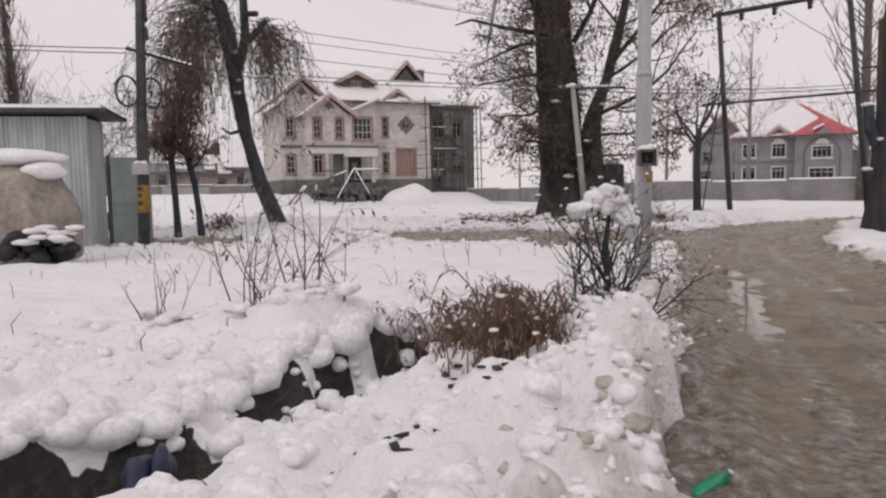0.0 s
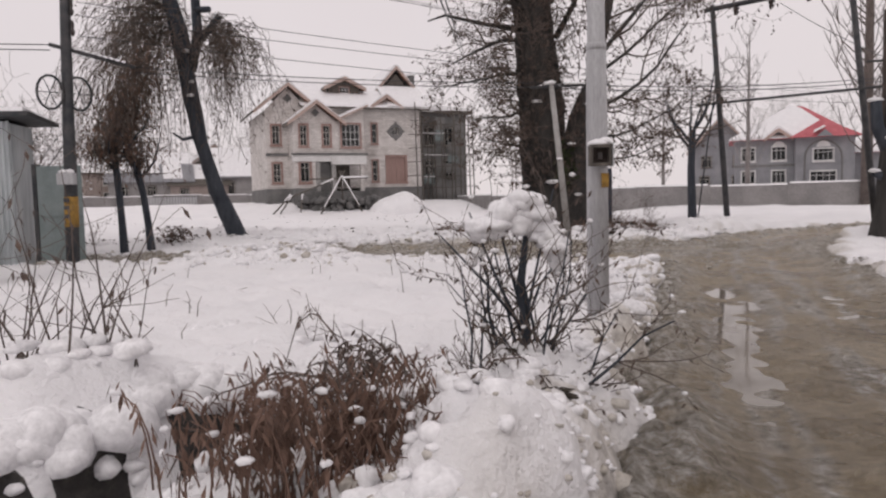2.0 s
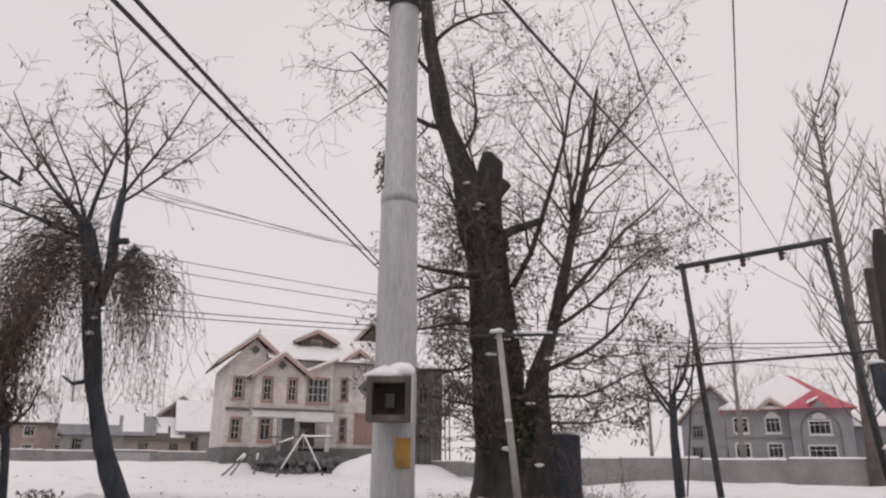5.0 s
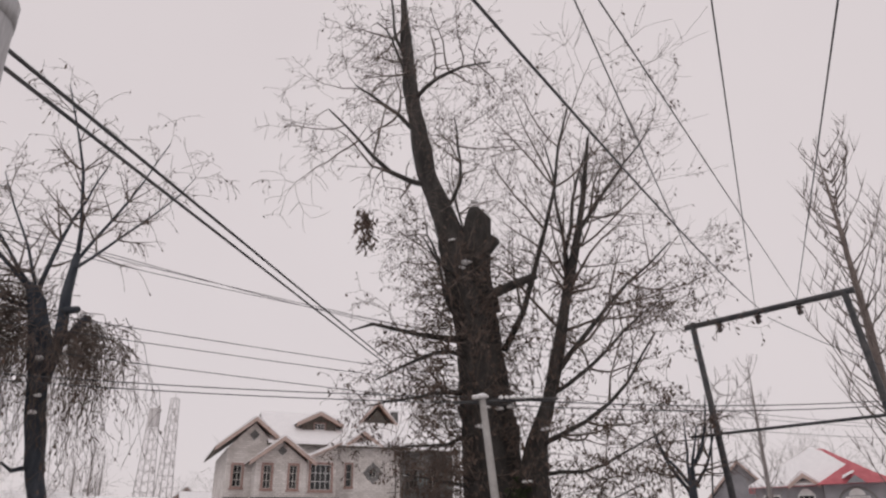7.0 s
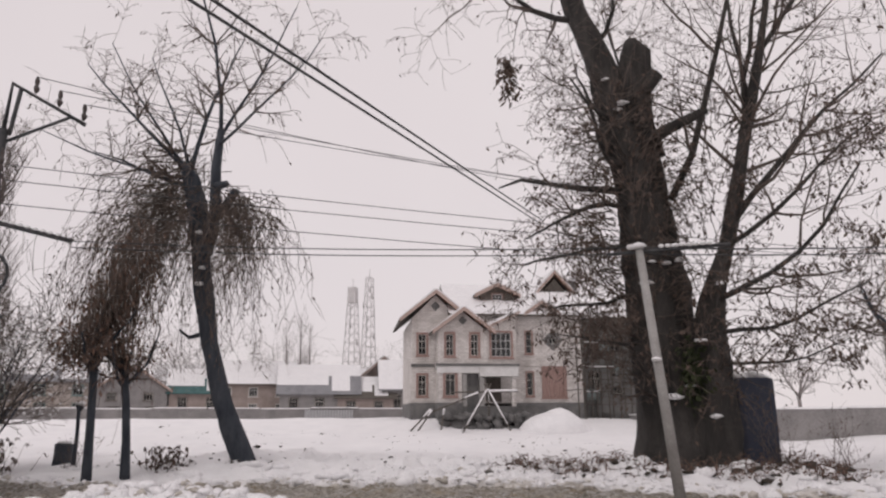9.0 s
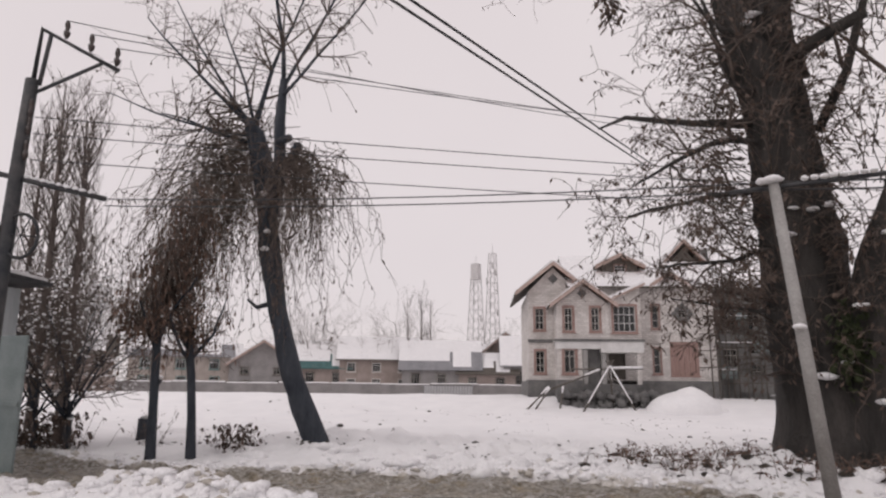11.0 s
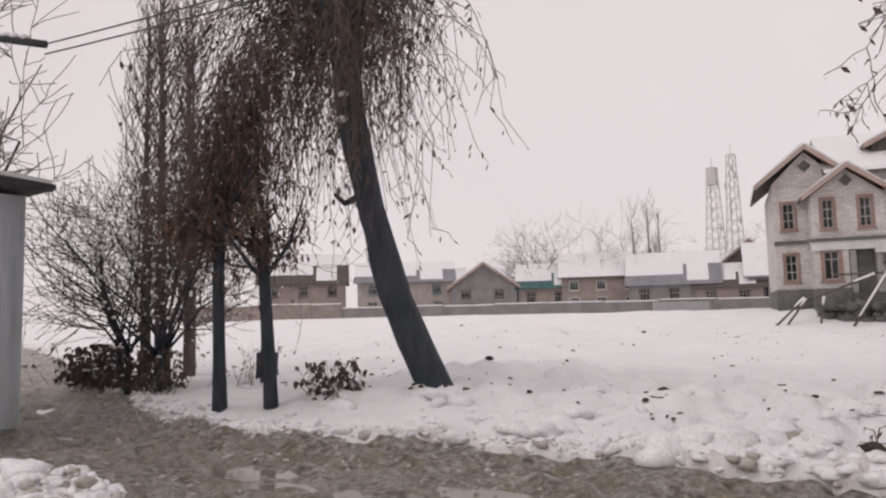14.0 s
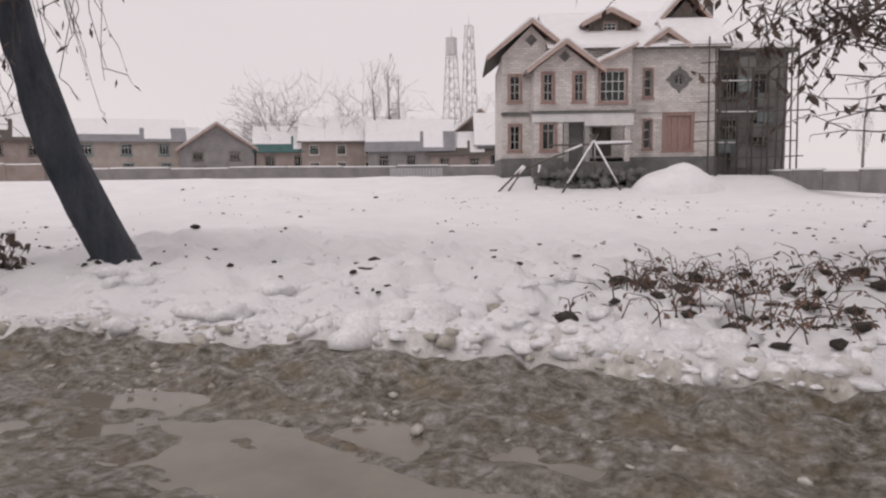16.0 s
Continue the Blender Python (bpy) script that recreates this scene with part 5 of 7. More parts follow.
def bare_tree(x, y, z, tall, label, rng, mat=None, first=0.35, name="bare_tree", spread=0.55, twig=None, group="", kids=((7, 0.55, 0.6), (6, 0.5, 0.6)), girth=0.022):
    t = thing(name, pose(x, y, z), label, "tree", group)
    out, tips = [], []
    spec = dict(lift=0.06, droop=0.05, droop_from=3, wiggle=0.14, thin=0.0012 * tall, depth=2, kids=list(kids))
    r = girth * tall
    tube_part("trunk", [[((0, 0, -0.3), r * 1.3), ((rng.gauss(0, 0.05), 0, tall * first * 0.6), r), ((rng.gauss(0, 0.1), 0, tall * first), r * 0.85)]], mat or BARK, t, sides=8)
    for i in range(6):
        a = i * 1.05 + rng.random() * 0.6
        grow(rng, out, tips, Vector((0, 0, tall * first * rng.uniform(0.75, 1))), Vector((math.cos(a) * spread, math.sin(a) * spread, 1)).normalized(), tall * (1 - first) * rng.uniform(0.7, 1.0), r * 0.5, 0, spec)
    big, fine = split_lines(out, 1)
    for l in big:
        tube_part("limb", [l], mat or BARK, t, sides=5)
    tube_part("crown", fine, twig or TWIG, t, "bare twigs")
    return t, tips


build_big_tree()
build_willow()
rng = random.Random(51)
build_clump_tree((-9.7, 22.05, 0.0), "slender dark roadside tree with a dense brown clump of dry twigs", rng, 2.9, -0.6, [(-0.1, 0.05, 3.5, 0.34, 0.4, 190), (0.2, 0.1, 4.2, 0.32, 0.45, 270), (0.55, 0.15, 4.9, 0.3, 0.45, 210), (0.9, 0.2, 5.5, 0.28, 0.35, 70), (-0.45, 0, 3.0, 0.36, 0.35, 70)])
build_clump_tree((-9.2, 22.7, 0.0), "thin dark roadside sapling with drooping twigs", rng, 2.7, -1.4, [(-0.4, 0, 2.9, 0.25, 0.35, 60)])

# more trees: pollard by the wall, dark trunk at the right verge, roadside scrub, poplars


def build_other_trees():
    rng = random.Random(61)
    bare_tree(9.3, 31.8, 0.1, 6.6, "pollarded tree stump with a spray of thin branches", rng, BARK, 0.55, "pollard", 0.9, kids=((7, 0.6, 0.7), (6, 0.5, 0.65)))
    t = thing("broken_trunk", pose(11.6, 21.8, 0), "thick dark broken trunk at the verge with snow on its knots", "tree")
    gnarled("trunk", [((0, 0, -0.2), 0.48), ((0.05, 0, 1.0), 0.35), ((0.12, 0, 2.4), 0.3), ((0.2, 0, 4.4), 0.25), ((0.25, 0, 6.3), 0.22), ((0.2, 0, 6.8), 0.1)], BARK_BIG, t, "", 14, 21, 0.22)
    tube_part("limb", [[((0.05, 0, 2.2), 0.2), ((-0.35, -0.1, 2.9), 0.16), ((-0.4, -0.1, 3.6), 0.14)]], BARK, t, sides=7)
    tube_part("limb", [[((0.0, 0, 1.5), 0.14), ((-0.4, -0.1, 1.7), 0.1)]], BARK, t, sides=7)
    lumps("knot_snow", [(-0.4, -0.12, 3.62, 0.2, 0.15, 0.06), (-0.42, -0.12, 1.75, 0.16, 0.12, 0.05), (-0.15, -0.3, 2.6, 0.1, 0.1, 0.05)], SNOW, t, rough=0.4)
    for x, y, top in ((-16.9, 23.8, 10.6), (-16.3, 24.3, 9.9), (-17.6, 23.7, 9.5), (-16.7, 24.5, 8.8)):
        poplar(x, y, 0.2, top, "tall slim bare poplar", rng, TWIG_MID, 0.2, 120)
    # Poplars beyond 55 m take the twig colour that has haze in it.
    for x, y, z, top, n in ((23.5, 46, 0.3, 24, 90), (27.5, 48, 0.3, 20, 80), (20.5, 57, 0.5, 13, 60), (33, 60, 0.5, 18, 60), (38, 66, 0.5, 17, 60), (15.5, 62, 0.6, 10, 40)):
        poplar(x, y, z, top, "tall bare poplar behind the boundary wall", rng, TWIG_HAZE if y > 55 else TWIG_MID, 0.3, n)
    for x, y in ((-13.7, 21.95), (-13.0, 22.3), (-14.7, 22.1), (-14.1, 22.9)):
        t, tips = bare_tree(x, y, 0.05, rng.uniform(4.2, 5.4), "tangled small roadside tree holding snow on its twigs", rng, BARK, 0.1 + 0.14 * rng.random(), "scrub_tree", 0.75, group="scrub trees", girth=0.013, kids=((10, 0.5, 0.6), (7, 0.5, 0.6)))
        lumps("twig_snow", [(q.x, q.y, q.z, rng.uniform(0.02, 0.045)) for q in tips if rng.random() < 0.14], SNOW, t, "snow on the twigs", level=1)
    t, tips = bare_tree(-21.2, 18.2, 0.1, 12.0, "large bare grey tree behind the shed", rng, TWIG_MID, 0.25, spread=0.6, twig=TWIG_HAZE, girth=0.011, kids=((11, 0.4, 0.5), (8, 0.4, 0.5)))
    # far trees beyond the village, haze put into their grey colour
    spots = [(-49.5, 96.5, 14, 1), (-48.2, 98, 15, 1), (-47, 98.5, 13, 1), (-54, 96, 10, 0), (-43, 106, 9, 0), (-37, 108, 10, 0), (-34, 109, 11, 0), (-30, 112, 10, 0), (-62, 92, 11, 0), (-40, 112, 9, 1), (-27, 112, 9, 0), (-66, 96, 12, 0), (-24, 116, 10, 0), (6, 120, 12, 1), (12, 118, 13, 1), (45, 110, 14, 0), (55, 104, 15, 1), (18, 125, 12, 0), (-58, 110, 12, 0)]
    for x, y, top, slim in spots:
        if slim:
            poplar(x, y, 1.0, top, "distant bare poplar tree paled by painted haze", rng, TWIG_HAZE, 0.25, 44, "far poplars", "far_poplar")
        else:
            bare_tree(x, y, 1.0, top, "distant bare tree paled by painted haze", rng, TWIG_HAZE, 0.25, "far_tree", 0.7, TWIG_HAZE, "far trees")


build_other_trees()

# ---- poles and lines ----


def insulator(parent, p, r=0.07, down=True):
    x, y, z = p
    s = -1 if down else 1
    return tube_part("insulator", [[((x, y, z), 0.02), ((x, y, z + s * 0.06), r), ((x, y, z + s * 0.13), r * 1.15), ((x, y, z + s * 0.16), r * 0.55), ((x, y, z + s * 0.24), r * 0.95), ((x, y, z + s * 0.32), r * 0.7), ((x, y, z + s * 0.36), 0.02)]], CHINA, parent, sides=9)


def build_lamp_pole():
    t = thing("lamp_pole", pose(1.76, 8.12, -0.05), "pale grey steel street pole with open junction box", "pole")
    tube_part("shaft", [[((0, 0, -0.2), 0.098), ((0, 0, 2.0), 0.09), ((0.0, 0, 2.6), 0.084), ((0, 0, 2.62), 0.076), ((0, 0, 4.2), 0.07), ((0, 0, 5.2), 0.066)]], STEEL, t, sides=20)
    tube_part("collar", [[((0, 0, 2.58), 0.087), ((0, 0, 2.64), 0.087)]], STEEL, t, sides=20)
    tube_part("clamp", [[((0, 0, 3.62), 0.08), ((0, 0, 3.7), 0.08)]], IRON, t, sides=16)
    tube_part("clamp", [rod((-0.14, -0.06, 3.66), (0.16, -0.06, 3.66), 0.025)], IRON, t)
    b = part("junction_box", wall_mesh(-0.09, 0.09, 1.6, 1.775, -0.22, -0.092, [(-0.066, 0.066, 1.624, 1.75)]), DARKWOOD, t, "weathered open junction box")
    part("back_plate", box(-0.065, 0.065, -0.13, -0.093, 1.625, 1.749), RUSTY, b)
    part("fuse", box(-0.02, 0.02, -0.17, -0.132, 1.65, 1.71, bevel=0.006), CHINA, b)
    part("box_lid", box(0.092, 0.1, -0.25, -0.09, 1.59, 1.785, bevel=0.002), STEEL, b)
    lumps("box_snow", [(-0.03, -0.15, 1.785, 0.09, 0.075, 0.035), (0.03, -0.15, 1.8, 0.07, 0.06, 0.035)], SNOW, b, "cap of snow", flat=0.6)
    part("tag", box(0.02, 0.08, -0.105, -0.094, 1.42, 1.54), YELLOW, t)
    arm = tube_part("lamp_arm", [[((0.0, 0, 3.95), 0.022), ((0.18, -0.02, 4.02), 0.022), ((0.3, -0.04, 3.98), 0.022)]], STEEL, t)
    lamp = tube_part("lamp_head", [[((0.22, -0.03, 4.0), 0.02), ((0.28, -0.04, 3.98), 0.06), ((0.4, -0.05, 3.93), 0.07), ((0.5, -0.06, 3.88), 0.03)]], GATE, arm, "bluish-grey lamp head", sides=10)
    tube_part("crossarm", [rod((-0.25, 0, 4.15), (0.3, 0, 4.15), 0.035)], IRON, t)


def build_tele_pole():
    t = thing("power_pole", pose(-8.75, 17.95, 0), "dark steel power pole with bracket and black cable coils", "pole")
    top = (0.12, 0.05, 6.7)
    tube_part("shaft", [[((-0.08, 0, -0.2), 0.15), ((0.0, 0, 2.2), 0.14), ((0.03, 0.01, 3.6), 0.125), ((0.08, 0.03, 5.5), 0.115), (top, 0.11)]], IRON, t, sides=8)
    tube_part("painted_band", [[((-0.045, 0, 0.85), 0.155), ((-0.02, 0, 1.55), 0.15)]], YELLOW, t, "faded yellow band with dark marks", sides=8)
    for z in (1.05, 1.25, 1.42):
        part("mark", box(-0.11, 0.02, -0.165, -0.155, z, z + 0.09), IRON, t)
    bx = part("meter_box", box(-0.14, 0.24, -0.34, -0.16, 1.82, 2.08, bevel=0.01), STEEL, t, "small pale meter box")
    lumps("box_snow", [(-0.05, -0.25, 2.11, 0.1), (0.12, -0.25, 2.11, 0.1)], SNOW, bx, flat=0.5)
    for s in (-1, 1):
        at = lambda w, z: (0.04 + 0.73 * w, -0.1 + 0.68 * w, z)
        ring = [(at(s * 0.30 + 0.27 * math.cos(i * 0.4488), 3.9 + 0.38 * math.sin(i * 0.4488)), 0.03) for i in range(15)]
        tube_part("cable_coil", [ring], IRON, t, "coil of black cable")
        for k in range(3):
            a = k * 1.047
            tube_part("spoke", [rod(at(s * 0.3 + 0.26 * math.cos(a), 3.9 + 0.37 * math.sin(a)), at(s * 0.3 - 0.26 * math.cos(a), 3.9 - 0.37 * math.sin(a)), 0.012)], IRON, t)
    tube_part("low_arm", [rod((-0.2, -0.2, 4.98), (1.2, 0.95, 4.62), 0.05)], IRON, t)
    lumps("arm_snow", [(0.2 + 0.1 * i, 0.13 + 0.082 * i, 4.93 - 0.026 * i, 0.06) for i in range(9)], SNOW, t, flat=0.6)
    tube_part("bracket", [[((0.12, 0.05, 6.3), 0.05), ((0.18, 0.08, 7.66), 0.05), ((1.22, 0.92, 6.98), 0.045)]], IRON, t)
    tube_part("bracket", [rod((0.3, 0.18, 7.58), (0.22, 0.12, 6.6), 0.04)], IRON, t)
    tube_part("bracket_brace", [rod((0.12, 0.05, 6.42), (1.0, 0.74, 7.1), 0.035)], IRON, t)
    for f in (0.3, 0.62, 0.96):
        insulator(t, (0.18 + 1.04 * f, 0.08 + 0.84 * f, 7.66 - 0.68 * f + 0.05), 0.06, False)
    for z in (5.24, 5.7, 6.0):
        insulator(t, (0.24, 0.02, z - 0.05), 0.05, False)
    return t


def build_h_frame():
    a, b = Vector((10.5, 31.9, 0)), Vector((14.15, 28.0, 0))
    t = thing("transformer_frame", pose(0, 0, 0), "two rusty poles with a crossbeam carrying three insulators", "pole frame")
    tube_part("post", [[((10.75, 31.9, -0.2), 0.12), ((10.1, 31.9, 8.75), 0.1)]], IRON, t, sides=8)
    tube_part("post", [[((14.6, 28.0, -0.2), 0.12), ((13.75, 28.3, 8.5), 0.1)]], IRON, t, sides=8)
    l, r = Vector((9.9, 32.1, 8.62)), Vector((13.95, 28.1, 8.5))
    tube_part("crossbeam", [rod(tuple(l), tuple(r), 0.1)], IRON, t)
    for f in (0.22, 0.46, 0.7):
        insulator(t, tuple(l.lerp(r, f) + Vector((0, 0, -0.06))), 0.14)
    tube_part("low_beam", [rod((9.6, 32.3, 4.85), (14.6, 27.6, 4.75), 0.05)], IRON, t)
    tube_part("stay", [rod((10.3, 31.9, 6.0), (9.7, 32.5, 0.1), 0.03)], IRON, t)
    p = thing("side_pole", pose(13.95, 26.2, 0), "dark rusty pole beside the frame", "pole")
    tube_part("shaft", [rod((0, 0, -0.2), (-0.05, 0, 7.0), 0.16, 0.14)], RUSTY, p, sides=8)
    tube_part("crossarm", [rod((-0.6, 0.2, 5.4), (0.6, -0.2, 5.4), 0.04)], IRON, p)


def build_leaning_pole():
    t = thing("leaning_pole", pose(3.0, 21.95, 0), "thin pale concrete pole leaning before the old tree", "pole")
    tube_part("shaft", [[((0.12, 0, -0.2), 0.1), ((-0.1, 0.05, 2.2), 0.085), ((-0.3, 0.2, 4.35), 0.075)]], CONCRETE, t, sides=10)
    lumps("pole_snow", [(-0.3, 0.18, 4.42, 0.13), (-0.45, 0.15, 4.4, 0.09), (-0.12, 0.0, 2.3, 0.1)], SNOW, t, flat=0.5)
    tube_part("crossarm", [rod((-0.9, 0.2, 4.3), (1.3, 0.3, 4.35), 0.035)], IRON, t)
    lumps("crossarm_snow", [(0.1 + 0.12 * i, 0.22, 4.39, 0.06) for i in range(8)], SNOW, t, flat=0.6)


def wire(a, b, sag, r=0.012, label="black sagging overhead power cable"):
    a, b = Vector(a), Vector(b)
    line = []
    for i in range(17):
        f = i / 16
        p = a.lerp(b, f)
        line.append((tuple(p - Vector((0, 0, 4 * sag * f * (1 - f)))), r))
    ob = tube_part("overhead_wire", [line], IRON, None, "", 4)
    return tagged(ob, label, "wire", "overhead wires")


def far_end(a, via, more):
    a, via = Vector(a), Vector(via)
    return tuple(via + (via - a).normalized() * more)


build_lamp_pole()
build_tele_pole()
build_h_frame()
build_leaning_pole()
# the twin cable over the walker into the old tree
for dz, dx in ((0, 0), (0.08, 0.05)):
    wire((0.1 + dx, 26.3, 6.14 + dz), far_end((0.1 + dx, 26.3, 6.14 + dz), (0.14 + dx, 15, 4.66 + dz), 14), 0.0, 0.016, "thick twin cable slanting overhead")
# low pair along the cross road
for dz in (0.0, -0.12):
    wire((-7.55, 18.9, 4.62 + dz), (2.7, 22.4, 4.45 + dz), 0.1, 0.012)
    wire((2.7, 22.2, 4.4 + dz), (13.9, 26.2, 4.85 + dz), 0.18, 0.014)
    wire((13.9, 26.2, 4.85 + dz), (40, 30, 5.4), 0.4, 0.016)
    wire((-8.95, 17.78, 4.98 + dz), (-30, 12, 6.4), 0.4, 0.014)
# high lines behind the willow
for i, (a, b) in enumerate((((-8.4, 18.0, 5.2), (26, 43.6, 5.9)), ((-8.4, 18.0, 5.66), (26, 45, 6.6)), ((-8.4, 18.0, 5.96), (26, 45, 6.7)), ((-8.26, 18.28, 7.86), (8, 48, 11.5)), ((-7.93, 18.55, 7.64), (10, 48, 11.6)), ((-7.57, 18.84, 7.41), (12, 48, 11.4)))):
    wire(a, b, 0.5, 0.010, "thin dark overhead power line")
# lines from the frame's insulators back over the walker
for f, via in ((0.22, (3.81, 12.69, 6.96)), (0.46, (5.13, 12.28, 6.63)), (0.7, (3.98, 12.65, 6.92)), (0.7, (6.15, 11.79, 6.25))):
    p = Vector((9.9, 32.1, 8.62)).lerp(Vector((13.95, 28.1, 8.5)), f) + Vector((0, 0, 0.1))
    wire(p, far_end(p, via, 24), 0.0, 0.012, "line rising from an insulator")
wire((12.0, 30, 8.4), (1.9, 8.12, 4.12), 0.25, 0.014)
wire((1.6, 8.12, 4.12), (-3, -8, 5.5), 0.3, 0.014)
wire((14.0, 26.2, 5.4), (12.0, 30.0, 8.3), 0.1, 0.014)

# ---- shed, gate and what stands by them ----


def corrugated(x0, x1, z0, z1, y, pitch=0.11, depth=0.028):
    n = int((x1 - x0) / pitch * 4)
    verts, faces = [], []
    for i in range(n + 1):
        x = x0 + (x1 - x0) * i / n
        o = depth * math.sin(2 * math.pi * i / 4 + 0.5)
        verts += [(x, y + o, z0), (x, y + o, z1), (x, y + o + 0.012, z0), (x, y + o + 0.012, z1)]
    for i in range(n):
        a, b = 4 * i, 4 * i + 4
        faces += [(a, b, b + 1, a + 1), (a + 2, a + 3, b + 3, b + 2), (a + 1, b + 1, b + 3, a + 3), (a, a + 2, b + 2, b)]
    return verts, faces


def build_shed():
    t = thing("tin_shed", pose(-10.3, 18.15, 0, 0, 0, 12), "corrugated tin shed with streaked grey sheets and an overhanging roof", "shed")
    for i in range(6):
        raw("sheet", *corrugated(-1.0 * (i + 1), -1.0 * i, -0.1, 3.35, 0.0 if i % 2 else 0.014), TIN, t)
    part("side_wall", box(-0.03, 0.02, 0.06, 1.2, -0.1, 3.3), TIN, t)
    part("back_wall", box(-6, 0.02, 1.202, 1.25, -0.1, 3.3), TIN, t)
    part("side_wall", box(-6.05, -6.0, 0.06, 1.2, -0.1, 3.3), TIN, t)
    part("roof", prism([(-0.5, 3.42), (1.4, 3.34), (1.4, 3.42), (-0.5, 3.52)], "x", -6.4, 0.62), IRON, t, "dark tin roof")
    part("roof_snow", prism([(-0.45, 3.525), (1.4, 3.425), (1.4, 3.5), (-0.4, 3.62)], "x", -6.35, 0.5), SNOW, t)
    g = thing("sheet_gate", pose(-10.0, 18.4, 0, 0, 0, 12), "plain grey-green metal sheet gate beside the shed", "gate")
    part("gate_panel", box(0.12, 1.12, 0.0, 0.05, 0.0, 2.3, bevel=0.01), GATE, g)
    part("gate_post", box(0.02, 0.11, -0.02, 0.08, -0.1, 2.35, bevel=0.01), IRON, g)
    part("gate_rail", box(0.14, 1.1, -0.03, -0.002, 1.1, 1.18), GATE, g)
    d = thing("rubber_drum", pose(-11.1, 17.55, 0.02), "black rubber drum and tyres capped with snow by the shed", "drum")
    tube_part("drum_body", [[((0, 0, 0), 0.4), ((0, 0, 0.1), 0.44), ((0, 0, 0.32), 0.42), ((0, 0, 0.4), 0.3)]], BLACK, d, sides=16)
    tube_part("upper_tyre", [[((0, 0, 0.44), 0.24), ((0, 0, 0.52), 0.33), ((0, 0, 0.72), 0.33), ((0, 0, 0.8), 0.22)]], BLACK, d, sides=16)
    lumps("drum_snow", [(0, -0.02, 0.88, 0.24), (0.05, 0, 0.98, 0.16), (-0.22, -0.28, 0.42, 0.12), (0.24, -0.26, 0.42, 0.13), (0, -0.36, 0.41, 0.12)], SNOW, d, "rounded snow cap", flat=0.55)
    c = thing("covered_heap", pose(-9.7, 14.2, 0.1), "tall heap under a faded tarpaulin, snow on top", "covered heap")
    rng = random.Random(5)
    bm = bmesh.new()
    bmesh.ops.create_icosphere(bm, subdivisions=4, radius=1.0)
    for v in bm.verts:
        n = noise.noise(v.co * 2.2) * 0.16 + noise.noise(v.co * 6) * 0.06 + 0.05 * math.sin(v.co.x * 14 + v.co.y * 9) * (v.co.z < 0.3)
        s = 1 + n
        v.co = Vector((v.co.x * 1.25 * s, v.co.y * 1.0 * s, (abs(v.co.z) ** 0.7) * (1 if v.co.z > 0 else -0.1) * 2.05 * (1 + n * 0.4)))
    part("tarpaulin", bm, TARP, c, "creased brown tarpaulin", True)
    lumps("tarp_snow", [(0.1, 0, 2.0, 0.95, 0.7, 0.2), (-0.5, -0.2, 1.9, 0.7, 0.5, 0.18), (0.75, -0.15, 1.72, 0.4, 0.4, 0.2)], SNOW, c, "snow cap on the tarpaulin", rough=0.15, level=3)
    lumps("skirt_rubbish", [(rng.uniform(0.4, 1.6), rng.uniform(-1.1, -0.5), rng.uniform(0.05, 0.4), rng.uniform(0.08, 0.22)) for i in range(26)], BLACK, c, "black rubbish and tyres at its foot")
    lumps("skirt_snow", [(rng.uniform(0.6, 1.7), rng.uniform(-1.2, -0.6), rng.uniform(0.25, 0.6), rng.uniform(0.12, 0.25), rng.uniform(0.12, 0.25), 0.06) for i in range(12)], SNOW, c)
    k = thing("blue_kiosk", pose(4.75, 27.5, 0, 0, 0, 20), "narrow dark blue sheet-metal booth beside the old trunk", "booth")
    part("booth_body", box(-0.45, 0.45, -0.35, 0.35, 0.0, 2.2, bevel=0.12), surface("dark_blue_paint", (0.008, 0.012, 0.03), (0.02, 0.028, 0.055), 3, 0.5), k)
    lumps("booth_snow", [(-0.25, 0, 2.22, 0.25), (0.1, 0, 2.24, 0.28), (0.35, 0, 2.2, 0.18)], SNOW, k, flat=0.4)


build_shed()

# ---- walls and houses around ----


def long_wall(name, a, b, z0, z1, mat, label, snow=True, bay=3.2):
    a, b = Vector(a), Vector(b)
    run = (b - a).length
    t = thing(name, pose(a.x, a.y, 0, 0, 0, math.degrees(math.atan2(b.y - a.y, b.x - a.x))), label, "wall", kind="structure")
    n = max(1, int(run / bay))
    for i in range(n):
        x0, x1 = run * i / n, run * (i + 1) / n
        dz = 0.05 * math.sin(i * 2.3)
        part("wall_panel", box(x0 + 0.13, x1 - 0.003, 0, 0.22, z0, z1 + dz), mat, t)
        part("pier", box(x0 - 0.0, x0 + 0.128, -0.05, 0.27, z0, z1 + 0.06), mat, t)
        if snow:
            part("coping_snow", prism([(-0.04, z1 + dz + 0.002), (0.26, z1 + dz + 0.002), (0.2, z1 + dz + 0.11), (0.02, z1 + dz + 0.1)], "x", x0 + 0.13, x1 - 0.02), SNOW, t)
    return t


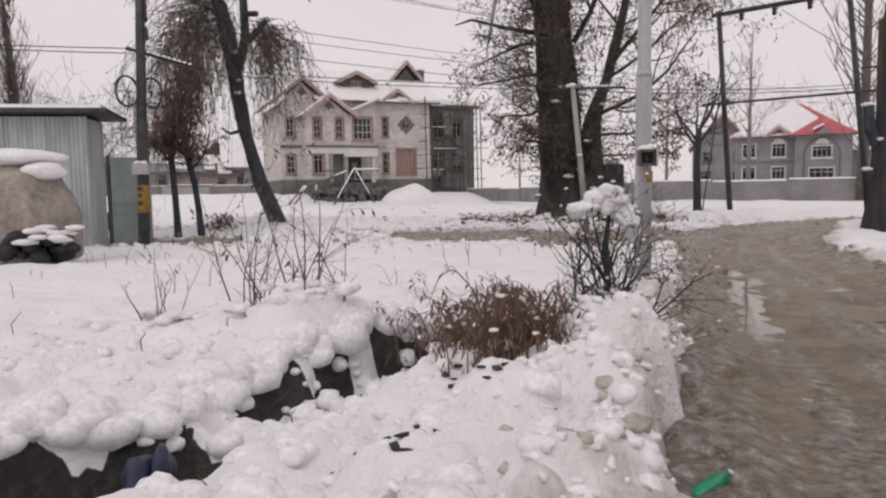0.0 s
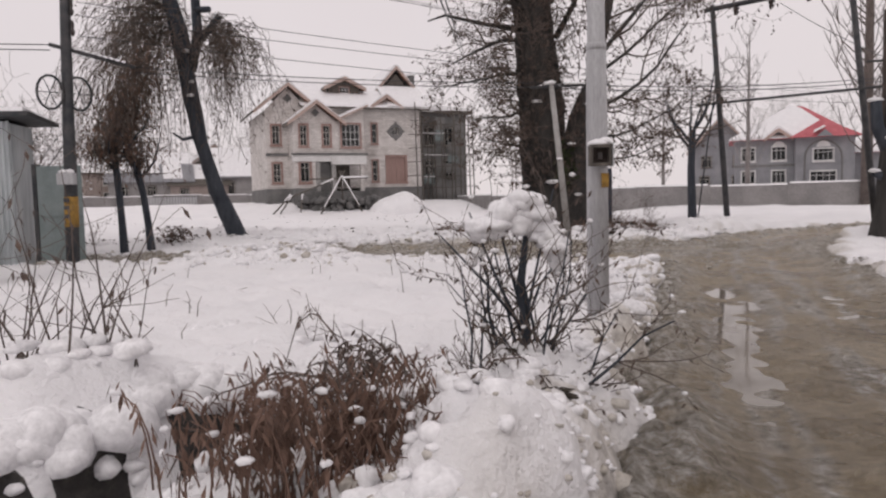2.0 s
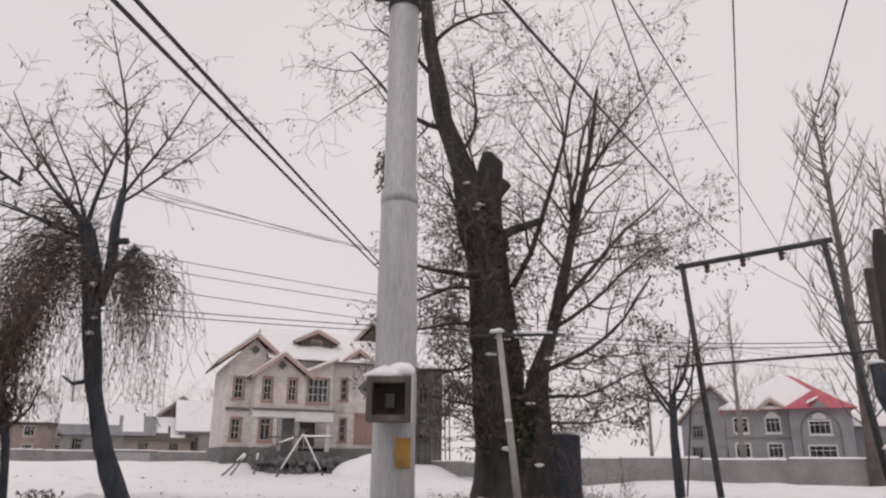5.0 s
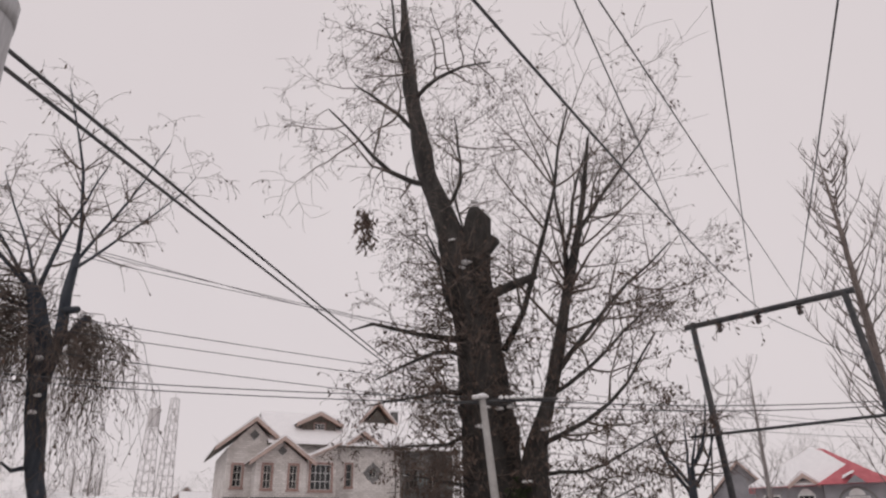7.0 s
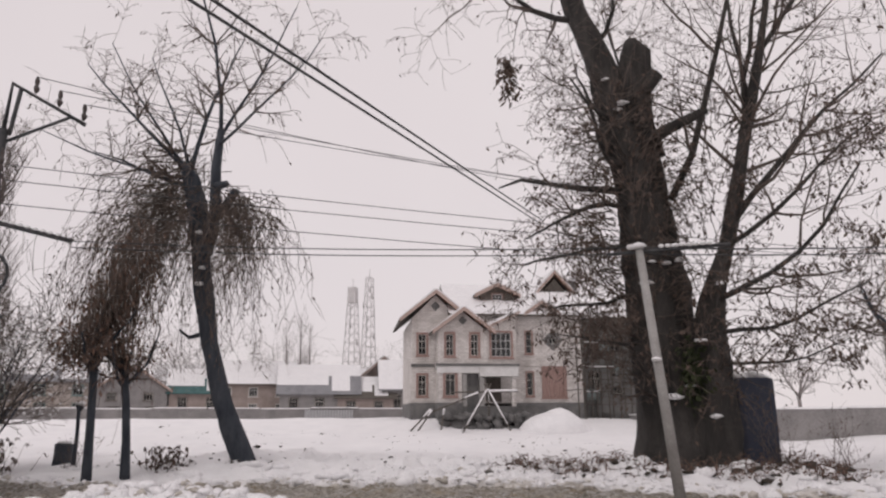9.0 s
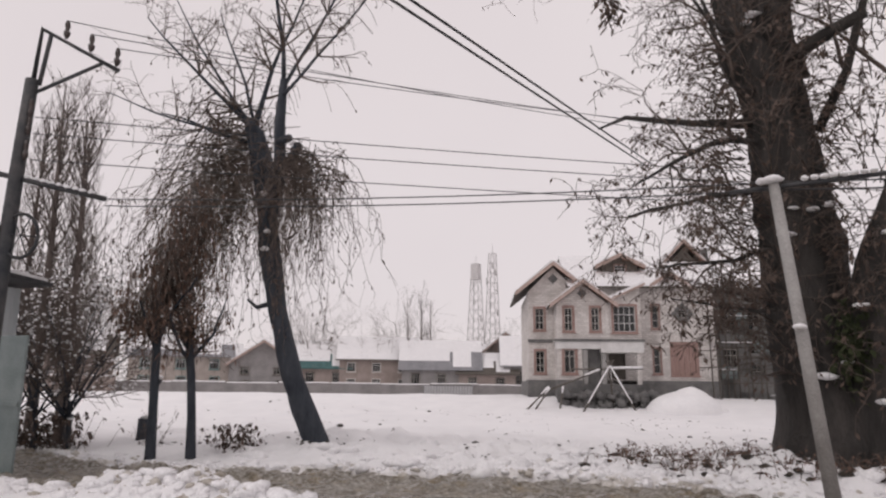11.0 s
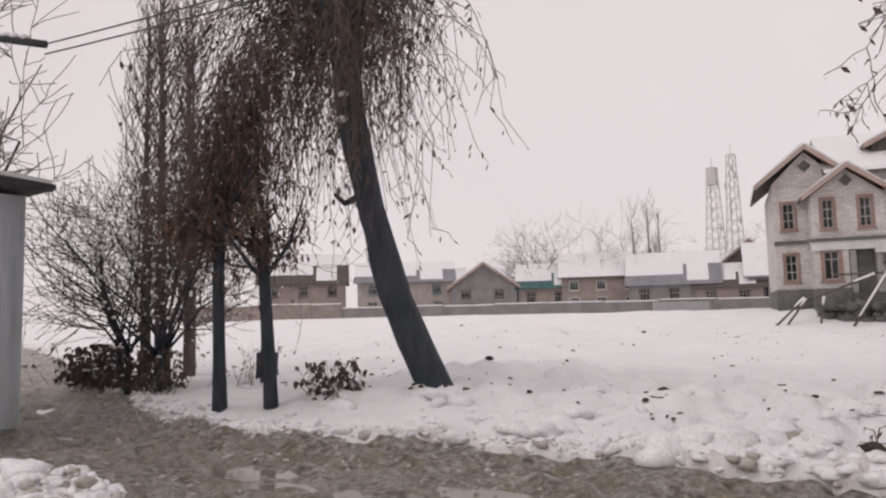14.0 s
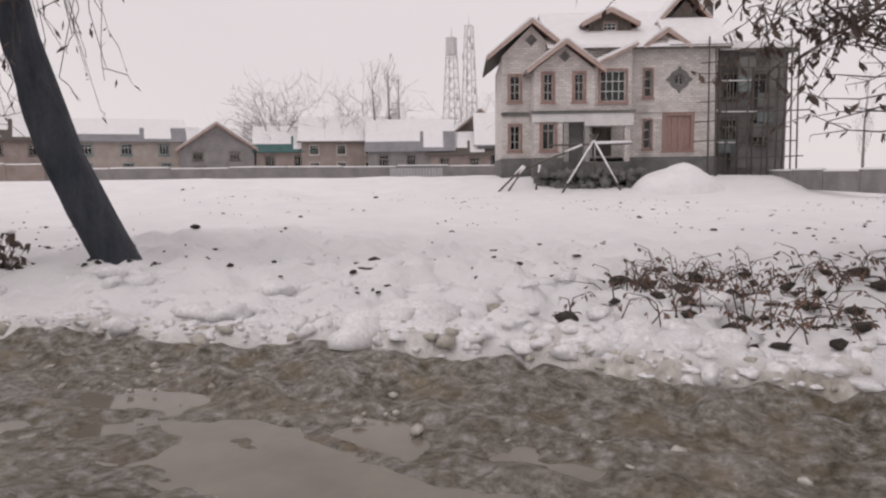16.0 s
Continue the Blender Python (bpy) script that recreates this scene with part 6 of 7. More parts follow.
def plain_house(name, x, y, turn, w, d, z0, eave, ridge, wall, roof, label, cover=0.7, windows=3, storeys=1, seed=1, along=True, trim=None):
    """A village house: front wall with real openings, gabled roof, patches of snow."""
    rng = random.Random(seed)
    eave, ridge, w = 1 + (eave - 1) * 1.08, 1 + (ridge - 1) * 1.5, w * 1.4
    h = thing(name, pose(x, y, 0, 0, 0, turn), label, "house", "village houses")
    holes = []
    for s in range(storeys):
        top = z0 + 0.2 + (eave - z0 - 0.3) * (s + 0.85) / storeys
        low = z0 + 0.2 + (eave - z0 - 0.3) * (s + 0.32) / storeys
        for i in range(windows):
            c = w * (i + 0.5) / windows + rng.uniform(-0.2, 0.2)
            holes.append((c - 0.55, c + 0.55, low, top))
    part("wall", wall_mesh(0, w, z0 - 0.5, eave, 0, 0.25, holes), wall, h)
    part("wall", box(0, 0.25, 0.252, d, z0 - 0.5, eave), wall, h)
    part("wall", box(w - 0.25, w, 0.252, d, z0 - 0.5, eave), wall, h)
    part("wall", box(0.252, w - 0.252, d - 0.25, d, z0 - 0.5, eave), wall, h)
    for q in holes:
        window(h, *q, 0.02, bars=(2, 1), surround=0.08, wood=trim or DARKWOOD, sash=WHITE if trim else SASH)
    o = 0.5
    if along:
        line = [(-o, eave + 0.002), (d / 2, ridge), (d + o, eave + 0.002), (d + o, eave - 0.1), (d / 2, ridge - 0.12), (-o, eave - 0.1)]
        r = part("roof", prism(line, "x", -o, w + o), roof, h)
        for x0 in (0.0, w - 0.2):
            part("gable", prism([(0.05, eave), (d - 0.05, eave), (d / 2, ridge - 0.2)], "x", x0, x0 + 0.2), wall, h)
        slope = lambda k: (-o + (d / 2 + o) * k, eave + (ridge - eave) * k)
        spans = [(-o + 0.02, w + o - 0.02, 0.02, 0.99)] if cover > 0.82 else [(-o + 0.02, w * 0.62, 0.3, 0.99), (w * 0.3, w + o - 0.02, 0.62, 0.99), (w * 0.66, w * 0.9, 0.1, 0.61)]
        for x0, x1, k0, k1 in spans if cover > 0.3 else spans[:1]:
            (p0, q0), (p1, q1) = slope(k0), slope(k1)
            part("roof_snow", prism([(p0, q0 + 0.01), (p1, q1 + 0.01), (p1, q1 + 0.15), (p0 + 0.05, q0 + 0.12)], "x", x0, x1), SNOW, r)
    else:
        gable_roof(h, -o, w + o, -o, d, eave, ridge, roof)
        gable_wall(h, 0.05, w - 0.05, eave + 0.003, ridge - 0.25, 0.02, 0.24, wall)
    return h


def build_surroundings():
    long_wall("wall_back", (-75, 46), (-60, 58.5), 0.4, 2.7, MUDWALL, "rough brown boundary wall with snow along its top")
    long_wall("wall_field", (-60, 58.6), (-27, 84.4), 0.6, 2.2, GREYWALL, "long low grey block wall with snow along its top", bay=5)
    long_wall("wall_side", (-27, 84.4), (-14, 92), 0.6, 2.1, GREYWALL, "low grey block wall behind the house", bay=4)
    long_wall("wall_right", (6.5, 52.4), (24, 46.1), 0.0, 1.62, GREYWALL, "grey plastered boundary wall with snow on the coping", bay=4.2)
    long_wall("wall_far_right", (24.2, 46.0), (70, 44), 0.0, 1.6, GREYWALL, "grey plastered boundary wall going on", bay=5)
    long_wall("wall_middle", (-2, 74), (6.4, 52.5), 0.2, 1.35, GREYWALL, "grey boundary wall beside the scaffolded house", bay=4)
    plain_house("village_house", -76, 72, 50, 9, 7, 1.0, 5.4, 6.0, BUFF, GREYHOUSE, "buff two-storey house with teal window grilles", 0.8, 3, 2, 1, trim=TEAL)
    plain_house("village_house", -67.6, 81, 45, 6.2, 7, 1.0, 4.5, 5.7, GREYWALL, DARKWOOD, "grey-brown brick house with a snowy gable", 0.9, 2, 2, 2, along=False)
    plain_house("village_house", -61.5, 87.5, 38, 5, 6, 1.0, 4.2, 5.5, MUDWALL, GREEN, "low brown house with a dull green roof", 0.7, 2, 1, 3)
    plain_house("village_house", -56.8, 90.6, 34, 7.4, 6, 1.0, 5.3, 6.3, MUDWALL, DARKWOOD, "flat-fronted brown brick house with white windows", 0.9, 3, 2, 4, trim=SASH)
    plain_house("village_house", -50.8, 97, 30, 6.4, 6, 1.0, 4.9, 5.6, GREYHOUSE, GREEN, "house under a teal sheet roof", 0.15, 2, 1, 5)
    plain_house("village_house", -48.6, 93.5, 29, 7.4, 6, 1.0, 4.1, 5.9, GREYWALL, GREYHOUSE, "grey house with patchy snow sliding off its roof", 0.5, 3, 1, 6, along=True)
    plain_house("village_house", -41.8, 97, 27, 5.4, 6, 1.0, 3.6, 4.8, MUDWALL, DARKWOOD, "low dark house with broken snow on the roof", 0.7, 2, 1, 7)
    plain_house("village_house", -42.4, 103, 27, 6.2, 5, 1.0, 5.4, 6.9, MUDWALL, DARKWOOD, "brown house with a small snowy front gable", 0.9, 2, 2, 8, along=False)
    plain_house("village_house", -36.6, 100, 27, 5.6, 6, 1.0, 4.6, 6.4, GREYWALL, GREYHOUSE, "grey house with a steep snowy roof", 0.9, 2, 1, 9)
    plain_house("village_house", -84, 62, 55, 8, 6, 1.0, 5.4, 6.9, MUDWALL, DARKWOOD, "brown village house under snow", 0.8, 3, 2, 10)
    plain_house("village_house", -31, 104, 26, 6, 6, 1.0, 4.0, 5.4, GREYWALL, DARKWOOD, "low grey house under snow", 0.9, 2, 1, 11)
    rng = random.Random(17)
    for k in range(11):
        f = k / 10
        x, y = -86 + 60 * f + rng.uniform(-1, 1), 84 + 34 * f + rng.uniform(-2, 4)
        plain_house("village_house", x, y, 48 - 24 * f, rng.uniform(5, 7.5), 6, 1.0, rng.uniform(3.8, 5.0), rng.uniform(5.2, 6.4), rng.choice((MUDWALL, GREYWALL, GREYHOUSE)), rng.choice((DARKWOOD, GREYHOUSE, DARKWOOD, GREEN)), "crowded village house with snow on its roof", rng.uniform(0.6, 0.95), 2, 2, 30 + k, rng.random() < 0.65)
    # sheet fence in the field wall
    t = thing("sheet_fence", pose(-35.6, 77.3, 0, 0, 0, 38), "pale metal sheet fence set in the field wall", "fence")
    raw("sheet", *corrugated(0, 5.2, 0.7, 2.05, -0.35, 0.3, 0.04), STEEL, t)
    # house with the red roof
    h = thing("red_roofed_house", pose(25.6, 74.6, 0, 0, 0, -18) @ Matrix.Diagonal((0.8, 0.85, 1, 1)), "grey two-storey house with a red sheet roof half under snow", "house")
    W, M = 12.8, 6.6
    holes = []
    for c in (1.5, 4.9):
        holes += [(c - 0.75, c + 0.75, 1.9, 3.1), (c - 0.75, c + 0.75, 4.1, 5.4)]
    part("wall", wall_mesh(0, M, 0, 6.1, 0, 0.3, holes), GREYHOUSE, h)
    front = [(8.2, 10.9, 1.5, 2.9), (8.5, 10.6, 3.9, 5.0)]
    part("wall", wall_mesh(M, W, 0, 6.1, -1.2, -0.9, front), GREYHOUSE, h, "projecting front bay")
    part("wall", box(M, M + 0.3, -0.898, 7.698, 0, 6.1), GREYHOUSE, h)
    part("wall", box(0, 0.3, 0.302, 8, 0, 6.1), GREYHOUSE, h)
    part("wall", box(W - 0.3, W, -0.898, 8, 0, 6.1), GREYHOUSE, h)
    part("wall", box(0.302, W - 0.302, 7.7, 8, 0, 6.1), GREYHOUSE, h)
    part("floor_band", box(-0.05, M - 0.002, -0.07, -0.003, 3.5, 3.7), RENDERED, h)
    for q in holes:
        window(h, *q, 0.02, bars=(2, 1), surround=0.1, wood=WHITE, sash=WHITE)
    for q in front:
        window(h, *q, -1.18, bars=(3, 1), surround=0.1, wood=WHITE, sash=WHITE)
    # raised arch over the bay's windows, and fanlights
    ring = [(9.55 + 1.95 * math.cos(math.pi * i / 16), 4.1 + 1.7 * math.sin(math.pi * i / 16)) for i in range(17)]
    tube_part("arch_moulding", [[((u, -1.22, z), 0.09) for u, z in [(11.5, 1.2)] + ring + [(7.6, 1.2)]]], RENDERED, h)
    for c, v, k in ((4.9, 0.0, 0.7), (9.55, -1.2, 0.75)):
        fan = [(c + k * math.cos(math.pi * i / 10), 5.18 + 0.2 * (v == 0.0) + 0.55 * math.sin(math.pi * i / 10)) for i in range(11)]
        part("fanlight", prism(fan, "y", v - 0.07, v - 0.003), WHITE, h)
    # hipped red roof, snow lying on its left and front slopes
    eaves, ridge = [(-0.7, -0.7, 6.1), (W + 0.7, -0.7, 6.1), (W + 0.7, 8.7, 6.1), (-0.7, 8.7, 6.1)], [(6.4, 4, 9.5), (7.8, 4, 9.5)]
    r = raw("roof", eaves + ridge, [(3, 2, 1, 0), (0, 1, 5, 4), (1, 2, 5), (2, 3, 4, 5), (3, 0, 4)], RED, h, "red sheet roof")

    def slab(outline, thick):
        n = len(outline)
        verts = [(x, y, z + 0.02) for x, y, z in outline] + [(x, y, z + thick) for x, y, z in outline]
        sides = [(i, (i + 1) % n, n + (i + 1) % n, n + i) for i in range(n)]
        raw("roof_snow", verts, sides + [tuple(range(n))[::-1], tuple(range(n, 2 * n))], SNOW, r)

    slab([(-0.66, -0.68, 6.11), (11.4, -0.6, 6.17), (7.5, 3.5, 9.14), (6.4, 3.9, 9.43)], 0.2)
    slab([(-0.68, 8.6, 6.12), (-0.68, -0.6, 6.12), (6.35, 4, 9.47)], 0.2)
    gable_roof(h, 3.2, 6.4, -1.0, 3, 6.15, 7.1, RED, 0.25)
    gable_wall(h, 3.6, 6.0, 6.12, 6.8, -0.4, -0.2, GREYHOUSE)
    raw("front_roof", [(5.9, -2.0, 6.1), (W + 0.7, -2.0, 6.1), (W + 0.7, 4.0, 6.1), (5.9, 4.0, 6.1), (9.6, 0.0, 7.9), (9.6, 4.0, 7.9)],
        [(3, 2, 1, 0), (0, 1, 4), (1, 2, 5, 4), (2, 3, 5), (3, 0, 4, 5)], RED, h, "red hipped roof over the front bay")
    gable_wall(h, 8.7, 10.5, 6.12, 6.75, -2.1, -1.7, GREYHOUSE)
    slab([(8.4, -2.16, 6.45), (9.6, -2.16, 6.95), (9.6, -1.2, 7.05), (8.6, -1.2, 6.7)], 0.12)
    part("side_wing", box(W + 0.002, W + 4.5, 2, 7, 0, 4.6), GREYHOUSE, h)
    part("wing_roof", prism([(1.5, 4.6), (4.5, 5.8), (7.5, 4.6)], "x", W + 0.302, W + 5), RED, h)
    part("wing_snow", prism([(1.5, 4.62), (4.5, 5.82), (4.5, 5.98), (1.6, 4.8)], "x", W + 0.302, W + 4.9), SNOW, h)
    # a second, taller house half hidden behind the trees
    plain_house("far_house", 26.5, 93, -18, 5, 7, 0.8, 5.6, 7.2, GREYHOUSE, GREYHOUSE, "distant grey house with a snowy roof", 0.95, 2, 2, 14, along=False)


build_surroundings()


def build_towers():
    for x, y, z, top, w, dishes in ((-85.5, 190, 0.6, 36.5, 2.4, 3), (-81.3, 192, 0.6, 39.5, 2.1, 7)):
        t = thing("mast", pose(x, y, z), "pale lattice telephone mast with drum antennas" if dishes > 4 else "pale lattice telephone mast with a screened head", "mast", "telephone masts")
        legs, brace = [], []
        s = lambda h: w * (1 - 0.62 * h / top)
        for a, b in ((-1, -1), (1, -1), (1, 1), (-1, 1)):
            legs.append([((a * w, b * w, 0), 0.16), ((a * s(top), b * s(top), top), 0.12)])
        n = 14
        for i in range(n):
            h0, h1 = top * i / n, top * (i + 1) / n
            c = ((-1, -1), (1, -1), (1, 1), (-1, 1))
            for k in range(4):
                (a, b), (e, f) = c[k], c[(k + 1) % 4]
                brace.append(rod((a * s(h0), b * s(h0), h0), (e * s(h1), f * s(h1), h1), 0.07))
                brace.append(rod((a * s(h1), b * s(h1), h1), (e * s(h1), f * s(h1), h1), 0.07))
        for l in legs:
            tube_part("leg", [l], LATTICE, t)
        tube_part("bracing", brace, LATTICE, t, sides=4)
        for k in range(dishes):
            h = top * (0.55 + 0.4 * k / dishes)
            a = 2.4 * k
            tube_part("antenna", [rod((math.cos(a) * 1.6, math.sin(a) * 1.6, h), (math.cos(a) * 1.6, math.sin(a) * 1.6, h + 1.8), 0.25)], LATTICE, t, sides=8)
        tube_part("spike", [rod((0, 0, top), (0, 0, top + 2.6), 0.08)], LATTICE, t)
        if dishes < 4:
            part("head_screen", box(-1.1, 1.1, -1.1, 1.1, top - 4.5, top), LATTICE, t)


build_towers()


def small_pole():
    t = thing("far_bracket_pole", pose(-22, 21, 0), "thin far pole with a slanting bracket", "pole")
    tube_part("shaft", [rod((0, 0, 0), (0.2, 0, 6.8), 0.08)], RUSTY, t)
    tube_part("bracket", [[((0.1, 0, 5.2), 0.04), ((1.4, 0.3, 6.4), 0.04), ((0.2, 0, 6.8), 0.04)]], IRON, t)


small_pole()

# ---- near shrubs and litter ----


def shrub_lines(rng, n, tall, spread, wiggle=0.12, r=0.012, kids=3, lift=0.05):
    out, tips = [], []
    spec = dict(lift=lift, droop=0.05, droop_from=2, wiggle=wiggle, thin=0.002, depth=1, kids=[(kids, 0.4, 0.6)])
    for i in range(n):
        a = rng.random() * 6.28
        p = Vector((rng.gauss(0, spread * 0.35), rng.gauss(0, spread * 0.35), -0.08))
        grow(rng, out, tips, p, Vector((math.cos(a) * spread, math.sin(a) * spread, 1)).normalized(), tall * rng.uniform(0.55, 1.1), r * rng.uniform(0.6, 1.2), 0, spec)
    return out, tips


def build_dark_bush():
    rng = random.Random(71)
    t = thing("snow_capped_bush", pose(0.98, 6.05, -0.15), "dark upright bush with withered leaves and a thick cap of snow", "bush")
    out, tips = shrub_lines(rng, 17, 1.3, 0.17, 0.2, 0.02, 13, 0.1)
    for k, l in out:
        if k == 0:
            tube_part("stem", [l], BARK, t, sides=5)
    tube_part("twig_mass", [l for k, l in out if k], TWIG, t, "thin tangled twigs")
    spots = [tuple(q) for q in tips if rng.random() < 0.5]
    spots += [tuple(Vector(l[rng.randint(1, len(l) - 1)][0]) + Vector((rng.gauss(0, 0.03), rng.gauss(0, 0.03), 0))) for _, l in out for _ in range(2)]
    leaves("dry_leaves", [q for q in spots if rng.random() < 0.75], LEAF, t, "withered hanging leaves", length=0.042, width=0.014)
    cap = []
    # a ridge of snow that rises over the stem and slides off on one side
    for i in range(26):
        f = i / 25
        high = 1.27 + 0.16 * f / 0.6 if f < 0.6 else 1.43 - 0.3 * (f - 0.6) / 0.4
        cap.append((-0.2 + 0.42 * f + rng.gauss(0, 0.012), -0.03 + rng.gauss(0, 0.03), high + rng.gauss(0, 0.012), rng.uniform(0.07, 0.11), rng.uniform(0.06, 0.1), rng.uniform(0.045, 0.07)))
    cap += [(0.22, -0.05, 1.08, 0.05, 0.05, 0.07), (0.19, -0.05, 1.17, 0.06, 0.05, 0.06), (0.02, -0.04, 1.3, 0.09, 0.07, 0.06), (0.1, -0.03, 1.34, 0.08, 0.06, 0.06), (-0.26, -0.05, 1.13, 0.05, 0.04, 0.05)]
    lumps("snow_cap", cap, SNOW, t, "thick uneven cap of snow", rough=0.5, level=3)
    tube_part("main_stem", [[((0.02, 0, -0.1), 0.045), ((-0.02, 0.01, 0.35), 0.034), ((0.04, 0, 0.65), 0.03), ((0.01, 0.01, 0.95), 0.026), ((0.05, -0.01, 1.28), 0.016)]], BARK, t, sides=8)
    for e, h in ((-0.45, 1.25), (-0.28, 1.38), (0.3, 1.2), (0.2, 1.5)):
        tube_part("side_branch", [[((0.02, 0, 0.6 + 0.2 * abs(e)), 0.013), ((0.4 * e, -0.04, 0.95), 0.01), ((e, -0.07, h), 0.005)]], BARK, t, sides=5)
    tips_snow = [(q.x, q.y, q.z, rng.uniform(0.012, 0.03), rng.uniform(0.012, 0.03), 0.012) for q in tips if rng.random() < 0.1]
    lumps("twig_snow", tips_snow, SNOW, t, "bits of snow on the twigs", level=1)
    moss = [(rng.gauss(0, 0.13), rng.gauss(0, 0.12), rng.uniform(-0.05, 0.32)) for i in range(900)]
    leaves("base_moss", moss, MOSS, t, "dark mossy growth at the base", length=0.07, width=0.05)


def build_twig_shrub(x, y, n, tall, seed, label, leafy=0.25):
    rng = random.Random(seed)
    t = thing("twig_shrub", pose(x, y, ground_z(x, y)), label, "shrub", "bare shrubs in the snow")
    out, tips = shrub_lines(rng, n, tall, 0.42, 0.07, 0.009, 3, 0.03)
    tagged(tube_part("stem_mass", [l for _, l in out], TWIG, t), kind="stuff")
    leaves("dry_leaves", [tuple(q) for q in tips if rng.random() < leafy], LEAF, t, "few hanging dead leaves", length=0.07, width=0.025, seed=seed)
    base = [(rng.gauss(0, 0.2), rng.gauss(0, 0.14), rng.uniform(-0.02, 0.06), rng.uniform(0.05, 0.11)) for i in range(14)]
    lumps("base_snow", base, SNOW, t, "snow gathered at its foot", flat=0.45, rough=0.3)
    return t


def build_bramble():
    """Arching dead branches with hanging leaves, over the ditch."""
    rng = random.Random(81)
    t = thing("arching_bramble", pose(0.25, 5.6, -0.25), "tangle of arching dead branches with shrivelled leaves over the ditch", "bush")
    lines, spots, snow = [], [], []
    for i in range(34):
        a = rng.uniform(1.9, 4.6) if rng.random() < 0.75 else rng.random() * 6.28
        reach, top = rng.uniform(0.35, 1.25), rng.uniform(0.35, 0.85)
        p = Vector((rng.gauss(0.1, 0.18), rng.gauss(0, 0.2), 0))
        line = []
        for s in range(9):
            f = s / 8
            q = p + Vector((math.cos(a) * reach * f, math.sin(a) * reach * f * 0.8, top * (1 - (1.55 * f - 0.85) ** 2 / 0.7225) + 0.0)) + Vector((rng.gauss(0, 0.02), rng.gauss(0, 0.02), rng.gauss(0, 0.02)))
            line.append((tuple(q), 0.011 * (1 - 0.75 * f)))
            if s > 2:
                b = rng.random() * 6.28
                e = q + Vector((math.cos(b) * 0.14, math.sin(b) * 0.14, rng.uniform(-0.02, 0.12)))
                lines.append([(tuple(q), 0.004), (tuple(q.lerp(e, 0.5) + Vector((0, 0, 0.01))), 0.003), (tuple(e), 0.002)])
                for _ in range(4):
                    spots.append(tuple(q.lerp(e, rng.random())))
                if rng.random() < 0.16:
                    snow.append((q.x, q.y, q.z + 0.008, rng.uniform(0.012, 0.03), rng.uniform(0.012, 0.03), 0.01))
        lines.append(line)
    tagged(tube_part("branch_mass", lines, TWIG, t), kind="stuff")
    leaves("dry_leaves", spots, LEAF, t, "shrivelled leaves hanging from the branches", length=0.055, width=0.018, seed=3)
    lumps("twig_snow", snow, SNOW, t, level=1)


def build_rust_weeds(x, y, n, seed, tall=0.5):
    rng = random.Random(seed)
    t = thing("rust_weeds", pose(x, y, ground_z(x, y) - 0.05), "clump of rust-brown dead weeds bent down by snow", "dry weeds", "dead weeds along the ditch")
    lines, spots, snow = [], [], []
    for i in range(n):
        p = Vector((rng.gauss(0, 0.15), rng.gauss(0, 0.22), 0))
        a = rng.random() * 6.28
        h = tall * rng.uniform(0.5, 1.15)
        line = []
        for s in range(6):
            f = s / 5
            q = p + Vector((math.cos(a) * 0.16 * f * f, math.sin(a) * 0.16 * f * f, h * (f - 0.35 * f ** 3)))
            line.append((tuple(q), 0.006 * (1 - 0.6 * f)))
            spots += [tuple(q + Vector((rng.gauss(0, 0.02), rng.gauss(0, 0.02), rng.gauss(0, 0.03)))) for _ in range(3 if s else 0)]
        lines.append(line)
        if rng.random() < 0.12:
            snow.append((q.x, q.y, q.z + 0.005, rng.uniform(0.015, 0.04), rng.uniform(0.015, 0.04), 0.014))
    tagged(tube_part("stem_mass", lines, RUST_LEAF, t), kind="stuff")
    leaves("dead_leaves", spots, RUST_LEAF, t, "rust-brown hanging leaves", length=0.065, width=0.016, seed=seed, droop=1.6)
    snow += [(rng.gauss(0, 0.22), rng.gauss(0, 0.26), rng.uniform(0.0, 0.2), rng.uniform(0.05, 0.11), rng.uniform(0.05, 0.1), rng.uniform(0.035, 0.06)) for i in range(8)]
    if snow:
        lumps("weed_snow", snow, SNOW, t, level=1)


build_dark_bush()
build_bramble()
build_twig_shrub(-1.95, 5.9, 13, 1.15, 91, "bare shrub of thin upright red-brown stems in snow")
build_twig_shrub(-1.45, 5.75, 6, 1.1, 92, "few tall leaning bare stems in snow", 0.5)
build_twig_shrub(-3.0, 6.6, 5, 0.8, 93, "sparse bare twigs poking out of snow")
build_twig_shrub(-0.7, 8.2, 4, 0.45, 94, "sparse bare twigs poking out of snow")
build_twig_shrub(1.9, 9.6, 9, 0.7, 95, "low twiggy shrub at the roadside")
build_twig_shrub(5.2, 26.3, 16, 1.9, 96, "twiggy bush under the old tree", 0.5)
build_twig_shrub(6.6, 27.6, 14, 1.3, 97, "twiggy bush under the old tree", 0.5)
build_twig_shrub(-11.6, 23.6, 10, 1.0, 98, "dry roadside twigs in snow", 0.4)
build_rust_weeds(0.05, 4.4, 60, 101, 0.78)
build_rust_weeds(-0.18, 4.75, 40, 102, 0.62)
build_rust_weeds(0.3, 4.7, 44, 105, 0.7)
build_rust_weeds(0.4, 5.0, 24, 103, 0.5)
build_rust_weeds(-0.1, 5.2, 16, 104, 0.4)


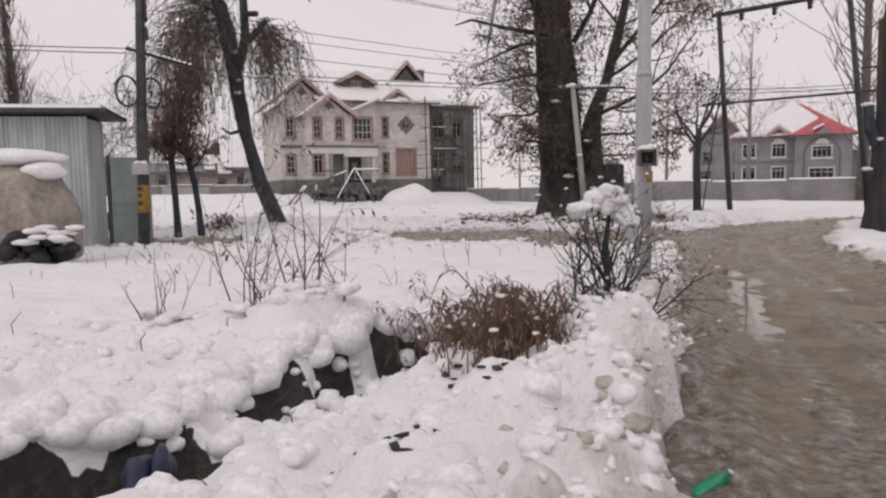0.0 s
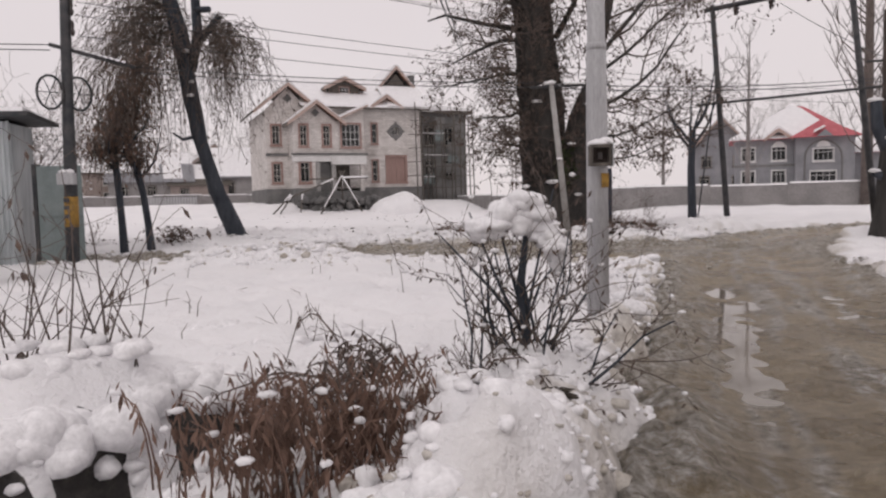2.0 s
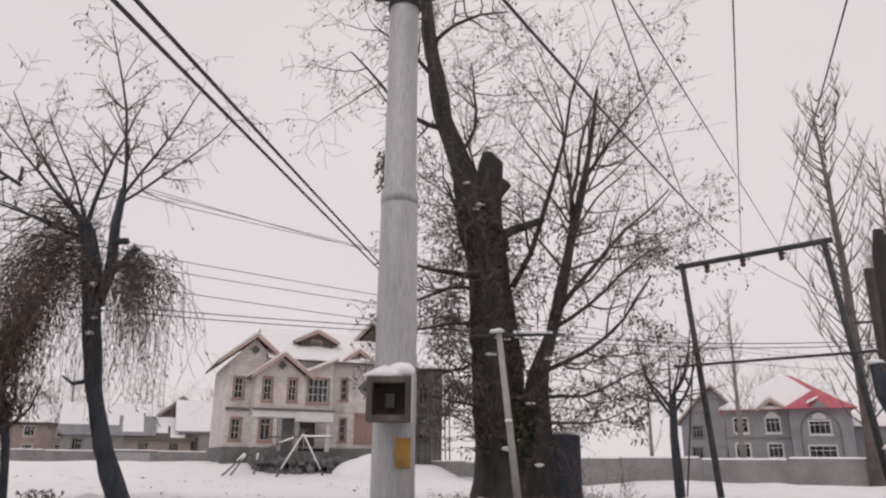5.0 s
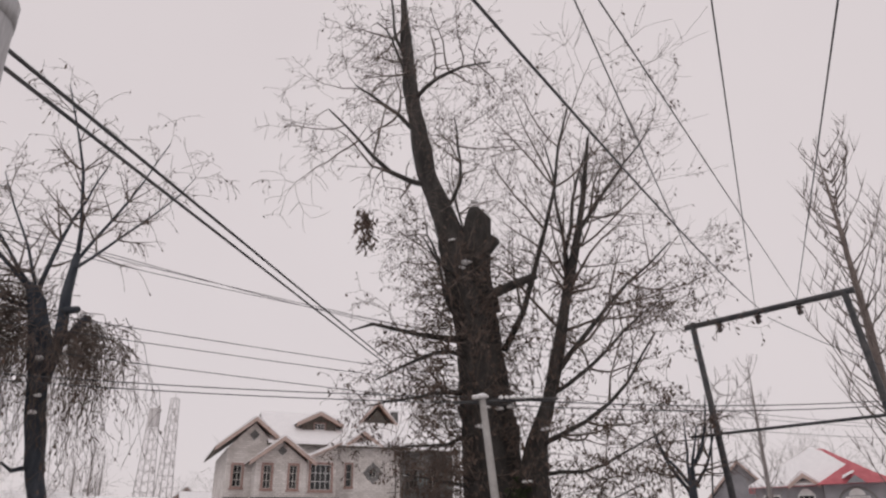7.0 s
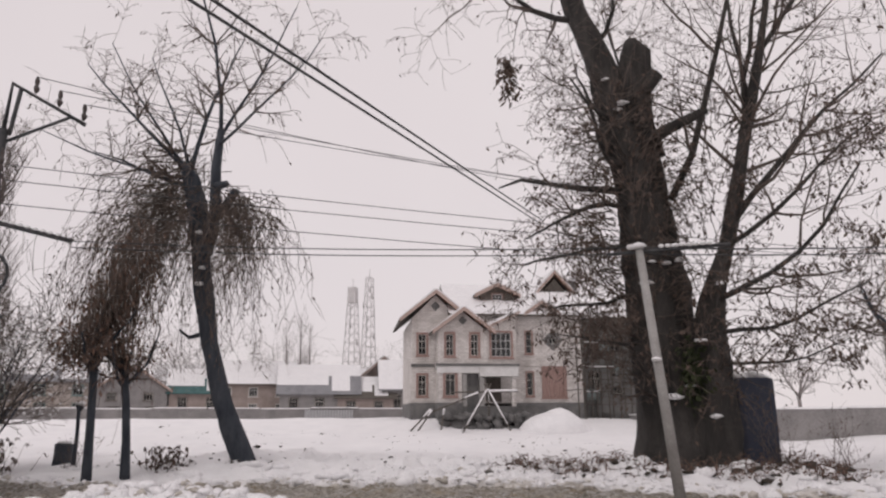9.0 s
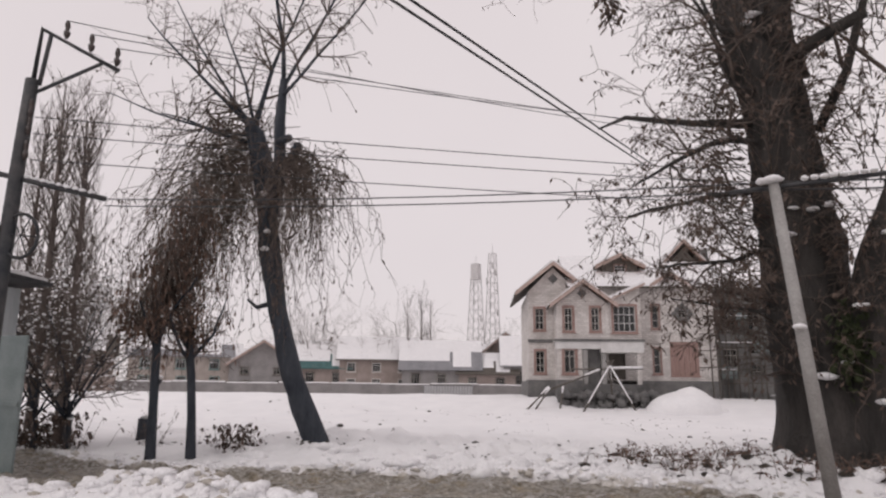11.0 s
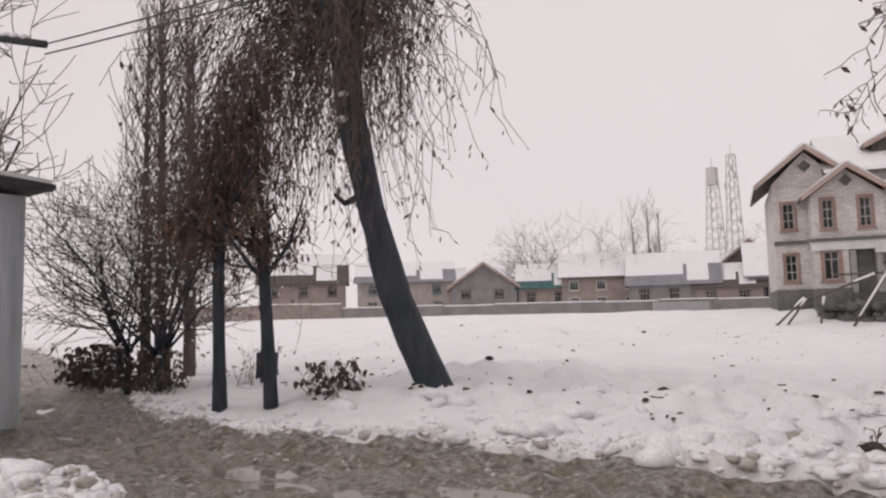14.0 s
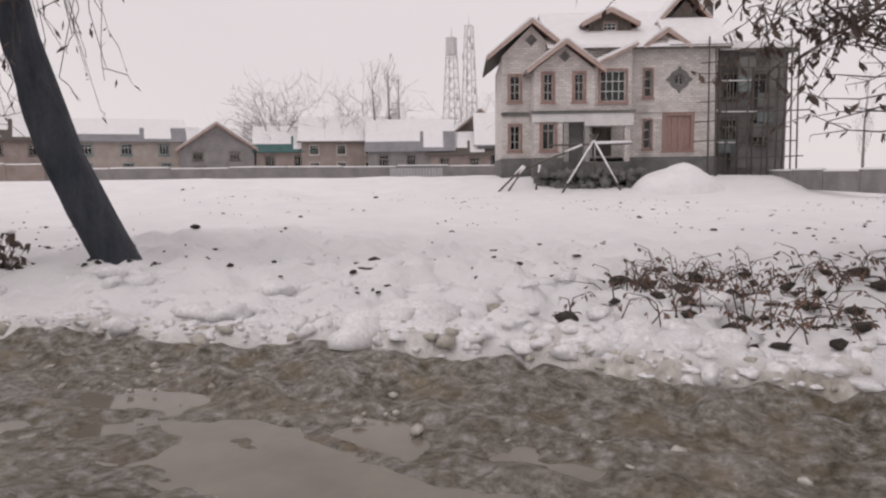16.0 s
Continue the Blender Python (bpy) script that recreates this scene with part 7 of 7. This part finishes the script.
def scatter_weeds():
    """Lone stalks, clods and brush that stand out of the snow."""
    rng = random.Random(111)
    lines = []
    for i in range(70):
        x, y = rng.uniform(-8, 1.0), rng.uniform(2.5, 16)
        if float(road_depth(np.array([x]), np.array([y]))[0]) > -0.3:
            continue
        z = ground_z(x, y)
        h = rng.uniform(0.06, 0.42)
        lines.append([((x, y, z - 0.05), 0.006), ((x + rng.gauss(0, 0.02), y, z + h * 0.6), 0.005), ((x + rng.gauss(0, 0.08), y, z + h), 0.003)])
    tagged(tube_part("weed_stalks", lines, TWIG, None, "", 3), "lone dead weed stalks poking out of the snow", "dry stalks", kind="stuff")
    r = np.random.RandomState(13)
    x, y = r.uniform(-28, 8, 6000), 24.0 + 32 * r.rand(6000) ** 1.7
    ok = (road_depth(x, y) < -0.6) & (value_noise(x, y, 1.6, 91) + 0.5 * value_noise(x, y, 0.5, 93) > 0.35)
    x, y = x[ok][:800], y[ok][:800]
    size = r.choice([0.015, 0.022, 0.035, 0.06], len(x), p=[0.42, 0.35, 0.18, 0.05]) * r.uniform(0.7, 1.4, len(x))
    spots = np.stack([x, y, height(x, y) + 0.01, size * r.uniform(0.8, 1.8, len(x)), size * r.uniform(0.8, 1.5, len(x)), size * 0.7], -1)
    tagged(lumps("earth_clods", spots.tolist(), SOIL, seed=13, rough=0.5, level=1), "dark clods of earth showing through the snow", "clods", kind="stuff")
    lines, spots, pieces = [], [], []
    for i in range(640):
        x, y = rng.uniform(-0.8, 6.4), rng.uniform(23.6, 27.6)
        if float(road_depth(np.array([x]), np.array([y]))[0]) > -0.5:
            continue
        z = ground_z(x, y)
        a = rng.random() * 6.28
        h, l = rng.uniform(0.05, 0.35), rng.uniform(0.1, 0.5)
        q = (x + math.cos(a) * l, y + math.sin(a) * l, z + h)
        lines.append([((x, y, z - 0.03), 0.008), ((x + math.cos(a) * l * 0.4, y + math.sin(a) * l * 0.4, z + h * 0.8), 0.006), (q, 0.003)])
        spots += [q, (x, y, z + h * 0.6), (x + math.cos(a) * l * 0.5, y + math.sin(a) * l * 0.5, z + h * 0.7)]
        if i % 3 == 0:
            pieces.append((x, y, z + 0.02, rng.uniform(0.03, 0.13)))
    brush = thing("dry_brush", pose(0, 0, 0), "low brown brush and dark earth on the snowy bank", "brush", kind="stuff")
    tube_part("stalk_mass", lines, TWIG, brush, sides=3)
    leaves("dead_leaves", spots * 2, RUST_LEAF, brush, length=0.06, width=0.03)
    lumps("earth", pieces, SOIL, brush, rough=0.4, level=1, flat=0.5)
    for hx, hy, wide, n in ((-8.9, 23.75, 0.25, 90), (-13.6, 22.3, 0.5, 150), (-15.3, 22.1, 0.55, 170), (-16.6, 22.0, 0.5, 130)):
        heap = thing("brush_heap", pose(hx, hy, 0.0), "dark heap of cut brush by the roadside trees", "brush heap", "brush heaps")
        bl, bs, bw = [], [], []
        for i in range(n):
            a, h = rng.random() * 6.28, rng.uniform(0.1, 0.4 + wide)
            p = (rng.gauss(0, wide), rng.gauss(0, wide * 0.6), 0)
            q = (p[0] + math.cos(a) * 0.3, p[1] + math.sin(a) * 0.3, h)
            bl.append(rod(p, q, 0.008, 0.004))
            bs += [q] * 4
            if rng.random() < 0.12:
                bw.append((q[0], q[1], q[2], 0.07, 0.06, 0.025))
        tagged(tube_part("cut_brush", bl, TWIG, heap, sides=3), kind="stuff")
        leaves("dead_leaves", bs, LEAF, heap, length=0.14, width=0.06)
        lumps("brush_snow", bw, SNOW, heap, level=1)
    stump = thing("tree_stump", pose(-13.4, 24.9, 0), "short dark cut stump in the snow", "stump")
    tube_part("stump_wood", [[((0, 0, -0.1), 0.28), ((0, 0, 0.3), 0.24), ((0.02, 0, 0.62), 0.25)]], BARK, stump, sides=10)
    lumps("stump_snow", [(0, 0, 0.66, 0.2)], SNOW, stump, flat=0.35)
    post = thing("snowy_post", pose(-12.3, 24.2, 0), "thin crooked post with a tuft of snow on top", "post")
    tube_part("shaft", [[((0, 0, -0.1), 0.06), ((0.03, 0, 0.9), 0.05), ((0.0, 0, 1.5), 0.05), ((0.05, 0, 1.65), 0.12)]], BARK, post, sides=7)
    lumps("post_snow", [(0.03, 0, 1.72, 0.12)], SNOW, post, flat=0.5)
    bottle = thing("plastic_bottle", pose(1.0, 3.2, -0.06, 0, 80, 40), "green plastic bottle lying at the road edge", "bottle")
    tube_part("bottle_body", [[((0, 0, -0.13), 0.02), ((0, 0, -0.12), 0.042), ((0, 0, 0.06), 0.044), ((0, 0, 0.1), 0.03), ((0, 0, 0.13), 0.016), ((0, 0, 0.15), 0.016)]], BOTTLE, bottle, sides=14)
    tube_part("bottle_cap", [rod((0, 0, 0.15), (0, 0, 0.17), 0.018)], WHITE, bottle, sides=12)


scatter_weeds()


def blue_sheet():
    t = thing("plastic_sheet", pose(-1.8, 3.3, -0.2), "crumpled dark blue plastic sheet caught in the ditch", "plastic sheet")
    lumps("crumpled_film", [(0, 0, 0, 0.1, 0.16, 0.14), (0.08, 0.12, 0.04, 0.07, 0.1, 0.12)], surface("blue_plastic", (0.008, 0.012, 0.04), (0.02, 0.03, 0.08), 8, 0.35, relief=0.6, depth=0.02), t, rough=0.7, level=3)


blue_sheet()
